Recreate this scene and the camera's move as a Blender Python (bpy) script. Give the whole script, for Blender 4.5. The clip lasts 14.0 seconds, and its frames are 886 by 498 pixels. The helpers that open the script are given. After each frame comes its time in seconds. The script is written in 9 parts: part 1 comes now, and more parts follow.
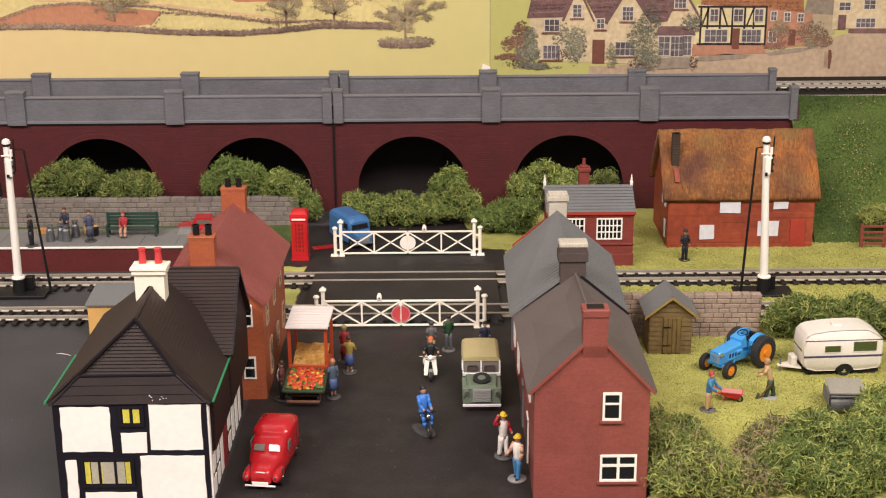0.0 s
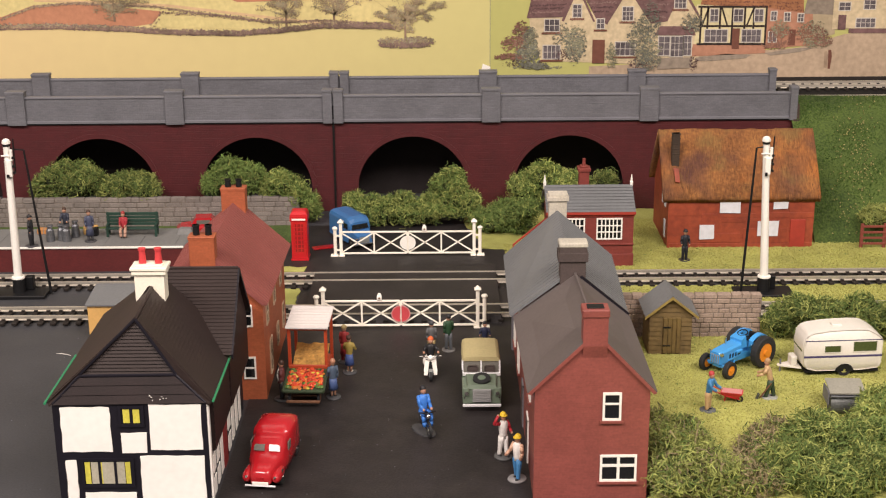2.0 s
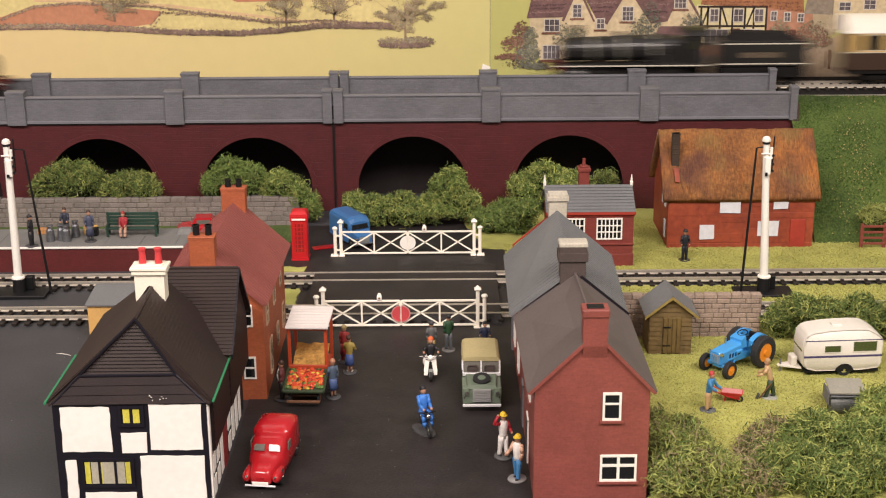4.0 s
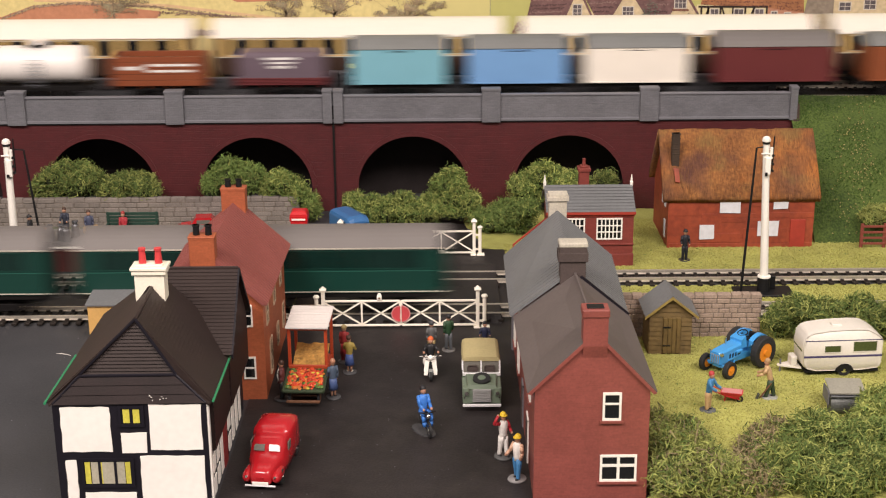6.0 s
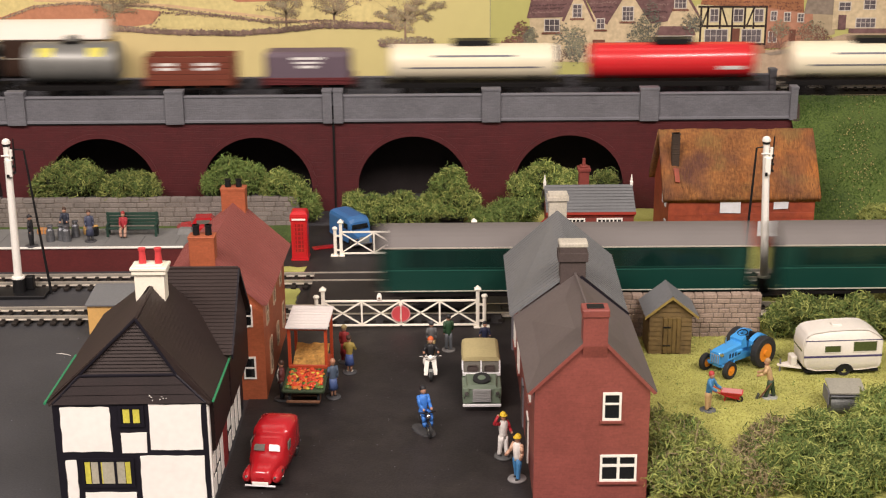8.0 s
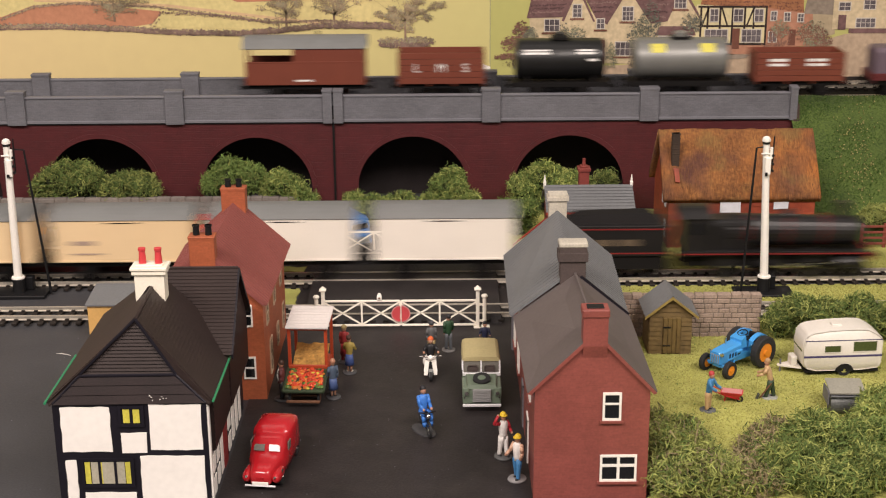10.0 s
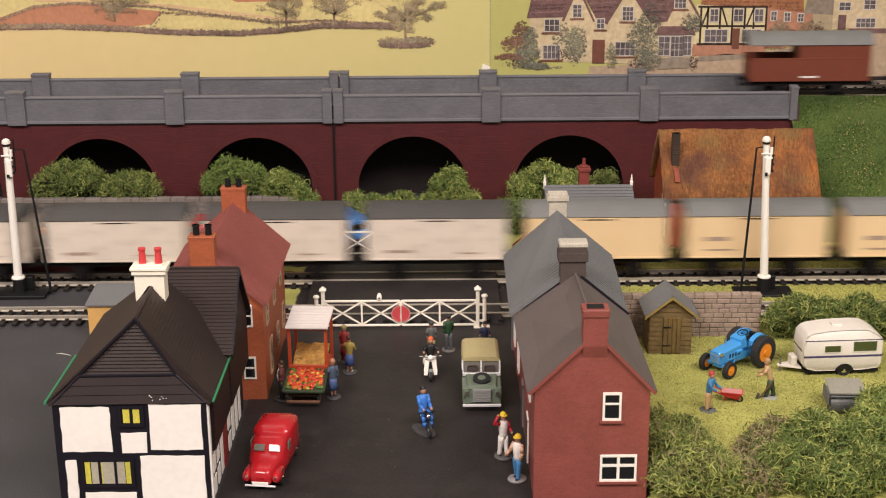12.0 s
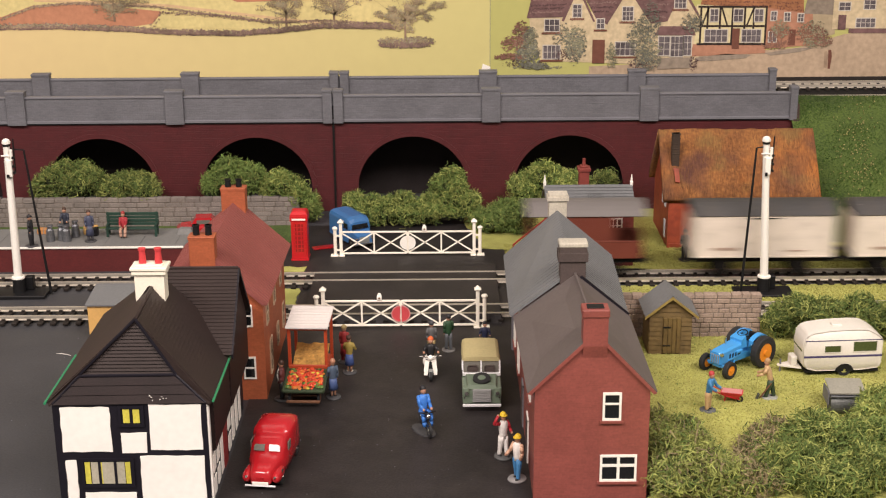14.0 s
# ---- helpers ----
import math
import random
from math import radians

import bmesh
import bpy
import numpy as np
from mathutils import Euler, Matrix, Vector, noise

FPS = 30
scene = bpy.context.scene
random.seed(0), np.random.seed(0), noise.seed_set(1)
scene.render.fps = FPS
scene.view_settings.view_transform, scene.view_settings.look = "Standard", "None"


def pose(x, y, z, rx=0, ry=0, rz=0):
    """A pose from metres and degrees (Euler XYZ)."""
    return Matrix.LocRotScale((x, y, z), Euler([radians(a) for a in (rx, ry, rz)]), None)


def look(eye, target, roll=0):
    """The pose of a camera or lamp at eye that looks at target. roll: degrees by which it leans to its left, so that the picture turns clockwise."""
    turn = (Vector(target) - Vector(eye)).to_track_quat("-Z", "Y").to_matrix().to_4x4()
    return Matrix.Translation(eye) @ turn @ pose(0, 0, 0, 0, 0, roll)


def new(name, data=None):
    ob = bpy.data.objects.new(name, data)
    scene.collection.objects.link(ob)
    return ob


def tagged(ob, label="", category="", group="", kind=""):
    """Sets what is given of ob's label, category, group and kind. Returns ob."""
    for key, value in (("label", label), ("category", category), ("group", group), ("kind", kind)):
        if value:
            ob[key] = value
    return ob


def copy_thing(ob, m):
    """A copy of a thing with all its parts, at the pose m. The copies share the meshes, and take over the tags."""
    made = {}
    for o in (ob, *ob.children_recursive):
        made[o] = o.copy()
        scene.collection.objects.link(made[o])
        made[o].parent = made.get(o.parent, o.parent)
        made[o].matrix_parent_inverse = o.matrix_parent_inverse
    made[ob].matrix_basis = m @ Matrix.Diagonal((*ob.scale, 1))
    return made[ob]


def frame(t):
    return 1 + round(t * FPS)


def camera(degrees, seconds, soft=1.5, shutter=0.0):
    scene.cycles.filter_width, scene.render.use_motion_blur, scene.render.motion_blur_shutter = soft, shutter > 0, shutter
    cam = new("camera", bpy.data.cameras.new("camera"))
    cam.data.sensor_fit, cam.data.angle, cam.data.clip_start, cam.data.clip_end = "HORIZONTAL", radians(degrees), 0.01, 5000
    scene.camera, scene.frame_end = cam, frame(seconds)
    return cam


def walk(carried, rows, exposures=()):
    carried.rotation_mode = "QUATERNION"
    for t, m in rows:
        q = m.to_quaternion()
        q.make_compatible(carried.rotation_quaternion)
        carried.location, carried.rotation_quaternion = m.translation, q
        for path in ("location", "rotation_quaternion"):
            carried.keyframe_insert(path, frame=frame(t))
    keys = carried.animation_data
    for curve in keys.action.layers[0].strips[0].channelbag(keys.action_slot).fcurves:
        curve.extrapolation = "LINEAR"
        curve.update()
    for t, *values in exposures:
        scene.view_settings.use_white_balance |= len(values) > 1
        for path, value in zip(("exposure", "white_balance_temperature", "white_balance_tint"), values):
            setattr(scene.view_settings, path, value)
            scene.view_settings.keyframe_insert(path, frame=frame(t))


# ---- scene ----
# A 1:76 model railway on a table top. Helpers below take millimetres.
cam = camera(35.63, 14.0, soft=1.2, shutter=1.1)
EYE = Vector((0.0, -0.859, 0.328))
GAZE = EYE + Vector((0.0, math.cos(radians(18.12)), -math.sin(radians(18.12))))
walk(cam, [(0.0, look(EYE, GAZE, -0.42)), (14.0, look(EYE, GAZE, -0.42))], exposures=((0.0, 0.0), (3.2, 0.0), (5.3, -0.05), (8.2, -0.05), (10.2, -0.16), (12.6, -0.15), (13.4, -0.08), (14.0, -0.02)))

# ---- light: a hall lit by ceiling panels ----
world = bpy.data.worlds.new("hall_air")
scene.world = world
world.use_nodes = True
world.node_tree.nodes["Background"].inputs[0].default_value = (1.0, 0.88, 0.81, 1)
world.node_tree.nodes["Background"].inputs[1].default_value = 0.255


def hall_light(eye, target, sx, sy, watts):
    lamp = bpy.data.lights.new("ceiling_tube_light", "AREA")
    lamp.shape, lamp.size, lamp.size_y, lamp.energy = "RECTANGLE", sx, sy, watts
    lamp.color = (1.0, 0.87, 0.80)
    ob = new("ceiling_tube_light", lamp)
    ob.matrix_world = look(eye, target)
    return ob


hall_light((-0.9, -1.3, 1.5), (-0.1, -0.15, 0), 1.3, 0.35, 41.5)
hall_light((0.75, -1.35, 1.5), (0, -0.15, 0), 1.3, 0.35, 36.5)
hall_light((0.0, 0.1, 1.75), (0, 0.1, 0), 1.6, 0.35, 2.5)

# ---- helpers in millimetres ----
MM = 0.001


def thing(name, x=0, y=0, z=0, rz=0, label="", category="", group="", kind=""):
    ob = new(name)
    ob.empty_display_size = 0.01
    ob.matrix_basis = pose(x * MM, y * MM, z * MM, 0, 0, rz)
    return tagged(ob, label, category, group, kind)


def mesh_of(name, bm, material):
    me = bpy.data.meshes.new(name)
    bm.transform(Matrix.Scale(MM, 4))
    bm.to_mesh(me)
    bm.free()
    for m in (material if isinstance(material, (list, tuple)) else (material,)):
        me.materials.append(m)
    return me


def part(name, bm, material, parent=None, label="", smooth=False, at=None, rot=(0, 0, 0)):
    me = mesh_of(name, bm, material)
    if smooth:
        for p in me.polygons:
            p.use_smooth = True
    ob = new(name, me)
    if parent is not None:
        ob.parent = parent
    if at is not None:
        ob.matrix_basis = pose(at[0] * MM, at[1] * MM, at[2] * MM, *rot)
    return tagged(ob, label)


def alone(name, bm, material, label, category, group="", kind="", at=(0, 0, 0), rz=0, smooth=False):
    ob = part(name, bm, material, None, label, smooth)
    ob.matrix_basis = pose(at[0] * MM, at[1] * MM, at[2] * MM, 0, 0, rz)
    return tagged(ob, label, category, group, kind)


def bm_new():
    return bmesh.new()


def box(bm, x0, x1, y0, y1, z0, z1, bevel=0.0, m=0, seg=1):
    r = bmesh.ops.create_cube(bm, size=1.0)
    vs = r["verts"]
    for v in vs:
        v.co = Vector(((x0 + x1) / 2 + v.co.x * (x1 - x0), (y0 + y1) / 2 + v.co.y * (y1 - y0), (z0 + z1) / 2 + v.co.z * (z1 - z0)))
    fs = set(f for v in vs for f in v.link_faces)
    if bevel > 0:
        es = set(e for v in vs for e in v.link_edges)
        out = bmesh.ops.bevel(bm, geom=list(es), offset=bevel, segments=seg, affect="EDGES", profile=0.5)
        fs = [f for f in fs if f.is_valid] + out["faces"]
    if m:
        for f in fs:
            f.material_index = m
    return bm


def cyl(bm, a, b, r0, r1=None, n=12, m=0, caps=True):
    a, b = Vector(a), Vector(b)
    r1 = r0 if r1 is None else r1
    r = bmesh.ops.create_cone(bm, cap_ends=caps, cap_tris=False, segments=n, radius1=max(r0, 1e-4), radius2=max(r1, 1e-4), depth=(b - a).length)
    t = Matrix.Translation((a + b) / 2) @ (b - a).to_track_quat("Z", "Y").to_matrix().to_4x4()
    bmesh.ops.transform(bm, matrix=t, verts=r["verts"])
    if m:
        for f in set(f for v in r["verts"] for f in v.link_faces):
            f.material_index = m
    return bm


def ball(bm, c, r, n=8, m=0, sz=1.0, sx=1.0, sy=1.0):
    q = bmesh.ops.create_uvsphere(bm, u_segments=n, v_segments=max(4, n // 2 + 1), radius=r)
    for v in q["verts"]:
        v.co = Vector((c[0] + v.co.x * sx, c[1] + v.co.y * sy, c[2] + v.co.z * sz))
    if m:
        for f in set(f for v in q["verts"] for f in v.link_faces):
            f.material_index = m
    return bm


def poly(bm, pts, d, m=0):
    """A flat outline pushed out by the vector d."""
    n = len(pts)
    d = Vector(d)
    a = [bm.verts.new(Vector(p)) for p in pts]
    b = [bm.verts.new(Vector(p) + d) for p in pts]
    fs = [bm.faces.new(a[::-1]), bm.faces.new(b)]
    for i in range(n):
        fs.append(bm.faces.new((a[i], a[(i + 1) % n], b[(i + 1) % n], b[i])))
    for f in fs:
        f.material_index = m
    bmesh.ops.recalc_face_normals(bm, faces=fs)
    return bm


def loft(bm, rings, closed=True, caps=True, m=0):
    """Skin a row of rings, each a list of points of one length."""
    rows = [[bm.verts.new(Vector(p)) for p in ring] for ring in rings]
    n = len(rows[0])
    fs = []
    for a, b in zip(rows, rows[1:]):
        for i in range(n if closed else n - 1):
            j = (i + 1) % n
            fs.append(bm.faces.new((a[i], a[j], b[j], b[i])))
    if caps and closed:
        fs.append(bm.faces.new(rows[0][::-1]))
        fs.append(bm.faces.new(rows[-1]))
    for f in fs:
        f.material_index = m
    bmesh.ops.recalc_face_normals(bm, faces=fs)
    return bm


def rod(bm, pts, r, n=6, m=0):
    for a, b in zip(pts, pts[1:]):
        if (Vector(a) - Vector(b)).length > 1e-3:
            cyl(bm, a, b, r, r, n, m)
    return bm


# ---- materials ----
def mat(name, col, rough=0.6, metal=0.0, var=0.12, fine=900.0, coarse=60.0, bump=0.1, col2=None, spec=0.5, coat=0.0, island=0.0, dirt=0.0, dirtcol=(0.10, 0.08, 0.06)):
    m = bpy.data.materials.new(name)
    m.use_nodes = True
    nt = m.node_tree
    nd, lk = nt.nodes, nt.links
    b = nd["Principled BSDF"]
    b.inputs["Roughness"].default_value = rough
    b.inputs["Metallic"].default_value = metal
    b.inputs["Specular IOR Level"].default_value = spec
    b.inputs["Coat Weight"].default_value = coat
    co = nd.new("ShaderNodeTexCoord")
    n1 = nd.new("ShaderNodeTexNoise")
    n1.inputs["Scale"].default_value = fine
    n1.inputs["Detail"].default_value = 3
    n2 = nd.new("ShaderNodeTexNoise")
    n2.inputs["Scale"].default_value = coarse
    n2.inputs["Detail"].default_value = 4
    lk.new(co.outputs["Object"], n1.inputs["Vector"])
    lk.new(co.outputs["Object"], n2.inputs["Vector"])
    dark = [c * (1 - var) for c in col[:3]] + [1]
    lite = [min(1, c * (1 + var)) for c in (col2 or col)[:3]] + [1]
    mix = nd.new("ShaderNodeMath")
    mix.operation = "ADD"
    lk.new(n1.outputs["Fac"], mix.inputs[0])
    lk.new(n2.outputs["Fac"], mix.inputs[1])
    ramp = nd.new("ShaderNodeValToRGB")
    ramp.color_ramp.elements[0].position, ramp.color_ramp.elements[0].color = 0.36, dark
    ramp.color_ramp.elements[1].position, ramp.color_ramp.elements[1].color = 0.64, lite
    half = nd.new("ShaderNodeMath")
    half.operation = "MULTIPLY"
    half.inputs[1].default_value = 0.5
    lk.new(mix.outputs[0], half.inputs[0])
    lk.new(half.outputs[0], ramp.inputs[0])
    out = ramp.outputs[0]
    if island > 0:
        info = nd.new("ShaderNodeObjectInfo")
        geo = nd.new("ShaderNodeNewGeometry")
        hs = nd.new("ShaderNodeHueSaturation")
        add = nd.new("ShaderNodeMath")
        add.operation = "ADD"
        lk.new(info.outputs["Random"], add.inputs[0])
        lk.new(geo.outputs["Random Per Island"], add.inputs[1])
        rng = nd.new("ShaderNodeMapRange")
        rng.inputs["From Max"].default_value = 2.0
        rng.inputs["To Min"].default_value = 1 - island
        rng.inputs["To Max"].default_value = 1 + island
        lk.new(add.outputs[0], rng.inputs["Value"])
        lk.new(rng.outputs[0], hs.inputs["Value"])
        lk.new(out, hs.inputs["Color"])
        out = hs.outputs[0]
    if dirt > 0:
        n3 = nd.new("ShaderNodeTexNoise")
        n3.inputs["Scale"].default_value = coarse * 2.3
        n3.inputs["Detail"].default_value = 6
        lk.new(co.outputs["Object"], n3.inputs["Vector"])
        r3 = nd.new("ShaderNodeValToRGB")
        r3.color_ramp.elements[0].position = 0.5
        r3.color_ramp.elements[1].position = 0.75
        r3.color_ramp.elements[1].color = (dirt, dirt, dirt, 1)
        lk.new(n3.outputs["Fac"], r3.inputs[0])
        mx = nd.new("ShaderNodeMixRGB")
        mx.inputs[2].default_value = (*dirtcol, 1)
        lk.new(r3.outputs[0], mx.inputs[0])
        lk.new(out, mx.inputs[1])
        out = mx.outputs[0]
    lk.new(out, b.inputs["Base Color"])
    if bump > 0:
        bp = nd.new("ShaderNodeBump")
        bp.inputs["Strength"].default_value = bump
        bp.inputs["Distance"].default_value = 0.0004
        lk.new(n1.outputs["Fac"], bp.inputs["Height"])
        lk.new(bp.outputs[0], b.inputs["Normal"])
    return m


def brick_mat(name, col, mortar, bw=3.0, bh=1.1, rough=0.75, axis="xz", bump=0.5, var=0.15):
    """Fine moulded brickwork: courses too small to pick apart."""
    m = mat(name, col, rough, var=var, bump=0.0)
    nt = m.node_tree
    nd, lk = nt.nodes, nt.links
    b = nd["Principled BSDF"]
    base = b.inputs["Base Color"].links[0].from_socket
    co = nd.new("ShaderNodeTexCoord")
    sp = nd.new("ShaderNodeSeparateXYZ")
    cm = nd.new("ShaderNodeCombineXYZ")
    add = nd.new("ShaderNodeMath")
    add.operation = "ADD"
    lk.new(co.outputs["Object"], sp.inputs[0])
    lk.new(sp.outputs["X"], add.inputs[0])
    lk.new(sp.outputs["Y"], add.inputs[1])
    lk.new(add.outputs[0], cm.inputs[0])
    lk.new(sp.outputs["Z"], cm.inputs[1])
    br = nd.new("ShaderNodeTexBrick")
    br.inputs["Scale"].default_value = 1.0
    br.inputs["Brick Width"].default_value = bw * MM
    br.inputs["Row Height"].default_value = bh * MM
    br.inputs["Mortar Size"].default_value = 0.12 * MM
    br.inputs["Mortar Smooth"].default_value = 0.3
    br.inputs["Color1"].default_value = (1, 1, 1, 1)
    br.inputs["Color2"].default_value = (0.85, 0.85, 0.85, 1)
    br.inputs["Mortar"].default_value = (mortar, mortar, mortar, 1)
    lk.new(cm.outputs[0], br.inputs["Vector"])
    mul = nd.new("ShaderNodeMixRGB")
    mul.blend_type = "MULTIPLY"
    mul.inputs[0].default_value = 1.0
    lk.new(base, mul.inputs[1])
    lk.new(br.outputs["Color"], mul.inputs[2])
    lk.new(mul.outputs[0], b.inputs["Base Color"])
    bp = nd.new("ShaderNodeBump")
    bp.inputs["Strength"].default_value = bump
    bp.inputs["Distance"].default_value = 0.0003
    bp.invert = True
    lk.new(br.outputs["Fac"], bp.inputs["Height"])
    lk.new(bp.outputs[0], b.inputs["Normal"])
    return m


M_ROAD = mat("painted_asphalt", (0.0215, 0.0180, 0.0182), 0.55, var=0.42, fine=900, coarse=24, bump=0.4, spec=0.36, dirt=0.5, dirtcol=(0.042, 0.035, 0.033))
M_BOARD = mat("dark_grey_board", (0.052, 0.052, 0.057), 0.55, var=0.22, fine=800, coarse=14, bump=0.25, spec=0.35, dirt=0.35, dirtcol=(0.075, 0.074, 0.078))
M_GRASS = mat("scatter_grass", (0.36, 0.355, 0.092), 0.95, var=0.25, fine=1100, coarse=40, bump=0.6, col2=(0.39, 0.39, 0.11))
M_GRAIN = mat("grass_grain", (0.36, 0.355, 0.10), 0.95, var=0.2, bump=0, island=0.28)
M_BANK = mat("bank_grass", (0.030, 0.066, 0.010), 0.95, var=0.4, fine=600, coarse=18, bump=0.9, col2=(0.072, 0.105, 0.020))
M_BANKF = mat("bank_tuft", (0.046, 0.092, 0.014), 0.95, var=0.2, bump=0, island=0.6)
M_VIA = brick_mat("viaduct_brick", (0.084, 0.0108, 0.0130), 0.86, 4.2, 1.5, 0.55, bump=0.5)
M_PARA = brick_mat("grey_parapet", (0.165, 0.165, 0.183), 0.80, 4.2, 1.5, 0.6, bump=0.7)
M_GREY = mat("grey_moulding", (0.165, 0.165, 0.185), 0.6, var=0.08)
M_BLACK = mat("matt_black", (0.009, 0.009, 0.010), 0.5, var=0.2, spec=0.3)
M_DARK = mat("dark_void", (0.012, 0.0108, 0.0108), 0.9, var=0.2, spec=0.2)
M_RAIL = mat("nickel_rail", (0.62, 0.57, 0.49), 0.38, 0.55, var=0.12)
M_SLEEP = mat("sleeper_plastic", (0.019, 0.0145, 0.012), 0.6, spec=0.3, var=0.2, island=0.2)
M_WHITE = mat("white_enamel", (0.90, 0.87, 0.80), 0.45, var=0.05)
M_RED = mat("bright_red_paint", (0.55, 0.015, 0.02), 0.28, var=0.08, coat=0.3)
M_STONE = mat("stone_grey", (0.20, 0.172, 0.155), 0.85, var=0.25, bump=0.5, island=0.25)
M_STONEB = mat("stone_brown", (0.31, 0.235, 0.185), 0.85, var=0.28, bump=0.6, island=0.22)
M_MORTAR = mat("stone_joint", (0.17, 0.14, 0.115), 0.9, var=0.2)
M_PLAT = mat("platform_grey", (0.18, 0.178, 0.172), 0.75, var=0.10, fine=600, coarse=30)
M_BUSH = mat("lichen_green", (0.285, 0.315, 0.085), 0.9, var=0.2, bump=0, island=0.55)
M_BUSHD = mat("lichen_dark", (0.12, 0.175, 0.041), 0.9, var=0.2, bump=0, island=0.5)
M_BUSHB = mat("lichen_brown", (0.30, 0.24, 0.13), 0.9, var=0.2, bump=0, island=0.5)
# Near-black bush filler: the shade between sprigs is put into this colour.
M_GAPSHADE = mat("bush_gap_shade", (0.030, 0.040, 0.012), 0.95, var=0.3)
M_BRICKR = brick_mat("red_house_wall", (0.265, 0.071, 0.057), 0.96, 3.0, 1.05, 0.5, bump=0.05, var=0.13)
M_SLATE = mat("slate_paint", (0.122, 0.100, 0.094), 0.65, var=0.10, fine=500, coarse=25)
M_SLATEB = mat("blue_grey_slate", (0.16, 0.165, 0.17), 0.6, var=0.10, fine=500, coarse=25)
M_ORANGE = brick_mat("orange_brick", (0.42, 0.11, 0.045), 0.9, 3.0, 1.05, 0.55, bump=0.2)
M_TILER = mat("red_roof", (0.255, 0.073, 0.062), 0.65, var=0.12, fine=500, coarse=30)
M_DBROWN = mat("dark_brown_tiles", (0.031, 0.0195, 0.0172), 0.6, spec=0.4, var=0.2, fine=700, coarse=40)
M_PLASTER = mat("white_render", (0.93, 0.89, 0.83), 0.6, var=0.04, fine=300, coarse=30, bump=0.08)
M_STACKD = mat("dark_stack", (0.045, 0.028, 0.018), 0.8, var=0.3, bump=0.3)
M_GLASS = mat("dark_glazing", (0.010, 0.011, 0.012), 0.08, var=0.1, bump=0)
M_CHROME = mat("chrome", (0.75, 0.74, 0.70), 0.15, 1.0, var=0.05, bump=0)
M_TYRE = mat("tyre_rubber", (0.016, 0.016, 0.017), 0.7, var=0.15)

# ---- ground, roads, viaduct, backdrop ----
bm = bm_new()
box(bm, -4200, 4200, -520, 460, -30, 0)
alone("ground", bm, M_BOARD, "dark grey painted baseboard of the layout", "baseboard", kind="structure")


def patch(name, pts, z0, z1, material, label, category):
    bm = bm_new()
    poly(bm, [(x, y, z0) for x, y in pts], (0, 0, z1 - z0))
    return alone(name, bm, material, label, category, kind="structure")


def ragged(pts, step=6.0, amp=1.5, seed=1):
    rnd = random.Random(seed)
    out = []
    n = len(pts)
    for i in range(n):
        a, b = Vector(pts[i]), Vector(pts[(i + 1) % n])
        k = max(1, int((b - a).length / step))
        for j in range(k):
            p = a.lerp(b, j / k)
            out.append((p.x + rnd.uniform(-amp, amp), p.y + rnd.uniform(-amp, amp)))
    return out


patch("road", [(-112, -420), (44, -420), (44, -45), (50, -30), (50, 138), (30, 142), (17, 205), (-140, 205), (-140, 92), (-100, 92), (-100, -40), (-112, -60)], 0.02, 0.5, M_ROAD, "black road over the level crossing", "road")
patch("lawn_field", ragged([(100, -420), (520, -420), (520, -12), (46, -12), (46, -45), (100, -45)], seed=2), 0.02, 1.0, M_GRASS, "yellow-green scatter grass field", "grass")
patch("lawn_between_tracks", ragged([(52, 14), (520, 14), (520, 55), (52, 55)], seed=3), 0.02, 0.9, M_GRASS, "yellow-green grass strip between the tracks", "grass")
patch("lawn_back", ragged([(52, 84), (520, 84), (520, 245), (14, 245), (20, 198), (30, 143), (52, 139)], seed=4), 0.02, 0.9, M_GRASS, "yellow-green grass round the signal box", "grass")
patch("lawn_verge", ragged([(-190, 8 + 5), (-101, 13), (-101, 55), (-116, 55), (-190, 40)], seed=5), 0.02, 0.9, M_GRASS, "small grass verge beside the crossing", "grass")
patch("lawn_strip", ragged([(-150, 90), (-100, 91), (-100, 100.5), (-150, 102)], seed=8), 0.02, 0.9, M_GRASS, "narrow grass strip before the telephone box", "grass")
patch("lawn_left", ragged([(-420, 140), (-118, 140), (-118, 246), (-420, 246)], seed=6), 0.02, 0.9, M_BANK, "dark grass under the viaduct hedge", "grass")


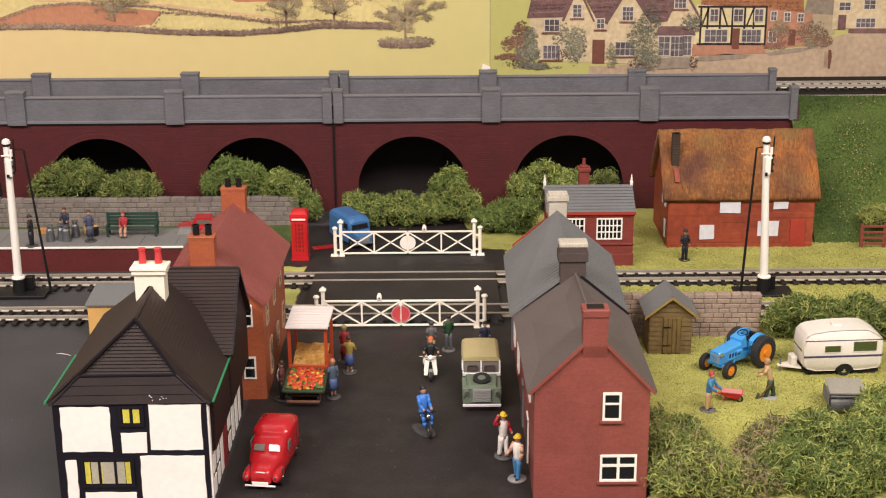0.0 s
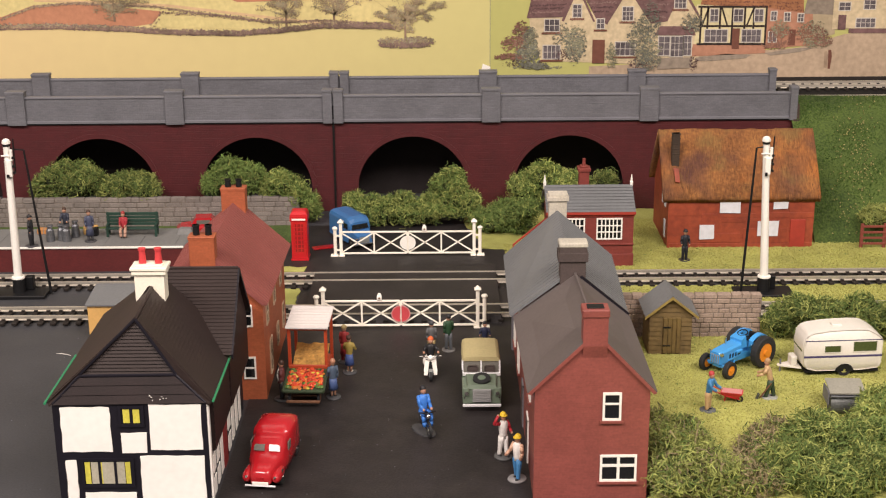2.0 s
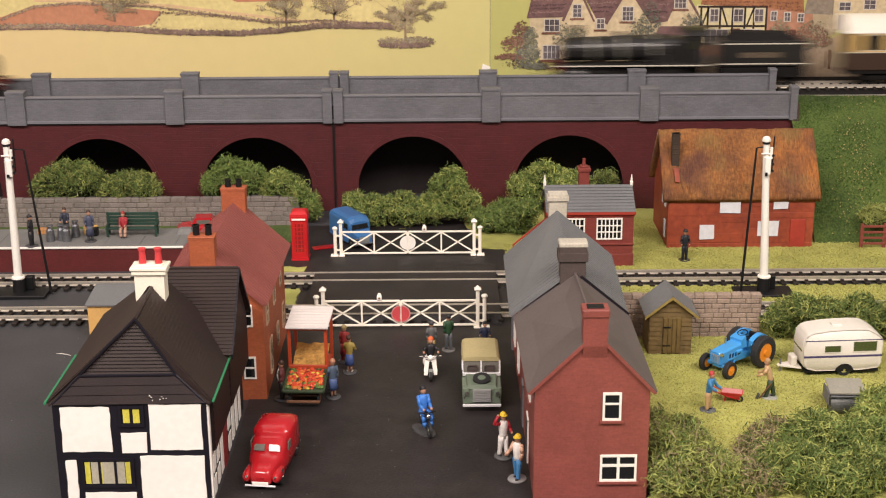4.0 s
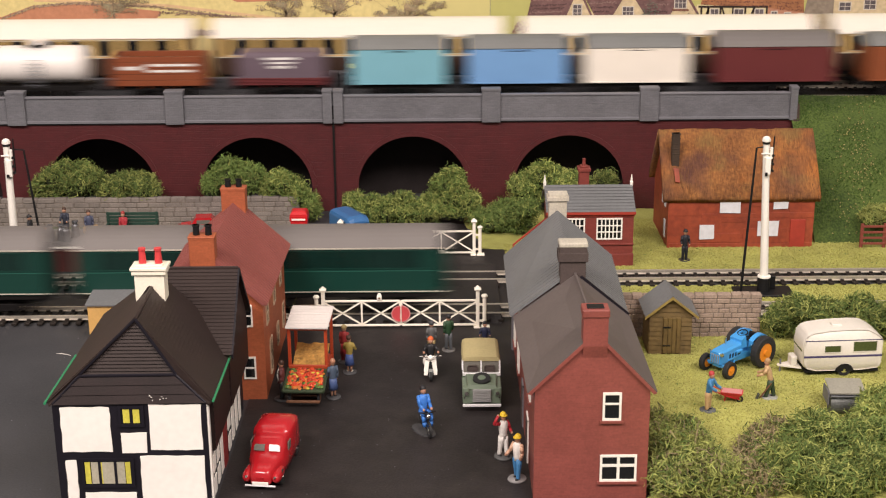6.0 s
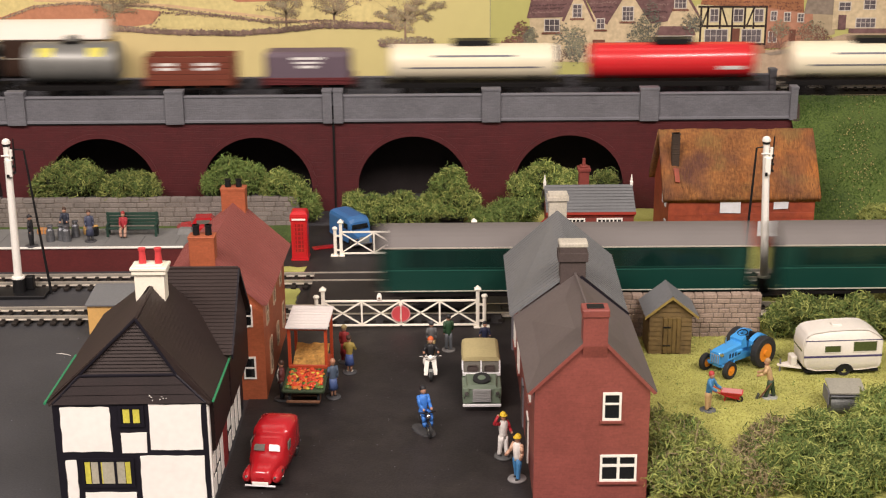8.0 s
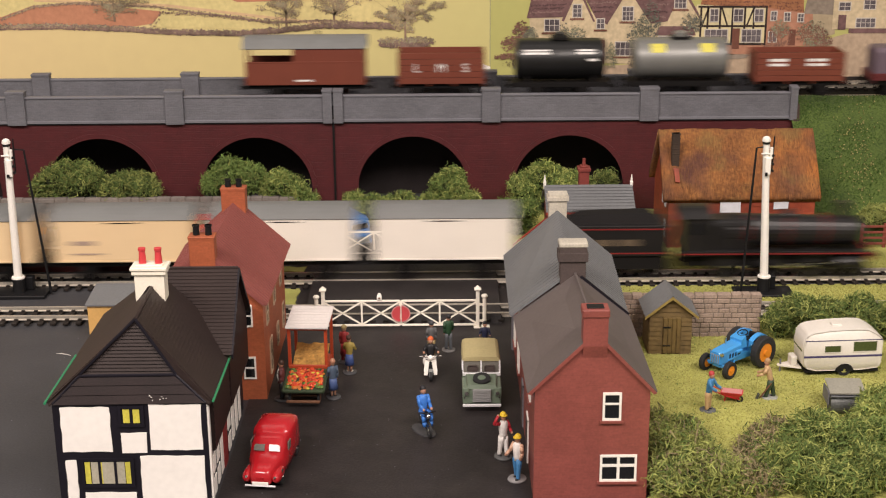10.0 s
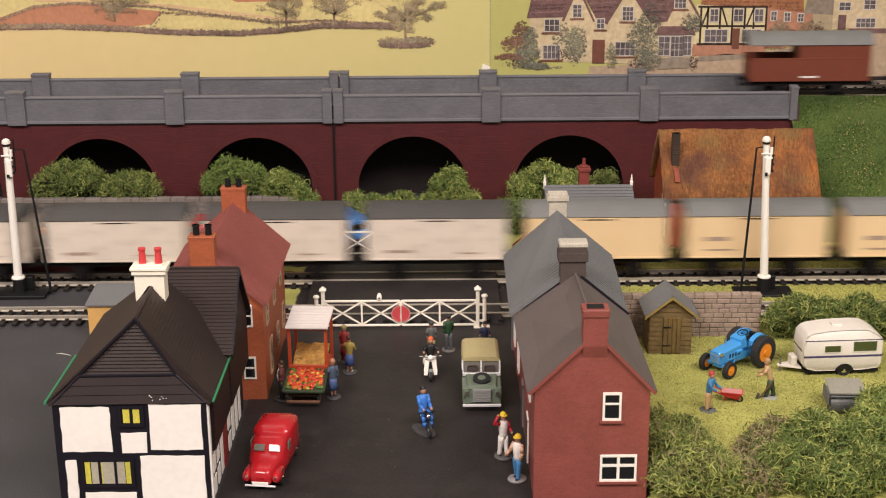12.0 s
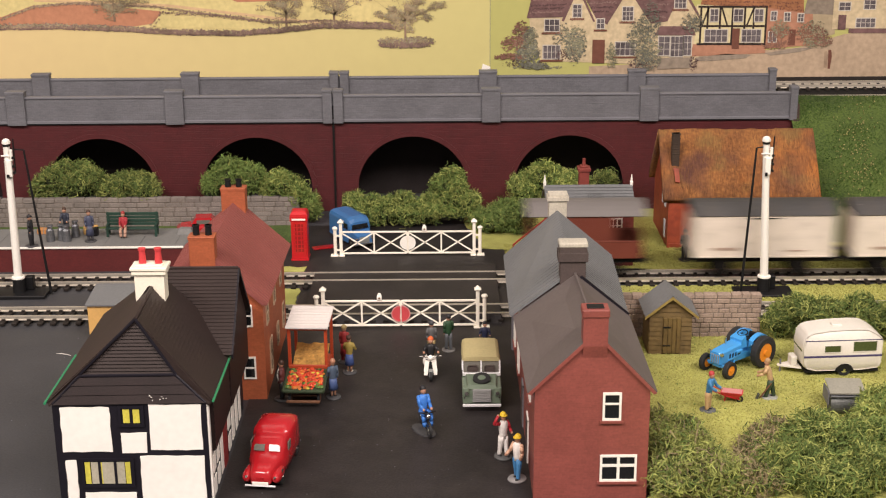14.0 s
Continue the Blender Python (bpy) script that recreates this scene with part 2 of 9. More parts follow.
def track(name, y, z, x0, x1, label, far=2400):
    """A straight of sectional track: two rails on sleepers."""
    tr = thing(name, 0, y, z, 0, label, "railway track", "railway tracks")
    for s in (-8.25, 8.25):
        bm = bm_new()
        prof = [(-1.2, 1.6), (1.2, 1.6), (1.2, 2.0), (0.4, 2.4), (0.45, 3.5), (0.75, 3.7), (0.75, 4.6), (-0.75, 4.6), (-0.75, 3.7), (-0.45, 3.5), (-0.4, 2.4), (-1.2, 2.0)]
        poly(bm, [(x0, s + a, b) for a, b in prof], (x1 - x0, 0, 0))
        part("rail", bm, M_RAIL, tr, "bright nickel rail")
    bm = bm_new()
    box(bm, -1.7, 1.7, -15, 15, 0, 1.8, 0.25)
    for s in (-8.25, 8.25):
        box(bm, -1.2, 1.2, s - 2.3, s + 2.3, 1.6, 2.6)
    me = mesh_of("sleeper", bm, M_SLEEP)
    x = x0 + 4
    while x < x1 - 2:
        ob = new("sleeper", me)
        ob.parent = tr
        ob.location = (x * MM, 0, 0)
        x += 8.4
    # the run-off at both ends, out where the line leaves the scene
    bm = bm_new()
    for a, b in ((-far, x0), (x1, far)):
        k = a + 4
        while k < b:
            box(bm, k - 1.7, k + 1.7, -15, 15, 0, 1.8)
            k += 16.8
        for s in (-8.25, 8.25):
            box(bm, a, b, s - 0.75, s + 0.75, 1.6, 4.6)
    tagged(part("run_off_track", bm, M_SLEEP, tr), kind="stuff")
    return tr


track("railway_track", 0, 0.9, -420, 420, "straight near railway track with dark sleepers")
track("railway_track", 67, 0.9, -420, 420, "straight far railway track with dark sleepers")
track("railway_track", 287, 81, -480, 480, "railway track carried over the viaduct", 4100)
track("railway_track", 348, 81, -480, 480, "railway track behind the viaduct parapet", 4100)

# crossing deck boards round the rails
bm = bm_new()
for y in (0, 67):
    box(bm, -92, 38, y - 7.3, y + 7.3, 0.5, 5.0, 0.2)
box(bm, -92, 38, 9.15, 57.85, 0.5, 5.0, 0.2)
poly(bm, [(-92, 104, 0.45), (-92, 94, 4.8), (-92, 76.15, 4.9), (-92, 76.15, 0.45)], (130, 0, 0))
poly(bm, [(-92, -15.5, 0.45), (-92, -11.5, 4.6), (-92, -9.15, 4.9), (-92, -9.15, 0.45)], (130, 0, 0))
alone("crossing_deck", bm, M_ROAD, "black level crossing deck between the rails", "crossing deck", kind="structure")

# viaduct
VY, VB, PITCH = 248.0, 326.0, 129.2
VX0 = -24.5 - 0.0


def viaduct():
    via = thing("viaduct", 0, 0, 0, 0, "dark red brick viaduct with grey parapets", "viaduct", kind="structure")
    left, right = -491, 287
    zt = 76.5
    xs = [VX0 + PITCH * k for k in (-3, -2, -1, 0, 1)]
    r, spring = 45.5, 20.0
    for face, y0, y1 in (("front", VY, VY + 5), ("back", VB - 5, VB)):
        edges = [left] + [(a + b) / 2 for a, b in zip(xs, xs[1:])] + [right]
        for i, cx in enumerate(xs):
            a, b = edges[i], edges[i + 1]
            n = 28
            arc = [(cx + r * math.cos(math.pi * k / n), spring + 43.5 * math.sin(math.pi * k / n)) for k in range(n + 1)]
            pts = [(a, 0), (cx - r, 0)] + arc[::-1] + [(cx + r, 0), (b, 0), (b, zt), (a, zt)]
            bm = bm_new()
            poly(bm, [(x, y0, z) for x, z in pts], (0, y1 - y0, 0))
            part("arch_wall", bm, M_VIA, via, "dark maroon brick wall with a round arch")
    bm = bm_new()
    box(bm, left, right, VY + 5, VB - 5, 72, 80.5)
    part("deck", bm, M_DARK, via)
    # arch ring lip
    for cx in xs:
        bm = bm_new()
        n = 32
        ring = []
        for k in range(n + 1):
            t = math.pi * k / n
            c, s = math.cos(t), math.sin(t)
            ring.append([(cx + (r + d) * c, VY + dy, spring + (43.5 + d) * s) for d, dy in ((0, 0), (0, -0.7), (4, -0.7), (4, 0.2))])
        loft(bm, ring)
        part("arch_ring", bm, M_VIA, via)
    pil = [VX0 + PITCH * (k + 0.5) for k in (-3, -2, -1, 0, 1)]
    for y0, y1, tag in ((VY - 2.2, VY + 3, "front"), (VB - 3, VB + 2, "back")):
        for a, b in zip([left] + pil, pil + [right]):
            bm = bm_new()
            box(bm, a, b, y0 + 1.0, y1, 76.5, 97.0, 0.2)
            part("parapet_panel", bm, M_PARA, via, "grey brick parapet")
            bm = bm_new()
            box(bm, a, b, y0 + 0.2, y1 + 0.3, 97.0, 98.6, 0.3)
            part("coping", bm, M_GREY, via)
            bm = bm_new()
            box(bm, a, b, y0 + 0.1, y1, 76.3, 78.6, 0.3)
            part("string_course", bm, M_GREY, via)
            # Black strip in place of the shadow line under the parapet.
            bm = bm_new()
            box(bm, a, b, y0 + 1.0, y1 - 0.4, 75.3, 76.3)
            part("shadow_gap", bm, M_BLACK, via, "black strip painting the shadow line below the parapet")
    for px in [p for p in pil] + [285]:
        for y0, y1 in ((VY - 3.6, VY + 5), (VB - 5, VB + 3)):
            halves = ((px - 8.3, px - 0.6), (px + 0.6, px + 8.3)) if abs(px - (VX0 - PITCH / 2)) < 1 else ((px - 7.6, px + 7.6),)
            if px == 285:
                halves = ((px - 1, px + 5),)
            for a, b in halves:
                bm = bm_new()
                box(bm, a, b, y0, y1, 75.4, 101.5, 0.3)
                box(bm, a - 0.4, b + 0.4, y0 - 0.4, y1 + 0.4, 101.2, 103.4, 0.3)
                part("pilaster", bm, M_PARA, via, "grey brick pilaster")
    bm = bm_new()
    poly(bm, [(287.2, 243, 0), (287.2, 262, 0), (287.2, 262, 90), (287.2, 247, 88), (287.2, 243, 70)], (5.0, 0, 0))
    part("abutment", bm, M_STACKD, via, "dark brown weathered abutment end")
    bm = bm_new()
    box(bm, -90.0, -88.4, VY - 1.5, VY + 0.4, 0, 90)
    part("joint_strip", bm, M_DARK, via)
    return via


viaduct()
# Added sheet; its dark brown paints the shade inside the arches.
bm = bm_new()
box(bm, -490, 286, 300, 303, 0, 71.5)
alone("arch_shade_screen", bm, mat("arch_shade_brown", (0.034, 0.028, 0.028), 0.9, var=0.2, spec=0.15), "added dark sheet standing for the shade inside the arches", "screen", kind="structure")
bm = bm_new()
box(bm, -4200, 4200, 327.5, 400, 60, 80.8)
box(bm, 289, 4200, 262, 327.5, 0, 80.8)
box(bm, -4200, -492, 255, 327.5, 0, 80.8)
alone("upper_shelf", bm, M_DARK, "black shelf for the upper railway tracks", "shelf", kind="structure")

# embankment
bm = bm_new()
rows = []
for i in range(25):
    x = 286 + i * 10
    row = []
    for j in range(14):
        t = j / 13
        y = 148 + 118 * t + noise.noise(Vector((x * 0.03, j * 0.4, 0))) * 4
        z = 91 * t ** 0.92 + noise.noise(Vector((x * 0.05, j * 0.5, 4))) * 2.5 * (1 - 0.6 * t)
        row.append((x, y if j < 13 else 268, max(0.3, z)))
    row.append((x, 273, 86.0))
    rows.append(row)
loft(bm, rows, closed=False, caps=False)
alone("embankment", bm, M_BANK, "steep green grassed railway embankment", "embankment", kind="structure", smooth=True)

# backdrop sheet
M_SKYFIELD = mat("printed_field", (0.73, 0.60, 0.28), 0.75, var=0.05, fine=80, coarse=5, bump=0, col2=(0.76, 0.64, 0.29))


def printed_fade(m, near, far, x0, x1):
    """Lets the printed tint run from one colour to another along the sheet."""
    nd, lk = m.node_tree.nodes, m.node_tree.links
    b = nd["Principled BSDF"]
    base = b.inputs["Base Color"].links[0].from_socket
    co, sp, rg, rp, mx = nd.new("ShaderNodeTexCoord"), nd.new("ShaderNodeSeparateXYZ"), nd.new("ShaderNodeMapRange"), nd.new("ShaderNodeValToRGB"), nd.new("ShaderNodeMixRGB")
    lk.new(co.outputs["Object"], sp.inputs[0])
    rg.inputs["From Min"].default_value, rg.inputs["From Max"].default_value = x0 * MM, x1 * MM
    lk.new(sp.outputs["X"], rg.inputs["Value"])
    lk.new(rg.outputs[0], rp.inputs[0])
    rp.color_ramp.elements[0].color, rp.color_ramp.elements[1].color = (*near, 1), (*far, 1)
    mx.inputs[0].default_value = 0.75
    lk.new(base, mx.inputs[1])
    lk.new(rp.outputs[0], mx.inputs[2])
    lk.new(mx.outputs[0], b.inputs["Base Color"])


printed_fade(M_SKYFIELD, (0.74, 0.57, 0.29), (0.56, 0.52, 0.205), -400, 42)
M_FIELD2 = mat("printed_field_green", (0.48, 0.465, 0.155), 0.75, var=0.04, fine=80, coarse=6, bump=0)
BY = 400.0

# ---- buildings ----
M_REDWOOD = mat("red_stained_boards", (0.265, 0.045, 0.022), 0.6, var=0.22, fine=200, coarse=22, bump=0.3, col2=(0.31, 0.062, 0.026), dirt=0.4, dirtcol=(0.12, 0.03, 0.02))


def thatch_mat():
    """Painted fibre: rust, straw and mauve patches under streaks that run down the slope."""
    m = mat("thatch_brown", (0.20, 0.075, 0.024), 0.95, var=0.25, fine=420, coarse=26, bump=0.0, col2=(0.27, 0.115, 0.034))
    nd, lk = m.node_tree.nodes, m.node_tree.links
    b = nd["Principled BSDF"]
    out = b.inputs["Base Color"].links[0].from_socket
    co = nd.new("ShaderNodeTexCoord")
    for scale, lo, hi, col, top in ((30, 0.50, 0.66, (0.40, 0.135, 0.028), 0.75), (24, 0.48, 0.66, (0.085, 0.034, 0.028), 0.85), (44, 0.55, 0.68, (0.21, 0.125, 0.040), 0.7)):
        n = nd.new("ShaderNodeTexNoise")
        n.inputs["Scale"].default_value, n.inputs["Detail"].default_value = scale, 5
        mp = nd.new("ShaderNodeMapping")
        mp.inputs["Location"].default_value = (scale * 0.37, scale * 0.11, 0)
        lk.new(co.outputs["Object"], mp.inputs[0])
        lk.new(mp.outputs[0], n.inputs["Vector"])
        r = nd.new("ShaderNodeValToRGB")
        r.color_ramp.elements[0].position, r.color_ramp.elements[1].position = lo, hi
        r.color_ramp.elements[1].color = (top, top, top, 1)
        lk.new(n.outputs["Fac"], r.inputs[0])
        mx = nd.new("ShaderNodeMixRGB")
        mx.inputs[2].default_value = (*col, 1)
        lk.new(r.outputs[0], mx.inputs[0])
        lk.new(out, mx.inputs[1])
        out = mx.outputs[0]
    mp = nd.new("ShaderNodeMapping")
    mp.inputs["Scale"].default_value = (1.0, 0.16, 0.16)
    lk.new(co.outputs["Object"], mp.inputs[0])
    fib = nd.new("ShaderNodeTexNoise")
    fib.inputs["Scale"].default_value, fib.inputs["Detail"].default_value = 1100, 4
    lk.new(mp.outputs[0], fib.inputs["Vector"])
    rg = nd.new("ShaderNodeMapRange")
    rg.inputs["From Min"].default_value, rg.inputs["From Max"].default_value = 0.3, 0.7
    rg.inputs["To Min"].default_value, rg.inputs["To Max"].default_value = 0.72, 1.15
    lk.new(fib.outputs["Fac"], rg.inputs["Value"])
    hs = nd.new("ShaderNodeHueSaturation")
    lk.new(rg.outputs[0], hs.inputs["Value"])
    lk.new(out, hs.inputs["Color"])
    lk.new(hs.outputs[0], b.inputs["Base Color"])
    bp = nd.new("ShaderNodeBump")
    bp.inputs["Strength"].default_value, bp.inputs["Distance"].default_value = 0.9, 0.0006
    lk.new(fib.outputs["Fac"], bp.inputs["Height"])
    lk.new(bp.outputs[0], b.inputs["Normal"])
    return m


M_THATCH = thatch_mat()
M_THATCHS = mat("thatch_straw", (0.17, 0.070, 0.025), 0.9, var=0.15, bump=0, island=0.5)
M_REDDOOR = mat("red_door_paint", (0.36, 0.042, 0.026), 0.55, var=0.12, fine=300, coarse=60)
M_TIMBER = mat("black_timber", (0.010, 0.0085, 0.014), 0.5, var=0.2, spec=0.3)
M_GUTTER = mat("green_gutter", (0.03, 0.25, 0.11), 0.5, var=0.08)
M_YWIN = mat("yellow_curtain", (0.62, 0.56, 0.08), 0.5, var=0.15)
M_PAPER = mat("paper_white", (0.66, 0.67, 0.72), 0.8, var=0.10, fine=300)
M_BRRED = brick_mat("signal_box_brick", (0.22, 0.040, 0.030), 0.9, 2.6, 1.0, 0.6, bump=0.25)
M_FASCIA = mat("red_fascia", (0.38, 0.045, 0.03), 0.5, var=0.08)
M_POT = mat("red_pot", (0.62, 0.055, 0.06), 0.45, var=0.06)
M_SHEDW = mat("shed_boards", (0.13, 0.085, 0.028), 0.75, var=0.3, fine=300, coarse=40, bump=0.4, island=0.12)
M_YHUT = mat("ochre_wall", (0.62, 0.37, 0.12), 0.6, var=0.08)
M_BRBROWN = mat("brown_gable_boards", (0.023, 0.0125, 0.0115), 0.6, var=0.25, spec=0.25)
M_PLATBR = brick_mat("platform_brick", (0.115, 0.016, 0.016), 0.9, 3.0, 1.1, 0.6, bump=0.25)
M_STACK = mat("dark_brick_stack", (0.075, 0.055, 0.050), 0.7, var=0.2)
M_TILERIB = mat("red_roof_rib", (0.265, 0.079, 0.067), 0.65, var=0.10)


def slab(bm, a, b, c, d, t, lift=0.0):
    a, b, c, d = Vector(a), Vector(b), Vector(c), Vector(d)
    n = (b - a).cross(d - a).normalized()
    if n.z < 0:
        n = -n
    poly(bm, [p + n * lift for p in (a, b, c, d)], -n * t)
    return n


def roof_slope(th, ra, rb, eb, ea, material, t=1.4, courses=0, ribs=0, ribmat=None, name="roof_slope"):
    """A roof plane from its ridge (ra to rb) to its eave (ea to eb), in courses or with rolled ribs."""
    ra, rb, eb, ea = Vector(ra), Vector(rb), Vector(eb), Vector(ea)
    bm = bm_new()
    n = slab(bm, ra, rb, eb, ea, t)
    sl = part(name, bm, material, th)
    for i in range(courses):
        u, v = i / courses, (i + 1) / courses + 0.01
        bm = bm_new()
        p = [ra.lerp(ea, u), rb.lerp(eb, u), rb.lerp(eb, min(v, 1.004)), ra.lerp(ea, min(v, 1.004))]
        q = [p[0] + n * 0.08, p[1] + n * 0.08, p[2] + n * 0.62, p[3] + n * 0.62]
        poly(bm, q, -n * 0.35)
        part("tile_course", bm, material, sl)
    for i in range(ribs):
        u = (i + 0.5) / ribs
        a, b = ra.lerp(rb, u), ea.lerp(eb, u)
        bm = bm_new()
        w = (rb - ra).normalized() * 0.42
        poly(bm, [a - w, a + w, b + w, b - w], n * 0.4)
        part("tile_roll", bm, ribmat or material, sl)
    return sl


def window(th, x0, x1, y, z0, z1, cols, rows, frame_mat, face=-1, bar=0.55, edge=1.0, glass=None, sill=None, axis="x", rowpos=None):
    """A framed window proud of a wall: axis x lies in a wall facing y, axis y in a wall facing x."""
    def bx(bm, a, b, d0, d1, c, d):
        lo, hi = sorted((y + face * d0, y + face * d1))
        if axis == "x":
            box(bm, a, b, lo, hi, c, d)
        else:
            box(bm, lo, hi, a, b, c, d)
    bm = bm_new()
    bx(bm, x0, x1, 0.02, 0.25, z0, z1)
    win = part("window", bm, glass or M_GLASS, th)
    bm = bm_new()
    for a, b, c, d in ((x0 - edge, x1 + edge, z0 - edge, z0), (x0 - edge, x1 + edge, z1, z1 + edge), (x0 - edge, x0, z0, z1), (x1, x1 + edge, z0, z1)):
        bx(bm, a, b, 0.0, 0.85, c, d)
    part("window_frame", bm, frame_mat, win)
    for i in range(1, cols):
        x = x0 + (x1 - x0) * i / cols
        bm = bm_new()
        bx(bm, x - bar / 2, x + bar / 2, 0.0, 0.65, z0, z1)
        part("glazing_bar", bm, frame_mat, win)
    for i in range(1, rows):
        z = z0 + (z1 - z0) * (rowpos if rowpos else i / rows)
        bm = bm_new()
        bx(bm, x0, x1, 0.0, 0.72, z - bar / 2, z + bar / 2)
        part("glazing_bar", bm, frame_mat, win)
    if sill is not None:
        bm = bm_new()
        bx(bm, x0 - 2.2, x1 + 2.2, 0.0, 1.5, z0 - edge - 1.2, z0 - edge)
        part("window_sill", bm, sill, win)
    return win


def gable_shell(x0, x1, y0, y1, ze, zr):
    bm = bm_new()
    xm = (x0 + x1) / 2
    poly(bm, [(x0, y0, 0), (x1, y0, 0), (x1, y0, ze), (xm, y0, zr), (x0, y0, ze)], (0, y1 - y0, 0))
    return bm


def chimney(th, x, y, w, d, z0, z1, body, cap, capmat, pots=(), potmat=None, pr=1.7, ph=6.5):
    bm = bm_new()
    box(bm, x - w / 2, x + w / 2, y - d / 2, y + d / 2, z0, z1, 0.3)
    ch = part("chimney", bm, body, th)
    bm = bm_new()
    h = cap
    o = 1.1 if h > 2 else 0.2
    box(bm, x - w / 2 - o, x + w / 2 + o, y - d / 2 - o, y + d / 2 + o, z1 - h, z1 - h * 0.35, 0.1)
    box(bm, x - w / 2 - 0.4, x + w / 2 + 0.4, y - d / 2 - 0.4, y + d / 2 + 0.4, z1 - h * 0.4, z1 + 0.5, 0.3)
    part("chimney_cap", bm, capmat, ch)
    for px in pots:
        bm = bm_new()
        cyl(bm, (x + px, y, z1), (x + px, y, z1 + ph), pr * 1.15, pr * 0.95, 14)
        cyl(bm, (x + px, y, z1 + ph - 0.9), (x + px, y, z1 + ph), pr * 1.25, pr * 1.2, 14)
        part("chimney_pot", bm, potmat, ch)
    return ch


# red terraced house, gable to the viewer
h = thing("terraced_house", 0, 0, 0, 0, "dark red brick house with grey-brown roof and gable chimney", "house")
part("wall", gable_shell(43.3, 98.6, -254, -152, 56.0, 79.0), M_BRICKR, h)
bm = bm_new()
poly(bm, [(43.3, -255, 0), (98.6, -255, 0), (98.6, -255, 58.0), (71.6, -255, 87.6), (43.3, -255, 59.0)], (0, 1.0, 0))
part("gable_wall", bm, M_BRICKR, h)
RF, RB = (71.6, -256.2, 89.7), (71.6, -152.0, 82.4)
roof_slope(h, RF, RB, (38.2, -152, 57.6), (39.6, -256.2, 58.4), M_SLATE)
roof_slope(h, RF, RB, (102, -152, 57.6), (101.8, -256.2, 58.4), M_SLATE)
bm = bm_new()
rod(bm, [(71.6, -247.5, 89.3), (71.6, -152.5, 82.6)], 0.75, 8)
part("ridge_tile", bm, M_SLATE, h)
for ex in (39.8, 101.6):
    bm = bm_new()
    sx = 65.6 if ex < 70 else 77.3
    poly(bm, [(sx, -256.6, 83.4), (ex, -256.6, 57.8), (ex + (1.6 if ex < 70 else -1.6), -256.6, 57.2), (sx, -256.6, 81.0)], (0, 1.2, 0))
    part("barge_board", bm, M_BRICKR, h)
bm = bm_new()
box(bm, 65.6, 77.3, -256.5, -247.2, 82.0, 97.0)
poly(bm, [(65.6, -256.5, 82.0), (65.6, -254.6, 82.0), (65.6, -254.6, 74.0)], (11.7, 0, 0))
ch = part("chimney", bm, M_BRICKR, h)
bm = bm_new()
box(bm, 65.0, 77.9, -257.1, -246.6, 96.4, 100.3, 0.45)
part("chimney_cap", bm, M_BRICKR, ch)
bm = bm_new()
box(bm, 67.4, 75.4, -254.6, -249.0, 100.1, 100.7, 0.1)
part("flue", bm, M_BLACK, ch)
window(h, 77.0, 83.8, -255, 44.3, 56.6, 1, 2, M_WHITE, edge=1.1, bar=1.0, sill=M_BRICKR, rowpos=0.62)
window(h, 76.5, 92.2, -255, 11.8, 23.8, 2, 2, M_WHITE, edge=1.1, bar=1.4, sill=M_BRICKR, rowpos=0.62)
for y0 in (-228, -178):
    window(h, y0, y0 + 9, 43.3, 42, 54, 1, 2, M_WHITE, face=-1, axis="y", sill=M_BRICKR)
for y0 in (-215, -172):
    bm = bm_new()
    box(bm, 42.3, 43.4, y0, y0 + 10, 0.5, 24, 0.2)
    dr = part("door", bm, M_STACK, h)
    bm = bm_new()
    for a, b, c, d in ((y0 - 0.8, y0, 0.5, 25), (y0 + 10, y0 + 10.8, 0.5, 25), (y0 - 0.8, y0 + 10.8, 24, 24.8)):
        box(bm, 42.6, 43.3, a, b, c, d)
    part("door_frame", bm, M_WHITE if y0 < -200 else M_GREY, dr)

h = thing("terraced_house", 0, 0, 0, 0, "red brick house with blue-grey slate roof by the crossing", "house")
part("wall", gable_shell(43.8, 98.6, -151.6, -50, 58.0, 81), M_BRICKR, h)
roof_slope(h, (70.4, -152.5, 84.6), (69.9, -49, 87.5), (37.4, -49, 58.6), (36.2, -152.5, 58.6), M_SLATEB, ribs=24)
roof_slope(h, (70.4, -152.5, 84.6), (69.9, -49, 87.5), (104.2, -49, 58.6), (101.4, -152.5, 58.6), M_SLATEB, ribs=24)
# Black strip painting the dark, shaded gap between the two roofs.
bm = bm_new()
slab(bm, (75.0, -153.6, 81.6), (75.0, -152.4, 81.6), (101.9, -152.4, 59.2), (101.9, -153.6, 59.2), 1.6)
part("roof_gap_shade", bm, M_TIMBER, h)
chimney(h, 70.3, -149.0, 14.0, 9, 70, 97.0, M_STACK, 7.5, M_STACK)
bm = bm_new()
box(bm, 62.6, 78.2, -154.2, -143.8, 97.4, 99.8, 0.4)
M_STACKL = mat("weathered_stack", (0.50, 0.46, 0.38), 0.7, var=0.2, bump=0.3)
part("chimney_slab", bm, M_STACKL, h)
chimney(h, 70.5, -46.5, 11.0, 7, 70, 97.6, M_STACKL, 4.0, M_STACKL)
for y0 in (-125, -85):
    window(h, y0, y0 + 9, 43.8, 42, 54, 1, 2, M_WHITE, face=-1, axis="y", sill=M_BRICKR)
    window(h, y0 + 3, y0 + 13, 43.8, 12, 25, 2, 2, M_WHITE, face=-1, axis="y", sill=M_BRICKR)
bm = bm_new()
box(bm, 42.2, 43.6, -62, -59, 0.5, 24)
part("drain_pipe", bm, M_GREY, h)


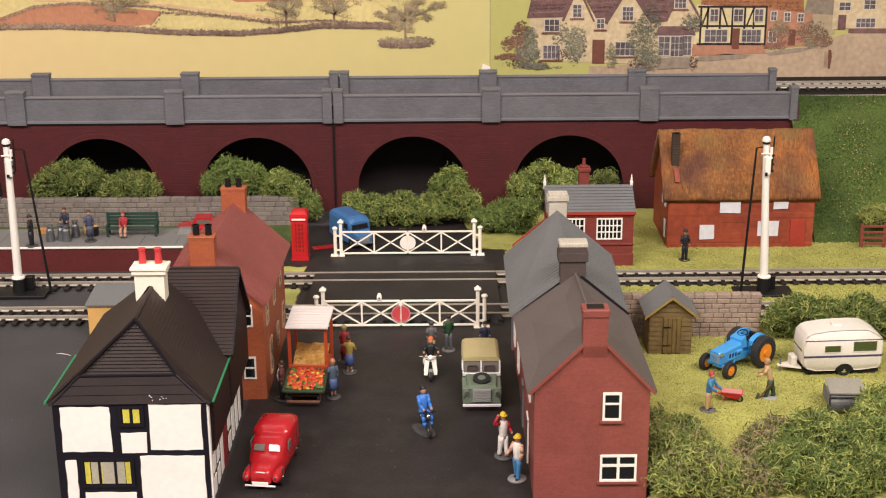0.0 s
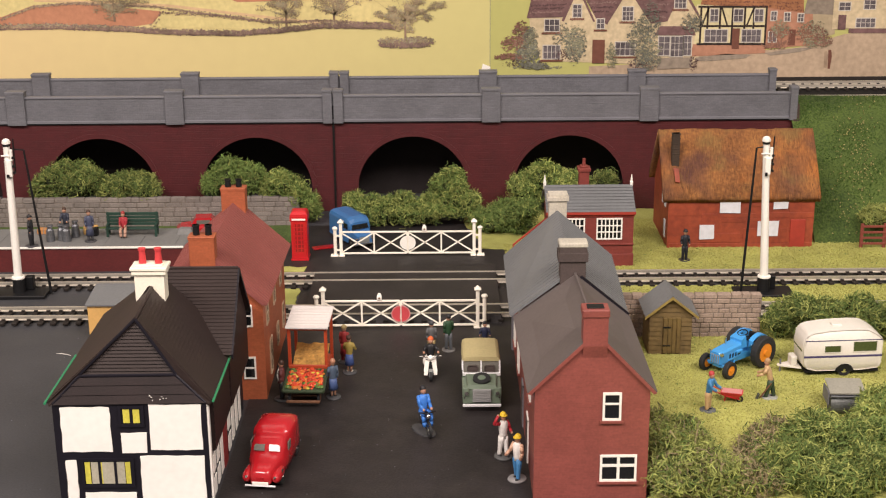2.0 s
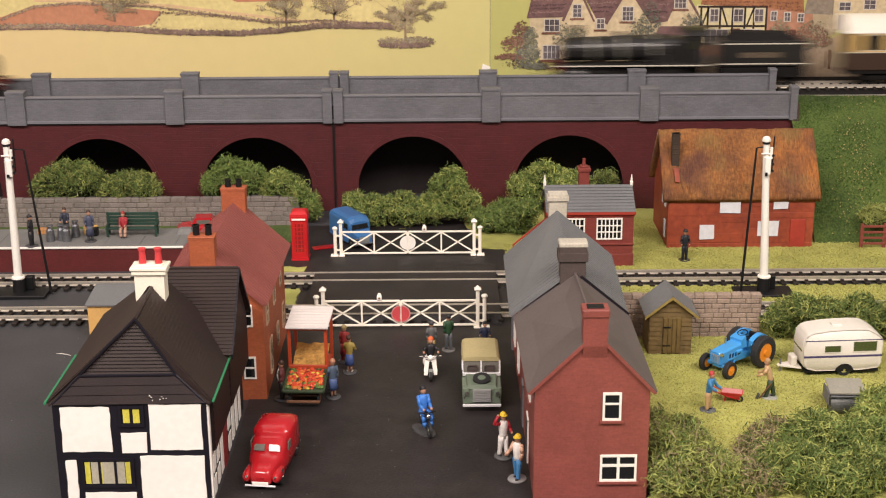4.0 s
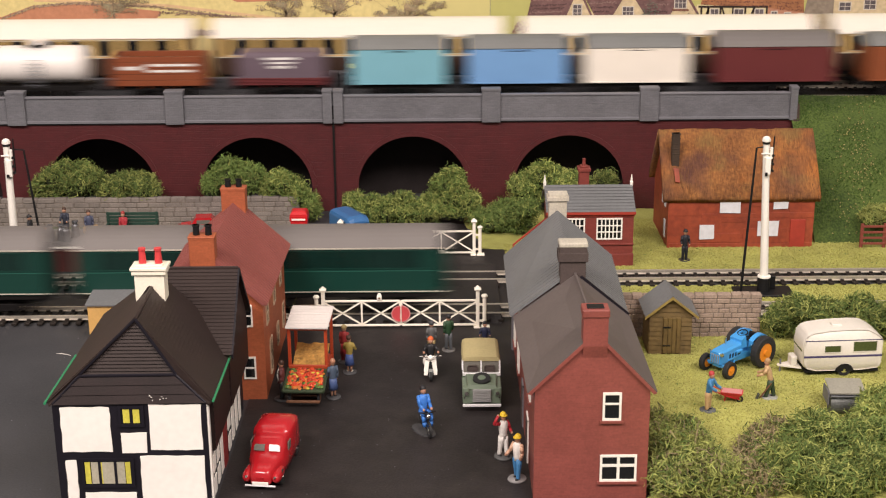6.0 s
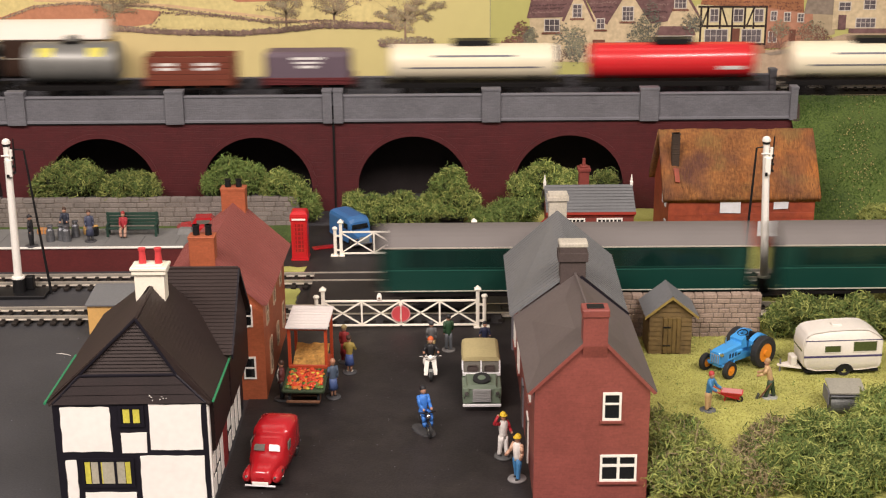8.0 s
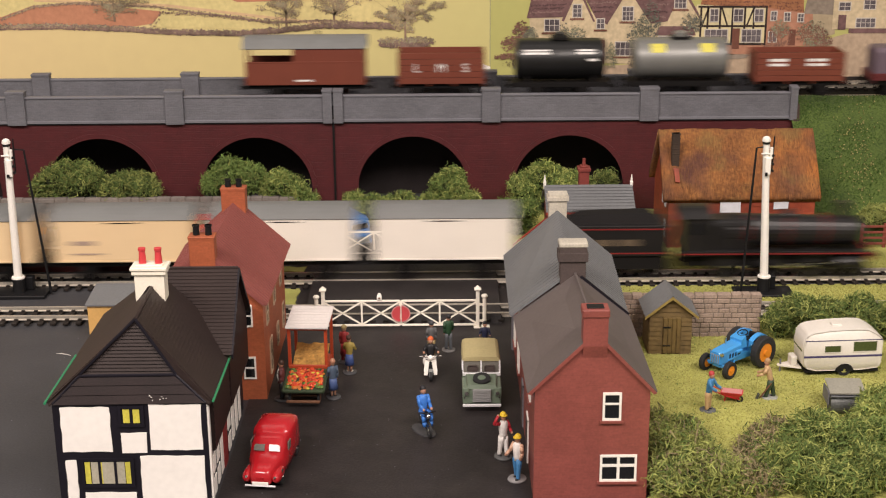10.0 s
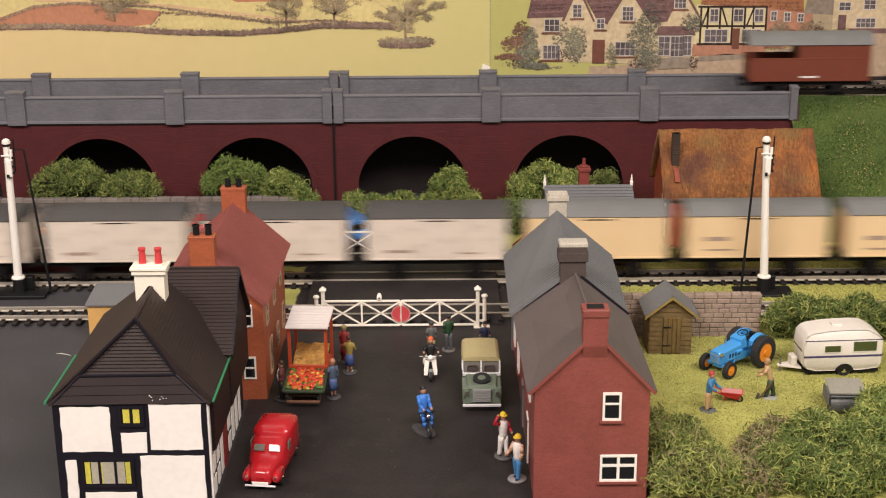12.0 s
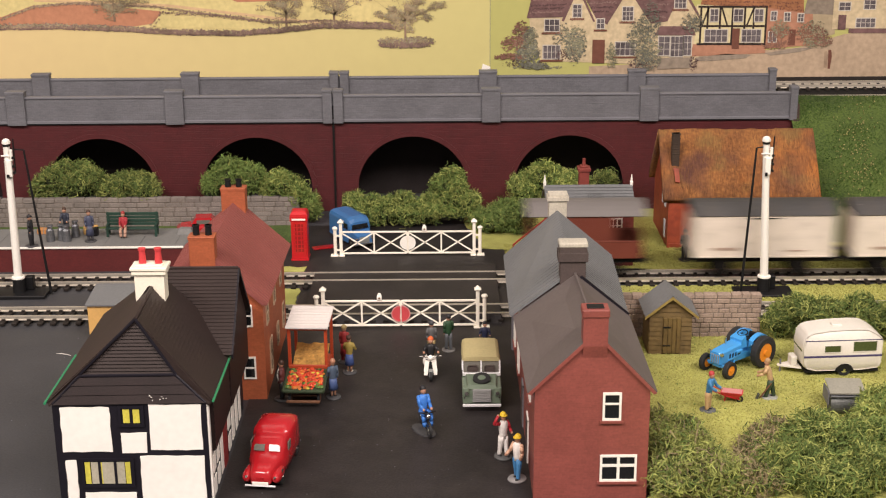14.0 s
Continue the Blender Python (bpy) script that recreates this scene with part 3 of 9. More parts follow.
M_CHIMW = mat("cream_white_paint", (0.92, 0.86, 0.72), 0.5, var=0.05)
M_GABLEB = mat("gable_tile_boards", (0.030, 0.019, 0.017), 0.6, spec=0.4, var=0.2, fine=700, coarse=40)
M_SKIRT = mat("purple_brown_boards", (0.016, 0.0085, 0.0085), 0.6, var=0.25, spec=0.3)


def inn():
    h = thing("half_timbered_inn", 0, 0, 0, 0, "black and white half-timbered inn with dark tiled roof", "house")
    x0, x1, yf, yb, ze = -187.2, -113.6, -257.0, -144.0, 55.0
    bm = bm_new()
    box(bm, x0, x1, yf, yb, 0, ze)
    part("wall", bm, M_TIMBER, h, "black timber framing")
    panels = [(-183.6, -159.9, 29.6, 52.9), (-155.4, -143.2, 28.9, 39.3), (-141.2, -116.2, 30.2, 54.0), (-183.2, -178.0, 1.0, 25.0), (-175.0, -150.0, 1.0, 7.6), (-147.0, -116.0, 1.0, 27.0)]
    rnd = random.Random(31)

    def wavy(a, b, c, d, amp=0.28):
        """A hand-painted outline: nearly straight sides that waver a little."""
        out = []
        for (p, q), (r, t) in zip(((a, c), (b, c), (b, d), (a, d)), ((b, c), (b, d), (a, d), (a, c))):
            n = max(2, int(math.hypot(r - p, t - q) / 4))
            out += [(p + (r - p) * i / n + rnd.uniform(-amp, amp), q + (t - q) * i / n + rnd.uniform(-amp, amp)) for i in range(n)]
        return out

    def plaster(x, out, z0, z1, y0, y1):
        bm = bm_new()
        poly(bm, [(x, p, q) for p, q in wavy(y0, y1, z0, z1)], (out, 0, 0))
        part("plaster_panel", bm, M_PLASTER, h, "white plaster infill panel")

    for a, b, c, d in panels:
        bm = bm_new()
        poly(bm, [(p, yf - 0.5, q) for p, q in wavy(a, b, c, d)], (0, 0.5, 0))
        part("plaster_panel", bm, M_PLASTER, h, "white plaster infill panel")
    # side towards the road: boarded upper storey jettied over a white infilled ground floor
    for y0, y1, z0, z1 in ((-250, -243.5, 2, 11), (-250, -243.5, 14, 23), (-239, -232, 2, 11), (-239, -232, 14, 23), (-227.5, -221, 2, 23), (-203, -195, 2, 11), (-203, -195, 14, 22), (-190, -182, 2, 22), (-177, -170, 2, 22), (-165, -158.5, 2, 22)):
        plaster(x1 + 0.2, 0.5, z0, z1, y0, y1)
    bm = bm_new()
    poly(bm, [(x1, -250, 25), (x1 + 1.9, -250, 26.5), (x1 + 1.9, -250, 53), (x1, -250, 53)], (0, 104, 0))
    jet = part("jetty", bm, M_BRBROWN, h, "dark brown boarded upper storey")
    for k in range(6):
        bm = bm_new()
        z = 27 + k * 4.3
        poly(bm, [(x1 + 1.9, -250, z), (x1 + 2.5, -250, z), (x1 + 2.1, -250, z + 4.1), (x1 + 1.9, -250, z + 4.1)], (0, 104, 0))
        part("weather_board", bm, M_BRBROWN, jet)
    bm = bm_new()
    box(bm, x1 - 0.2, x1 + 0.9, -256.5, -253.4, 0, 54)
    part("corner_strip", bm, M_PLASTER, h)
    bm = bm_new()
    box(bm, x1 - 0.2, x1 + 0.9, -218, -208, 0.4, 24, 0.2)
    part("door", bm, M_LREDW, h, "dark red inn door")
    # windows with yellow curtains
    for a, b, c, d, n in ((-154.4, -144.9, 44.0, 52.2, 2), (-174.6, -151.6, 11.8, 24.6, 3)):
        w = window(h, a, b, yf, c, d, n, 1, M_TIMBER, edge=1.4, bar=1.2)
        for i in range(n):
            bm = bm_new()
            u = a + (b - a) * i / n
            k = (b - a) / n
            if n == 2:
                box(bm, u + 0.8, u + k - 0.8, yf - 0.40, yf - 0.25, c + 0.6, d - 0.4)
            else:
                lo, hi = (u + 0.5, u + k * 0.40) if i == 0 else ((u + k * 0.62, u + k - 0.5) if i == 2 else (u + 0.7, u + 1.2))
                box(bm, lo, hi, yf - 0.40, yf - 0.25, c + 0.6, d - 0.6)
            part("curtain", bm, M_YWIN, w, "yellow window curtain")
            if n == 3:
                bm = bm_new()
                box(bm, u + k * (0.46 if i == 0 else 0.08), u + k * (0.58 if i == 2 else 0.9), yf - 0.36, yf - 0.24, c + 0.6, d - 0.6)
                part("net_curtain", bm, M_NET, w)
    # roof: gablet with a skirt, ridge running back
    xm, zr = -148.0, 95.5
    ea, eb = -190.5, -111.2
    kneeL, kneeR = (-173.8, -253.0, 67.3), (-127.8, -253.0, 67.6)
    top = (-145.2, -252.4, zr + 0.4)
    back = (-146.8, -186.0, zr)
    roof_slope(h, top, back, (ea + 0.8, -135, 54.2), (ea, -253.5, 54.0), M_DBROWN, courses=26)
    roof_slope(h, top, back, (eb + 0.4, -180, 54.2), (eb, -253.0, 54.2), M_DBROWN, courses=26)
    # skirt under the gablet
    roof_slope(h, kneeL, kneeR, (-113.6, -257.4, 54.9), (-186.4, -257.6, 54.4), M_SKIRT, courses=3)
    for k in range(9):
        bm = bm_new()
        u, w = rnd.gauss(-138, 3.2), rnd.uniform(0.2, 0.7)
        v = rnd.uniform(56.0, 58.6)
        yy = -257.6 + (v - 54.6) * 0.35 - 1.0
        poly(bm, [(u, yy, v), (u + w, yy, v + 0.1), (u + w * 0.6, yy + 0.1, v + 0.5)], (0, 0.4, 0))
        part("paint_chip", bm, M_PLASTER, h, "chip in the dark paint")
    for kx, ex in ((kneeL, ea), (kneeR, eb)):
        bm = bm_new()
        poly(bm, [(kx[0], -252.6, 67.4), (ex, -252.6, 54.0), (ex + (2 if ex < -150 else -1), -257.4, 54.0)], (0, 0, -0.8))
        part("hip_corner", bm, M_DBROWN, h)
    # gablet boards
    n = 15
    for i in range(n):
        z0, z1 = 67.6 + 27.4 * i / n, 67.6 + 27.4 * (i + 0.94) / n
        lo, hi = [[(k[0] + (top[0] - k[0]) * (z - 67.4) / (zr - 67.0)) for k in (kneeL, kneeR)] for z in (z0, z1)]
        bm = bm_new()
        poly(bm, [(lo[0], -252.5, z0), (lo[1], -252.5, z0), (hi[1], -251.7, z1), (hi[0], -251.7, z1)], (0, 0.6, 0))
        part("gable_board", bm, M_GABLEB, h)
    bm = bm_new()
    poly(bm, [(kneeL[0], -251.2, 67.5), (kneeR[0], -251.2, 67.5), (top[0], -251.2, zr - 0.8)], (0, 1.0, 0))
    part("gable_wall", bm, M_BRBROWN, h)
    for kx in (kneeL, kneeR):
        bm = bm_new()
        rod(bm, [(kx[0], -253.0, 68.0), (top[0], -252.8, zr + 0.5)], 0.8)
        part("verge_tile", bm, M_TIMBER, h)
    for kx, ex in ((kneeL, (ea + 0.6, -255.0, 54.3)), (kneeR, (eb - 0.6, -254.6, 54.5))):
        bm = bm_new()
        poly(bm, [(top[0], top[1], zr + 0.6), kx, ex], (0, 1.2, 0.3))
        part("bell_cast_tiles", bm, M_DBROWN, h)
    bm = bm_new()
    rod(bm, [(kneeL[0] - 0.5, -253.2, 67.4), (kneeR[0] + 0.5, -253.2, 67.8)], 0.75)
    for kx, ex in ((kneeL, -186.4), (kneeR, -113.6)):
        rod(bm, [(kx[0], -253.2, 67.6), (ex, -257.4, 54.9)], 0.7)
    part("knee_moulding", bm, M_TIMBER, h, "glossy black moulding under the gablet")
    bm = bm_new()
    rod(bm, [(top[0], -252.5, zr + 0.3), (back[0], back[1], zr + 0.3)], 1.1)
    part("ridge_tile", bm, M_DBROWN, h)
    # gutters
    for gx, y0, y1 in ((ea, -256, -196), (eb, -254.5, -188)):
        bm = bm_new()
        o = -0.35 if gx < -150 else 0.7
        rod(bm, [(gx + o, y0, 54.4), (gx + o, y1, 54.4)], 0.65)
        part("gutter", bm, M_GUTTER, h, "bright green gutter")
    # cross wing
    wy, wz, wx = -165.8, 91.3, -109.0
    roof_slope(h, (-150, wy, wz), (wx, wy, wz), (wx, -203.5, 57.0), (-150, -203.5, 57.0), M_DBROWN, courses=24)
    roof_slope(h, (-150, wy, wz), (wx, wy, wz), (wx, -132.5, 55.0), (-150, -132.5, 55.0), M_DBROWN)
    bm = bm_new()
    poly(bm, [(-113.0, -200.5, 27), (-113.0, -135.5, 27), (-113.0, -135.5, 55), (-113.0, wy, wz - 1.5), (-113.0, -200.5, 57.5)], (2.4, 0, 0))
    part("wing_gable", bm, M_BRBROWN, h, "dark brown boarded cross wing gable")
    for yy, zz in ((-132.5, 55.0), (-203.5, 57.0)):
        bm = bm_new()
        poly(bm, [(wx, wy, wz + 0.4), (wx, yy, zz + 0.4), (wx, yy, zz - 2.2), (wx, wy, wz - 2.2)], (0.9, 0, 0))
        part("barge_board", bm, M_TIMBER, h)
    bm = bm_new()
    rod(bm, [(-148, wy, wz + 0.3), (wx, wy, wz + 0.3)], 0.9)
    part("ridge_tile", bm, M_DBROWN, h)
    # chimney straddling the ridge
    bm = bm_new()
    poly(bm, [(-154.4, -208.5, 88.5), (-152.4, -208.5, 90.5), (-148, -208.5, 96.4), (-147.0, -208.5, 97.0), (-146, -208.5, 96.4), (-141.6, -208.5, 90.5), (-139.6, -208.5, 88.5), (-139.6, -208.5, 103.6), (-154.4, -208.5, 103.6)], (0, 9, 0))
    ch = part("chimney", bm, M_CHIMW, h, "white chimney stack with two red pots")
    bm = bm_new()
    box(bm, -155.6, -138.4, -209.6, -198.4, 102.6, 105.0, 0.3)
    box(bm, -156.2, -137.8, -210.2, -197.8, 105.0, 106.6, 0.3)
    box(bm, -154.0, -140.0, -208.0, -200.0, 106.6, 107.5, 0.3)
    part("chimney_cap", bm, M_CHIMW, ch)
    for px in (-150.6, -142.6):
        bm = bm_new()
        cyl(bm, (px, -204, 107.3), (px, -204, 114.5), 2.0, 1.5, 16)
        cyl(bm, (px, -204, 114.2), (px, -204, 115.4), 1.9, 1.9, 16)
        part("chimney_pot", bm, M_POT, ch, "bright red chimney pot")
    return h


M_LREDW = mat("dark_red_door", (0.25, 0.03, 0.03), 0.5, var=0.1)
M_NET = mat("net_curtain", (0.42, 0.39, 0.30), 0.7, var=0.15)
inn()

M_SIDEFR = mat("faded_window_paint", (0.42, 0.30, 0.20), 0.6, var=0.15)
# orange brick house with red roof
h = thing("brick_house", 0, 0, 0, 0, "orange brick house with red tiled roof and two stacks", "house")
part("wall", gable_shell(-160.5, -101.5, -133, -28, 60.5, 88), M_ORANGE, h)
roof_slope(h, (-131, -135.5, 90), (-130, -26, 90), (-96.6, -26, 59.4), (-98.4, -135.5, 59.4), M_TILER, ribs=30, ribmat=M_TILERIB)
roof_slope(h, (-131, -135.5, 90), (-130, -26, 90), (-163.5, -26, 59.4), (-163.5, -135.5, 59.4), M_TILER, ribs=30, ribmat=M_TILERIB)
bm = bm_new()
poly(bm, [(-131, -135.6, 89.4), (-98.8, -135.6, 58.8), (-101.6, -135.6, 58.8), (-131, -135.6, 86.6)], (0, 1, 0))
part("barge_board", bm, M_TILER, h)
chimney(h, -133.2, -131.5, 14.2, 9, 70, 98.8, M_ORANGE, 1.2, M_ORANGE, (-3.2, 3.6), M_BLACK, 1.7, 6.3)
chimney(h, -130.0, -32, 15.0, 9, 74, 98.7, M_ORANGE, 1.2, M_ORANGE, (-3.4, 3.4), M_BLACK, 1.7, 5.4)
window(h, -112.2, -108.4, -133, 46.0, 57.4, 1, 2, M_WHITE, edge=0.9, bar=0.9)
window(h, -113.0, -107.8, -133, 14.2, 26.0, 1, 2, M_WHITE, edge=0.9, bar=0.9)
for y0, z0, dz in ((-122, 42, 12), (-88, 42, 12), (-55, 42, 12), (-112, 8, 20), (-78, 12, 12), (-48, 12, 14)):
    window(h, y0, y0 + 8, -101.5, z0, z0 + dz, 1, 2, M_SIDEFR, face=1, axis="y", edge=0.6, bar=0.5)

# ochre hut behind the inn
h = thing("hut", 0, 0, 0, 0, "small ochre hut with flat grey roof", "hut")
bm = bm_new()
box(bm, -226.6, -199, -37, -8, 0, 23.2, 0.3)
part("wall", bm, M_YHUT, h)
bm = bm_new()
poly(bm, [(-227.6, -38.4, 22.8), (-198, -38.4, 22.8), (-198, -6, 25.8), (-227.6, -6, 25.8)], (0, 0, 1.0))
part("roof", bm, M_SLATEB, h, "grey sloping roof panel")


def signal_box():
    h = thing("signal_box", 0, 0, 0, 0, "red brick signal box with white windows and slate roof", "signal box")
    x0, x1, y0, y1 = 77.0, 138.6, 98.0, 141.0
    bm = bm_new()
    box(bm, x0 - 0.6, x1 + 0.6, y0 - 0.6, y1 + 0.6, 0, 10.2, 0.3)
    part("plinth", bm, M_BRRED, h)
    bm = bm_new()
    poly(bm, [(x0, y0, 10), (x0, y1, 10), (x0, y1, 42.5), (x0, 119.5, 54.5), (x0, y0, 42.5)], (x1 - x0, 0, 0))
    part("wall", bm, M_BRRED, h)
    roof_slope(h, (x0 - 2.2, 119.5, 56.8), (x1 + 1.0, 119.5, 56.8), (x1 + 1.0, 95.6, 42.6), (x0 - 2.2, 95.6, 42.6), M_SLATEB, courses=9)
    roof_slope(h, (x0 - 2.2, 119.5, 56.8), (x1 + 1.0, 119.5, 56.8), (x1 + 1.0, 143.4, 42.6), (x0 - 2.2, 143.4, 42.6), M_SLATEB)
    bm = bm_new()
    box(bm, x0 - 2.2, x1 + 1.2, 95.4, 96.4, 40.6, 42.8, 0.2)
    part("fascia", bm, M_FASCIA, h, "bright red fascia board")
    bm = bm_new()
    box(bm, x0 - 1, x1 + 0.6, 97.2, 98.2, 38.6, 40.4, 0.2)
    part("lintel", bm, M_FASCIA, h)
    bm = bm_new()
    box(bm, x0, x1 + 0.4, 97.0, 98.1, 17.0, 18.4, 0.2)
    part("sill_band", bm, M_BRRED, h)
    window(h, 112.6, 129.4, 98, 22.4, 36.6, 6, 3, M_WHITE, edge=1.0, bar=0.8)
    window(h, 85.6, 102.2, 98, 22.4, 36.6, 6, 3, M_WHITE, edge=1.0, bar=0.8)
    for fx in (x0 - 1.8, x1 + 0.4):
        bm = bm_new()
        box(bm, fx - 0.9, fx + 0.9, 118.6, 120.4, 54, 57.6)
        cyl(bm, (fx, 119.5, 57.4), (fx, 119.5, 64.6), 1.2, 0.25, 8)
        ball(bm, (fx, 119.5, 58.6), 1.3, 8)
        part("finial", bm, M_WHITE, h, "white pointed finial")
    bm = bm_new()
    box(bm, 100.6, 108.0, 121, 129, 44, 68.5, 0.3)
    ch = part("chimney", bm, M_BRRED, h)
    bm = bm_new()
    box(bm, 99.6, 109.0, 120, 130, 66.2, 68.8, 0.4)
    box(bm, 101.4, 107.2, 122, 128, 68.8, 70.2, 0.3)
    part("chimney_cap", bm, M_BRRED, ch)
    bm = bm_new()
    cyl(bm, (104.2, 125, 70), (104.2, 125, 75.4), 1.4, 1.1, 12)
    part("chimney_pot", bm, M_BRRED, ch)
    # outside stair
    st = thing("outside_stair", 0, 0, 0, 0, "red wooden outside stair of the signal box", "stair")
    for k in range(8):
        bm = bm_new()
        box(bm, 52 + k * 3, 55.4 + k * 3, 102, 112, 2.6 + k * 2.5, 3.4 + k * 2.5)
        part("tread", bm, M_FASCIA, st)
    for yy in (101.6, 112.4):
        bm = bm_new()
        poly(bm, [(50, yy - 0.4, 1.0), (53.6, yy - 0.4, 1.0), (77, yy - 0.4, 20.5), (77, yy - 0.4, 23.5)], (0, 0.8, 0))
        part("stringer", bm, M_FASCIA, st)
        bm = bm_new()
        rod(bm, [(52, yy, 1), (52, yy, 13)], 0.5)
        rod(bm, [(64, yy, 10), (64, yy, 23)], 0.5)
        rod(bm, [(52, yy, 13), (76.5, yy, 33.4)], 0.7)
        part("handrail", bm, M_FASCIA, st)
    return h


signal_box()




def cottage():
    h = thing("thatched_cottage", 0, 0, 0, 0, "red boarded cottage with thick brown thatched roof", "cottage")
    x0, x1, y0, y1, ze, yr, zr = 170.5, 281.0, 140.0, 210.0, 43.0, 175.0, 80.0
    bm = bm_new()
    poly(bm, [(x0, y0, 0), (x0, y1, 0), (x0, y1, ze), (x0, yr, zr), (x0, y0, ze)], (x1 - x0, 0, 0))
    part("wall", bm, M_REDWOOD, h)
    rnd = random.Random(7)
    # plain painted front with a few loose boards and a door
    for xa, xb, za, zb in ((171, 280.6, 0.4, 4.2), (196, 237, 24.2, 27.6), (211, 240, 21.0, 24.0), (228, 262, 4.4, 15.8), (196, 226, 5.0, 12.2), (240, 281, 24.0, 28.2), (171, 193, 26.0, 40.0), (232, 249, 33.0, 41.5), (262, 280.6, 28.4, 41.0)):
        bm = bm_new()
        box(bm, xa, xb, y0 - rnd.uniform(0.3, 0.6), y0 + 0.3, za, zb, 0.15)
        part("cladding_board", bm, M_REDWOOD, h)
    bm = bm_new()
    box(bm, 263.5, 275.0, y0 - 0.9, y0 + 0.2, 1.0, 22.5, 0.2)
    part("door", bm, M_REDDOOR, h, "brighter red plank door")
    for a, b, c, d in ((209.3, 225, 28.6, 40.2), (194.7, 206, 7.6, 19.0), (249.7, 260.6, 31.4, 41.3), (238.6, 254.2, 10.0, 21.8)):
        bm = bm_new()
        poly(bm, [(a, y0 - 1.2, c + rnd.uniform(-0.5, 0.5)), (b, y0 - 1.2, c + rnd.uniform(-0.5, 0.5)), (b + rnd.uniform(-0.5, 0.5), y0 - 1.2, d), (a, y0 - 1.2, d)], (0, 0.5, 0))
        part("window", bm, M_PAPER, h, "whitened window pane")
    for y, z in ((150, 30), (150, 6), (162, 30)):
        bm = bm_new()
        box(bm, x0 - 0.8, x0 + 0.1, y, y + 5, z, z + 14, 0.2)
        part("window", bm, M_PAPER, h, "whitened window pane")
    # thatch: a lumpy thick shell
    bm = bm_new()
    nx, nt = 46, 30
    rows = []
    for i in range(nx + 1):
        x = x0 - 4.5 + (x1 - x0 + 8) * i / nx
        ring = []
        for j in range(nt + 1):
            t = -1 + 2 * j / nt
            y = yr + t * 38.5
            z = zr + 5 - abs(t) ** 1.12 * 44
            d = noise.noise(Vector((x * 0.09, y * 0.09, 3))) * 1.3 + noise.noise(Vector((x * 0.4, y * 0.4, 8))) * 0.5
            sag = noise.noise(Vector((x * 0.06, 0, 1))) * 1.6 if abs(t) > 0.9 else 0
            ring.append((x, y, z + d + sag))
        for j in range(nt, -1, -1):
            t = -1 + 2 * j / nt
            ring.append((x, yr + t * 36.5, zr - 1.0 - abs(t) ** 1.12 * 42))
        rows.append(ring)
    loft(bm, rows)
    part("thatch", bm, M_THATCH, h, "rust-brown thatch with mossy patches", smooth=True)
    bm = bm_new()
    for k in range(1100):
        t = rnd.uniform(-1.0, -0.03)
        if k % 3 == 0:
            t = rnd.uniform(-1.0, -0.82)
        x = rnd.uniform(x0 - 4, x1 + 3)
        y = yr + t * 38.7
        z = zr + 5.4 - abs(t) ** 1.12 * 44
        L = rnd.uniform(2, 4.5)
        dx = rnd.uniform(-0.5, 0.5)
        v = [bm.verts.new(p) for p in ((x - 0.2, y, z), (x + 0.2, y, z), (x + dx, y - L * 0.62, z - L * 0.78 - 0.2 + rnd.uniform(0, 0.6)))]
        bm.faces.new(v)
    tagged(part("thatch_straw", bm, M_THATCHS, h), kind="stuff")
    bm = bm_new()
    box(bm, 173.6, 179.4, 153, 158, 45, 86.6, 0.4)
    ch = part("chimney", bm, M_STACKD, h, "narrow dark brown chimney")
    for z in (70.5, 74.5, 78.5, 82.5, 85.6):
        bm = bm_new()
        box(bm, 173.4, 179.6, 152.8, 158.2, z, z + 1.0, 0.2)
        part("brick_course", bm, M_STACKD, ch)
    bm = bm_new()
    poly(bm, [(175.4, 143.0, 51.6), (178.8, 142.6, 51.2), (178.6, 150.0, 59.6), (174.6, 150.6, 60.4)], (0, -0.4, 0.7))
    part("flashing", bm, M_REDWOOD, h, "red painted strip below the chimney")
    return h


cottage()

# platform, its wall and ramp
pl = thing("platform", 0, 0, 0, 0, "grey railway platform with red brick face", "platform", kind="structure")
bm = bm_new()
box(bm, -430, -189, 96.2, 141, 0, 17.8)
poly(bm, [(-189, 96.2, 0), (-189, 96.2, 17.8), (-172, 103, 10), (-160, 108, 0)], (0, 33, 0))
part("brick_face", bm, M_PLATBR, pl)
x = -430
rnd = random.Random(3)
while x < -190:
    w = min(26, -189 - x)
    bm = bm_new()
    box(bm, x + 0.1, x + w - 0.1, 95.6, 141, 17.8, 19.0, 0.15)
    part("paving_slab", bm, M_PLAT, pl)
    x += 26
bm = bm_new()
poly(bm, [(-189, 95.8, 19), (-189, 141, 19), (-158, 141, 1.2), (-158, 110, 1.2), (-170, 103, 9)], (0, 0, -1.0))
part("ramp", bm, M_PLAT, pl)
bm = bm_new()
box(bm, -430, -189, 95.0, 96.6, 17.9, 19.25, 0.15)
part("edge_line", bm, M_WHITE, pl, "white painted platform edge")


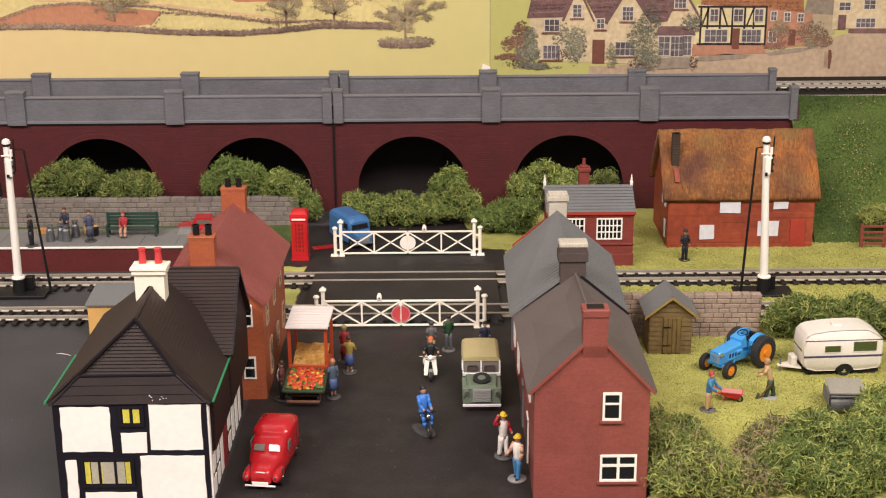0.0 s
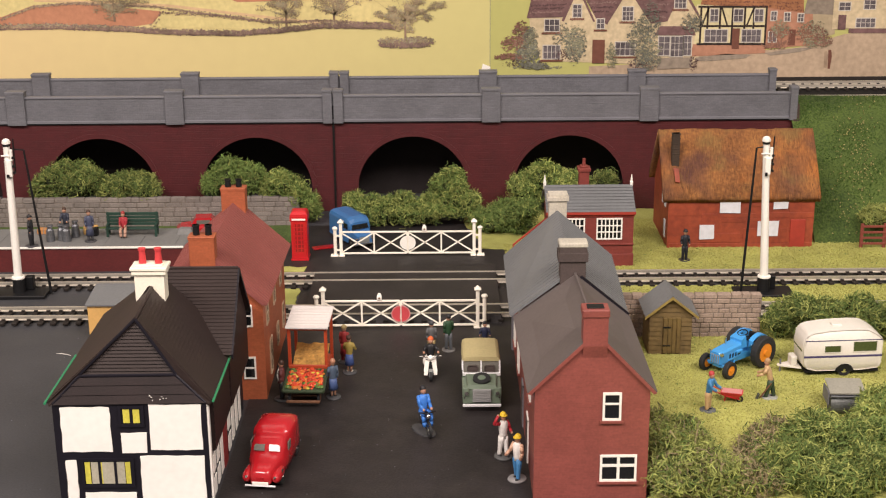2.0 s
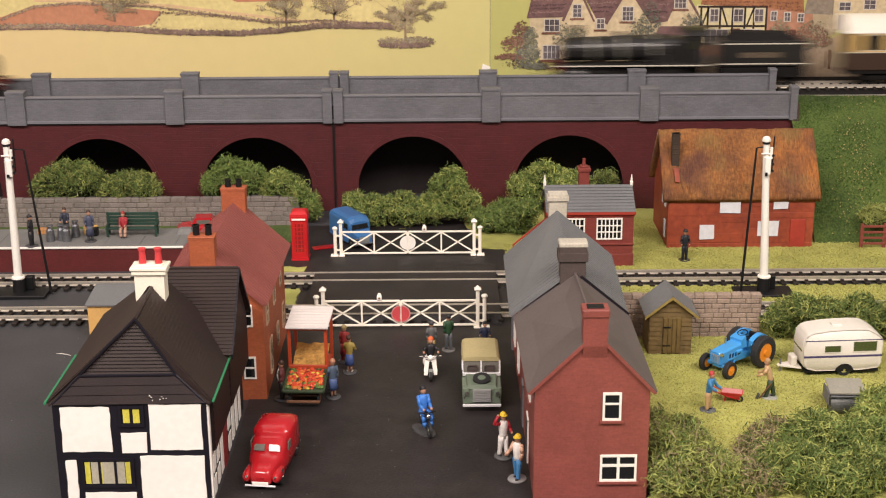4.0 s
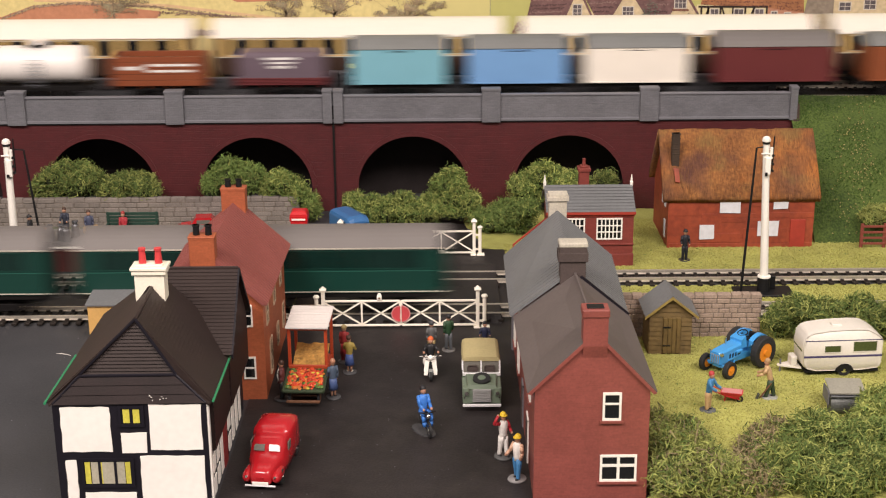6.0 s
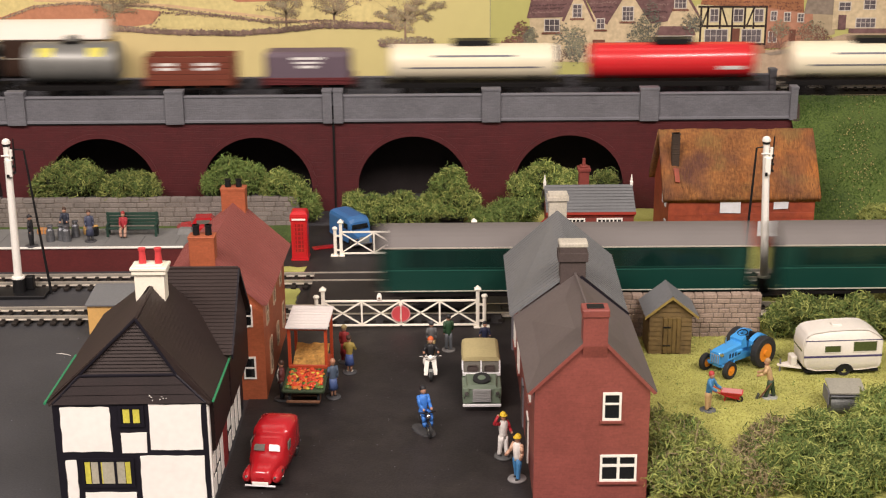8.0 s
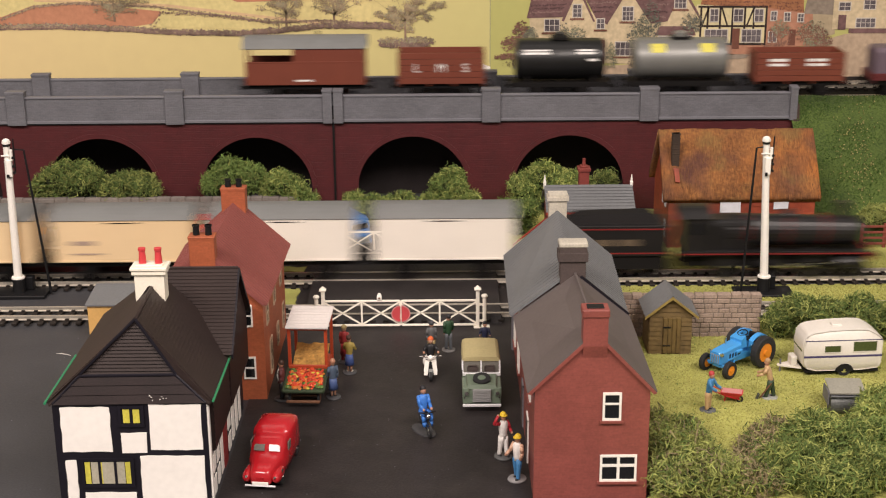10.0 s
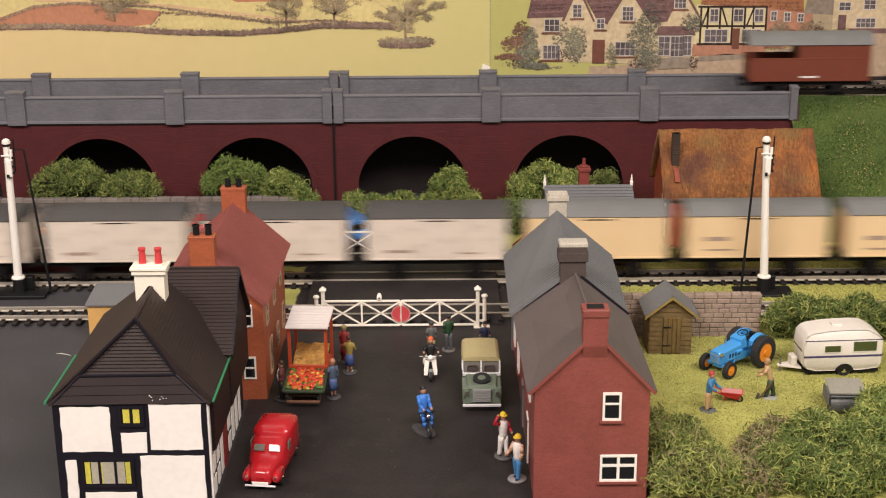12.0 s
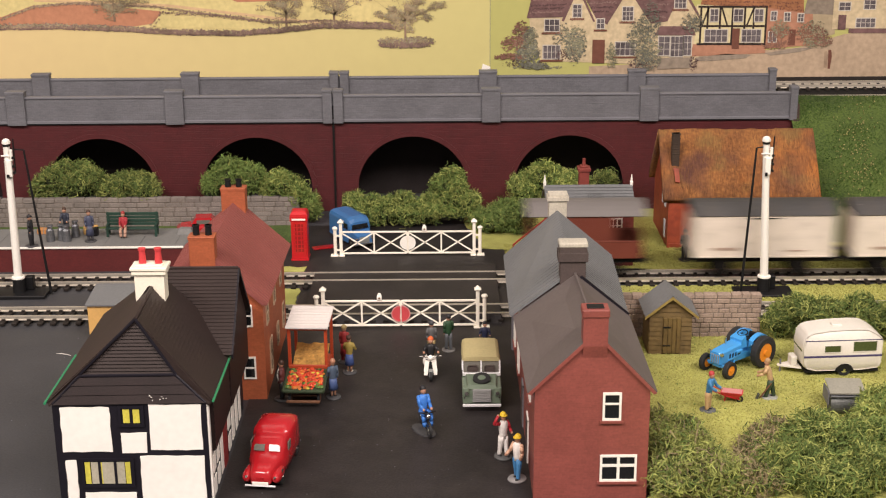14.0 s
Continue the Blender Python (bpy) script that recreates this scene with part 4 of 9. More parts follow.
def stone_wall(name, x0, x1, y, z0, z1, courses, wlen, label, seed, depth=5.0, material=None):
    wl = thing(name, 0, y, 0, 0, label, "stone wall", kind="structure")
    bm = bm_new()
    box(bm, x0, x1, 0.5, depth, z0, z1 - 1.0)
    part("core", bm, M_MORTAR, wl)
    rnd = random.Random(seed)
    ch = (z1 - z0) / courses
    for r in range(courses):
        x = x0 + (0 if r % 2 == 0 else -wlen * 0.5)
        while x < x1:
            w = wlen * rnd.uniform(0.6, 1.35)
            a, b = max(x0, x), min(x1, x + w)
            if b - a > 1.2:
                bm = bm_new()
                p = rnd.uniform(-0.35, 0.25)
                box(bm, a + 0.22, b - 0.22, p, depth + 0.4, z0 + r * ch + 0.22, z0 + (r + 1) * ch - 0.15 + rnd.uniform(-0.2, 0.2), 0.35)
                part("stone", bm, material or M_STONE, wl)
            x += w
    return wl


# ---- crossing gates, signals, street things ----
def gate_leaf(th, x0, x1, disc):
    """One leaf of a crossing gate between two x places, in two crossed bays."""
    bm = bm_new()
    box(bm, x0, x1, -0.6, 0.6, 18.4, 19.7, 0.2)
    leaf = part("top_rail", bm, M_GATE, th)
    bm = bm_new()
    box(bm, x0, x1, -0.6, 0.6, 1.7, 3.0, 0.2)
    part("bottom_rail", bm, M_GATE, th)
    xm = (x0 + x1) / 2
    for x in (x0, xm, x1):
        bm = bm_new()
        box(bm, x - 0.6, x + 0.6, -0.55, 0.55, 2.4, 19.0, 0.15)
        part("upright", bm, M_GATE, th)
    for a, b in ((x0, xm), (xm, x1)):
        for z0, z1 in ((2.8, 18.6), (18.6, 2.8)):
            bm = bm_new()
            d = Vector((b - a, 0, z1 - z0)).normalized()
            n = Vector((-d.z, 0, d.x)) * 0.5
            p, q = Vector((a, -0.35, z0)), Vector((b, -0.35, z1))
            poly(bm, [p - n, q - n, q + n, p + n], (0, 0.7, 0))
            part("brace", bm, M_GATE, th)
    return leaf


def gate_pair(y, mid_x, disc_mat, lamp_x, label):
    th = thing("crossing_gate", mid_x, y, 0, 0, label, "crossing gate", "level crossing gates")
    gate_leaf(th, -50.2, -0.5, disc_mat)
    gate_leaf(th, 0.5, 49.8, disc_mat)
    for s, xh, xo in ((-1, -50.2, -54.6), (1, 49.8, 54.2)):
        bm = bm_new()
        box(bm, xh - 1.15, xh + 1.15, -1.15, 1.15, 0, 26.4, 0.2)
        box(bm, xh - 2.2, xh + 2.2, -2.2, 2.2, 26.4, 27.4, 0.2)
        loft(bm, [[(xh - 1.8, -1.8, 27.4), (xh + 1.8, -1.8, 27.4), (xh + 1.8, 1.8, 27.4), (xh - 1.8, 1.8, 27.4)], [(xh - 0.3, -0.3, 29.2), (xh + 0.3, -0.3, 29.2), (xh + 0.3, 0.3, 29.2), (xh - 0.3, 0.3, 29.2)]])
        part("hinge_post", bm, M_GATE, th)
        bm = bm_new()
        cyl(bm, (xo, 0, 0), (xo, 0, 21.6), 1.3, 1.3, 14)
        ball(bm, (xo, 0, 22.0), 2.1, 12, sz=0.7)
        part("stop_post", bm, M_GATE, th)
        bm = bm_new()
        box(bm, xo - 3.4, xo + 3.4, -2.6, 2.6, 0, 1.4, 0.3)
        box(bm, xh - 2.6, xh + 2.6, -2.6, 2.6, 0, 1.4, 0.3)
        part("post_foot", bm, M_GATE, th)
        bm = bm_new()
        for z in (16.2, 5.0):
            box(bm, min(xh, xo), max(xh, xo), -0.7, 0.7, z - 0.6, z + 0.6)
        part("hinge", bm, M_GATE, th)
    for s in (-1, 1):
        bm = bm_new()
        pts = [(s * 0.5 + s * 5.4 * math.sin(math.pi * k / 16), -1.3, 10.6 + 5.4 * math.cos(math.pi * k / 16)) for k in range(17)]
        poly(bm, pts, (0, 0.6, 0))
        part("target_disc", bm, disc_mat, th, "half round target disc")
    if disc_mat is not M_WHITE:
        for s in (-1, 1):
            bm = bm_new()
            ring = []
            for k in range(17):
                a = math.pi * k / 16
                ring.append([(s * 0.5 + s * r * math.sin(a), yy, 10.6 + r * math.cos(a)) for r, yy in ((5.1, -1.2), (5.1, -1.6), (5.7, -1.6), (5.7, -1.2))])
            loft(bm, ring)
            part("disc_rim", bm, M_PINK, th)
    bm = bm_new()
    box(bm, lamp_x - 1.6, lamp_x + 1.6, -1.4, 1.4, 19.9, 22.6, 0.3)
    cyl(bm, (lamp_x, 0, 22.6), (lamp_x, 0, 24.2), 1.6, 0.9, 10)
    lamp = part("lamp", bm, M_WHITE, th, "white gate lamp housing")
    bm = bm_new()
    cyl(bm, (lamp_x, -1.6, 21.3), (lamp_x, -1.3, 21.3), 0.7, 0.7, 10)
    part("lens", bm, M_LENS, lamp)
    return th


M_GATE = mat("gate_white", (0.96, 0.91, 0.79), 0.4, var=0.04)
M_PINK = mat("faded_red_rim", (0.62, 0.25, 0.25), 0.5, var=0.06)
M_LENS = mat("brown_lens", (0.15, 0.08, 0.04), 0.3, var=0.1)
gate_pair(-22, -27.6, mat("target_red", (0.58, 0.07, 0.08), 0.5, var=0.08), -13.8, "white crossing gates with a red target disc")
gate_pair(127.5, -26.4, M_WHITE, 12.5, "white crossing gates with white target discs")


def signal_post(x, y, lean, s, label):
    th = thing("railway_signal", x, y, 0, 0, label, "railway signal", "railway signals")
    bm = bm_new()
    cyl(bm, (0, 0, 12), (lean, 0, 109), 2.9, 2.2, 16)
    part("post", bm, M_WHITE, th, "white tapered signal post")
    bm = bm_new()
    cyl(bm, (0, 0, 1), (0, 0, 10.5), 4.6, 4.0, 14)
    cyl(bm, (0, 0, 10.5), (0, 0, 13), 4.4, 4.2, 14)
    part("post_socket", bm, M_BLACK, th)
    bm = bm_new()
    cyl(bm, (0, 0, 12.6), (0, 0, 13.8), 4.6, 4.4, 14)
    part("collar", bm, M_WHITE, th)
    bm = bm_new()
    cyl(bm, (lean, 0, 108.6), (lean, 0, 110), 2.9, 2.9, 14)
    ball(bm, (lean, 0, 110.2), 2.6, 14, sz=0.7)
    part("cap", bm, M_WHITE, th)
    bm = bm_new()
    cyl(bm, (lean, 0, 106.8), (lean, 0, 108.2), 2.6, 2.6, 12)
    part("cap_band", bm, M_BLACK, th)
    bm = bm_new()
    box(bm, lean - 0.6, lean + 3.2, -4.0, -1.0, 86, 98, 0.4)
    box(bm, lean + 2.4, lean + 4.2, -3.4, -1.6, 97, 105, 0.3)
    arm = part("arm_bracket", bm, M_WHITE, th)
    for z in (99.5, 93.5, 89):
        bm = bm_new()
        cyl(bm, (lean + 4.4, -3.6, z), (lean + 4.4, -1.4, z), 1.0, 1.0, 8)
        part("pivot", bm, M_BLACK, arm)
    bm = bm_new()
    rod(bm, [(lean - 3.4, -2.6, 100.6), (lean + 3.4, -2.6, 100.6)], 0.5)
    part("cross_bar", bm, M_WHITE, th)
    bm = bm_new()
    rod(bm, [(lean + 4.6, -1, 88), (lean + 5.0, -1, 112)], 0.5)
    box(bm, lean - 0.4, lean + 1.2, -4.6, -3.6, 85.5, 88)
    part("arm_rod", bm, M_BLACK, th)
    bm = bm_new()
    cyl(bm, (s, 0, 1), (s * 0.55 + lean * 0.5, 0, 104), 1.0, 0.7, 8)
    rod(bm, [(s * 0.55 + lean * 0.5, 0, 104), (lean, 0, 105)], 0.5)
    part("ladder", bm, M_BLACK, th, "thin black ladder rail")
    bm = bm_new()
    box(bm, -20, 20, -10, 10, 0.4, 2.6, 0.4)
    part("base_plate", bm, M_BLACK, th)
    bm = bm_new()
    box(bm, 3, 9, 3, 9, 2.6, 12, 0.5)
    part("motor_box", bm, M_BLACK, th)
    return th


signal_post(221.2, 38, -4.6, -15.5, "white post railway signal on a black base")
signal_post(-295.6, 47, 1.6, 22, "white post railway signal on a black base")


def phone_box():
    th = thing("telephone_box", -106.6, 122.5, 0.5, 0, "bright red telephone box with small panes", "telephone box")
    bm = bm_new()
    box(bm, -6.6, 6.6, -6.6, 6.6, 0, 1.6, 0.2)
    box(bm, -6.0, 6.0, -6.0, 6.0, 1.6, 33.4, 0.3)
    part("body", bm, M_RED, th)
    bm = bm_new()
    box(bm, -6.6, 6.6, -6.6, 6.6, 30.4, 34.6, 0.3)
    ring = []
    for k in range(7):
        a = math.pi / 2 * k / 6
        w, z = 6.4 * math.cos(a) ** 0.5 if k < 6 else 0.3, 34.6 + 3.6 * math.sin(a)
        ring.append([(-w, -w, z), (w, -w, z), (w, w, z), (-w, w, z)])
    loft(bm, ring)
    part("roof", bm, M_RED, th)
    bm = bm_new()
    box(bm, -5.0, 5.0, -6.85, -6.5, 31.4, 32.8)
    part("sign", bm, M_WHITE, th, "white sign strip")
    for r in range(7):
        for cidx in range(3):
            bm = bm_new()
            x = -2.4 + cidx * 2.4
            z = 7 + r * 3.2
            box(bm, x - (1.0 if cidx == 1 else 0.5), x + (1.0 if cidx == 1 else 0.5), -6.2, -5.95, z, z + 2.2)
            part("pane", bm, M_PHG, th)
    for s in (-1, 1):
        bm = bm_new()
        box(bm, s * 4.4 - 0.6, s * 4.4 + 0.6, -6.5, -6.0, 4, 30, 0.1)
        part("door_stile", bm, M_RED, th)
    return th


M_PHG = mat("phone_box_pane", (0.28, 0.02, 0.02), 0.25, var=0.2)
phone_box()

# platform furniture
M_BENCH = mat("bench_green", (0.018, 0.05, 0.035), 0.5, var=0.12)
M_CHURN = mat("churn_metal", (0.26, 0.27, 0.29), 0.35, 0.8, var=0.15)
th = thing("bench", -231.5, 124, 19, 0, "dark green station bench on the platform", "bench")
for k in range(4):
    bm = bm_new()
    box(bm, -19.5, 19.5, 2.0, 2.8, 7.2 + k * 2.6, 9.4 + k * 2.6, 0.15)
    part("back_slat", bm, M_BENCH, th)
for k in range(3):
    bm = bm_new()
    box(bm, -19.5, 19.5, -4.2 + k * 2, -2.5 + k * 2, 5.6, 6.4, 0.15)
    part("seat_slat", bm, M_BENCH, th)
for x in (-18, 18):
    bm = bm_new()
    box(bm, x - 0.8, x + 0.8, -4.4, -3.0, 0, 8.5)
    box(bm, x - 0.8, x + 0.8, 1.6, 3.0, 0, 17.5)
    box(bm, x - 0.8, x + 0.8, -4.4, 2.4, 8.2, 9.2)
    part("end_frame", bm, M_BENCH, th)


def churn(x, y):
    th = thing("milk_churn", x, y, 19, 0, "grey metal milk churn on the platform", "milk churn", "milk churns")
    bm = bm_new()
    prof = [(0, 3.0), (0.5, 3.2), (8.4, 2.8), (9.6, 1.9), (11.0, 1.8), (11.4, 2.3)]
    loft(bm, [[(r * math.cos(2 * math.pi * i / 16), r * math.sin(2 * math.pi * i / 16), z) for i in range(16)] for z, r in prof])
    part("can", bm, M_CHURN, th)
    bm = bm_new()
    cyl(bm, (0, 0, 11.4), (0, 0, 12.4), 2.5, 2.2, 16)
    part("lid", bm, M_CHURN, th)
    bm = bm_new()
    cyl(bm, (0, 0, 3.4), (0, 0, 4.0), 3.25, 3.25, 16)
    part("band", bm, M_CHURN, th)


for p in ((-289.5, 111), (-281.8, 113.5), (-277.6, 110.6), (-273.6, 122)):
    churn(*p)
M_PARC = mat("parcel_brown", (0.45, 0.20, 0.06), 0.7, var=0.15)
for x, y, w, hgt, m, lab in ((-264, 129, 5, 6, M_YHUT, "small ochre parcel on the platform"), (-261.5, 124, 4, 6, M_BLACK, "small black parcel on the platform"), (-299, 130, 5, 4, M_PARC, "brown parcel beside the platform wall")):
    bm = bm_new()
    box(bm, -w, w, -3, 3, 0, hgt, 0.4)
    th = thing("parcel", x, y, 19, 0, lab, "parcel")
    part("carton", bm, m, th)
    bm = bm_new()
    box(bm, -0.3, 0.3, -3.1, 3.1, 0, hgt + 0.1)
    part("string", bm, M_STONE, th)
th = thing("platform_crate", -193, 129, 19, 0, "pale grey wedge-topped box on the platform", "crate")
bm = bm_new()
loft(bm, [[(-6, -4, 0), (6, -4, 0), (6, 4, 0), (-6, 4, 0)], [(-4.5, -2.5, 4), (4.5, -2.5, 4), (4.5, 2.5, 4), (-4.5, 2.5, 4)]])
part("carton", bm, M_PLAT, th)


def fence(x0, x1, y):
    th = thing("gate_fence", 0, y, 0.8, 0, "dark red wooden field gate", "fence")
    for x in (x0, (x0 + x1) / 2, x1):
        bm = bm_new()
        box(bm, x - 1.2, x + 1.2, -0.8, 0.8, 0, 19, 0.2)
        part("post", bm, M_FENCE, th)
    for z in (3.5, 8, 12.4, 17):
        bm = bm_new()
        box(bm, x0, x1, -1.3, -0.6, z - 0.9, z + 0.9, 0.15)
        part("bar", bm, M_FENCE, th)


M_FENCE = mat("fence_red", (0.22, 0.05, 0.035), 0.6, var=0.15)
fence(317.5, 352, 137)


def shed():
    th = thing("garden_shed", 0, 0, 0.8, 0, "small brown wooden garden shed with felt roof", "shed")
    x0, x1, y0, y1, ze, zr = 126.4, 152.2, -71, -46, 27.5, 38.0
    bm = bm_new()
    poly(bm, [(x0, y0, 0), (x1, y0, 0), (x1, y0, ze), ((x0 + x1) / 2, y0, zr), (x0, y0, ze)], (0, y1 - y0, 0))
    part("wall", bm, M_SHEDW, th)
    for k in range(12):
        z = k * 3.1
        t = 1 if z + 3 < ze else max(0.05, 1 - (z + 1.5 - ze) / (zr - ze))
        w = (x1 - x0) / 2 * t
        xm = (x0 + x1) / 2
        bm = bm_new()
        poly(bm, [(xm - w, y0 - 0.7, z), (xm + w, y0 - 0.7, z), (xm + w, y0 - 0.2, z + 3.0), (xm - w, y0 - 0.2, z + 3.0)], (0, 0.5, 0))
        part("board", bm, M_SHEDW, th)
        if z + 3 < ze:
            bm = bm_new()
            poly(bm, [(x0 - 0.7, y0, z), (x0 - 0.7, y1, z), (x0 - 0.2, y1, z + 3.0), (x0 - 0.2, y0, z + 3.0)], (0.5, 0, 0))
            part("board", bm, M_SHEDW, th)
    bm = bm_new()
    box(bm, 134.4, 145.2, -72.3, -71, 1.0, 24.6, 0.15)
    dr = part("door", bm, M_SHEDD, th, "brown planked shed door")
    for k in range(4):
        bm = bm_new()
        box(bm, 134.7 + k * 2.7, 136.9 + k * 2.7, -72.8, -72.2, 1.4, 24.2, 0.1)
        part("plank", bm, M_SHEDD, dr)
    for z in (6, 18):
        bm = bm_new()
        box(bm, 134.4, 139, -73.1, -72.7, z, z + 0.8)
        part("hinge", bm, M_BLACK, dr)
    xm = (x0 + x1) / 2
    for s in (-1, 1):
        ex = xm + s * (xm - x0 + 3.6)
        roof_slope(th, (xm, y0 - 2.8, zr + 1.2), (xm, y1 + 2, zr + 1.2), (ex, y1 + 2, ze - 1.4), (ex, y0 - 2.8, ze - 1.4), M_SLATEB, t=1.0)
        bm = bm_new()
        poly(bm, [(xm, y0 - 3.2, zr + 0.6), (ex, y0 - 3.2, ze - 2.0), (ex, y0 - 3.2, ze - 3.8), (xm, y0 - 3.2, zr - 1.2)], (0, 0.8, 0))
        part("barge_board", bm, M_SHEDB, th, "mustard barge board")
    return th


M_SHEDD = mat("shed_door", (0.13, 0.085, 0.025), 0.75, var=0.25, fine=300, bump=0.4, island=0.1)
M_SHEDB = mat("mustard_board", (0.26, 0.19, 0.05), 0.7, var=0.2)
shed()


# ---- vehicles ----
def wheel_part(th, x, y, r, w, hub, hubmat=None, axis="x", tyre=None):
    ax = Vector((1, 0, 0)) if axis == "x" else Vector((0, 1, 0))
    c = Vector((x, y, r))
    n = 20
    e1 = Vector((0, 0, 1))
    e2 = ax.cross(e1)
    bm = bm_new()
    rings = []
    for t, rr in ((-0.5, r * hub), (-0.5, r * 0.93), (-0.38, r), (0.38, r), (0.5, r * 0.93), (0.5, r * hub)):
        rings.append([c + ax * t * w + (e1 * math.cos(2 * math.pi * i / n) + e2 * math.sin(2 * math.pi * i / n)) * rr for i in range(n)])
    loft(bm, rings + [rings[0]], caps=False)
    ty = part("wheel", bm, tyre or M_TYRE, th, smooth=False)
    bm = bm_new()
    cyl(bm, c - ax * w * 0.42, c + ax * w * 0.42, r * hub * 0.98, r * hub * 0.98, 18)
    cyl(bm, c - ax * w * 0.62, c + ax * w * 0.62, r * hub * 0.4, r * hub * 0.3, 12)
    part("rim", bm, hubmat or M_CHROME, ty)
    return ty


M_SILVER = mat("bright_trim", (0.86, 0.85, 0.86), 0.3, 0.15, var=0.04, bump=0)
M_LRG = mat("land_green", (0.15, 0.195, 0.14), 0.4, var=0.08, coat=0.1)
M_LRC = mat("canvas_tan", (0.45, 0.38, 0.19), 0.75, var=0.10)
M_LRMESH = mat("pale_mesh", (0.29, 0.29, 0.285), 0.5, var=0.15, fine=2200, bump=0.4)
M_LRGR = mat("grille_grey", (0.22, 0.23, 0.22), 0.5, var=0.1)
M_WIND = mat("windscreen_grey", (0.16, 0.15, 0.13), 0.10, var=0.1, bump=0)


def land_car():
    """A boxy off-road car that faces the viewer."""
    th = thing("offroad_car", 21.2, -152.0, 0.5, 0, "sage green off-road car with tan canvas top", "car")
    bm = bm_new()
    box(bm, -10.8, 10.8, 1.0, 48, 4.0, 13.6, 0.8, seg=2)
    part("body", bm, M_LRG, th)
    bm = bm_new()
    loft(bm, [[(-8.6, 0.6, 13.4), (8.6, 0.6, 13.4), (9.6, 17, 13.6), (-9.6, 17, 13.6)], [(-7.8, 1.6, 15.6), (7.8, 1.6, 15.6), (8.6, 17, 16.2), (-8.6, 17, 16.2)]])
    part("bonnet", bm, M_LRG, th)
    for s in (-1, 1):
        bm = bm_new()
        box(bm, s * 9 - 2.0, s * 9 + 2.0, 0.2, 17, 9.0, 14.2, 0.7, seg=2)
        wing = part("wing", bm, M_LRG, th)
        bm = bm_new()
        cyl(bm, (s * 8.6, -0.5, 11.2), (s * 8.6, 0.4, 11.2), 1.1, 1.1, 12)
        part("headlight", bm, M_CHROME, wing)
        bm = bm_new()
        cyl(bm, (s * 9.6, -0.3, 8.6), (s * 9.6, 0.4, 8.6), 0.5, 0.5, 8)
        part("side_light", bm, M_CHROME, wing)
    bm = bm_new()
    box(bm, -5.2, 5.2, -0.2, 1.2, 5.6, 13.4, 0.3)
    gr = part("grille", bm, M_LRMESH, th, "grey mesh radiator grille")
    for k in range(7):
        bm = bm_new()
        box(bm, -4.8, 4.8, -0.45, -0.1, 6.2 + k * 1.0, 6.6 + k * 1.0)
        part("grille_bar", bm, M_LRMESH, gr)
    bm = bm_new()
    box(bm, -10.8, 10.8, -1.6, -0.4, 3.4, 5.0, 0.3)
    part("bumper", bm, M_SILVER, th, "bright front bumper")
    bm = bm_new()
    cyl(bm, (0, 7.4, 15.7), (0, 6.9, 17.7), 4.9, 4.9, 22)
    sp = part("spare_wheel", bm, M_TYRE, th, "spare wheel on the bonnet")
    bm = bm_new()
    cyl(bm, (0, 7.2, 15.8), (0, 6.8, 17.9), 2.6, 2.2, 18)
    part("rim", bm, M_LRG, sp)
    # windscreen
    bm = bm_new()
    poly(bm, [(-10.2, 17.4, 16.0), (10.2, 17.4, 16.0), (10.2, 19.4, 23.4), (-10.2, 19.4, 23.4)], (0, 0.4, 0))
    ws = part("windscreen", bm, M_WIND, th)
    bm = bm_new()
    for a, b in ((-11.0, -10.1), (-0.4, 0.4), (10.1, 11.0)):
        poly(bm, [(a, 16.8, 15.6), (b, 16.8, 15.6), (b, 18.6, 23.2), (a, 18.6, 23.2)], (0, 0.8, 0))
    box(bm, -11.0, 11.0, 15.8, 17.6, 14.8, 16.5, 0.2)
    part("windscreen_frame", bm, M_SILVER, ws)
    for s in (-1, 1):
        bm = bm_new()
        box(bm, s * 4.8 - 3.0, s * 4.8 + 3.0, 17.0, 17.35, 17.0, 20.6, 0.8, seg=2)
        part("seat_back", bm, M_STACK, ws)
    bm = bm_new()
    ring = []
    for y, dz, k in ((18.6, 0, 1), (19.4, 0.4, 1), (32, 0.5, 1), (47, 0.2, 1), (48.2, -0.6, 0.97)):
        ring.append([(x * k, y, z + dz) for x, z in ((-10.9, 13.5), (-10.9, 22.0), (-10.3, 24.2), (-8.8, 25.2), (0, 25.6), (8.8, 25.2), (10.3, 24.2), (10.9, 22.0), (10.9, 13.5))])
    loft(bm, [[(x, y, max(z, 22.8)) for x, y, z in ring[0]]] + ring[2:])
    part("canvas_top", bm, M_LRC, th, "tan canvas tilt")
    for s in (-1, 1):
        bm = bm_new()
        box(bm, s * 11.0 - 0.2, s * 11.0 + 0.2, 20, 30, 15, 22, 0.1)
        part("door_window", bm, M_WIND, th)
        for y in (9, 40):
            wheel_part(th, s * 8.6, y, 5.0, 3.4, 0.55, M_LRG)
    bm = bm_new()
    rod(bm, [(-10.9, 15, 15), (-10.9, 15, 19)], 0.3)
    part("mirror_arm", bm, M_BLACK, th)
    return th


land_car()

M_VRED = mat("van_gloss_red", (0.42, 0.012, 0.018), 0.25, var=0.06, coat=0.5)
M_VBLUE = mat("van_gloss_blue", (0.045, 0.155, 0.37), 0.3, var=0.06, coat=0.3)


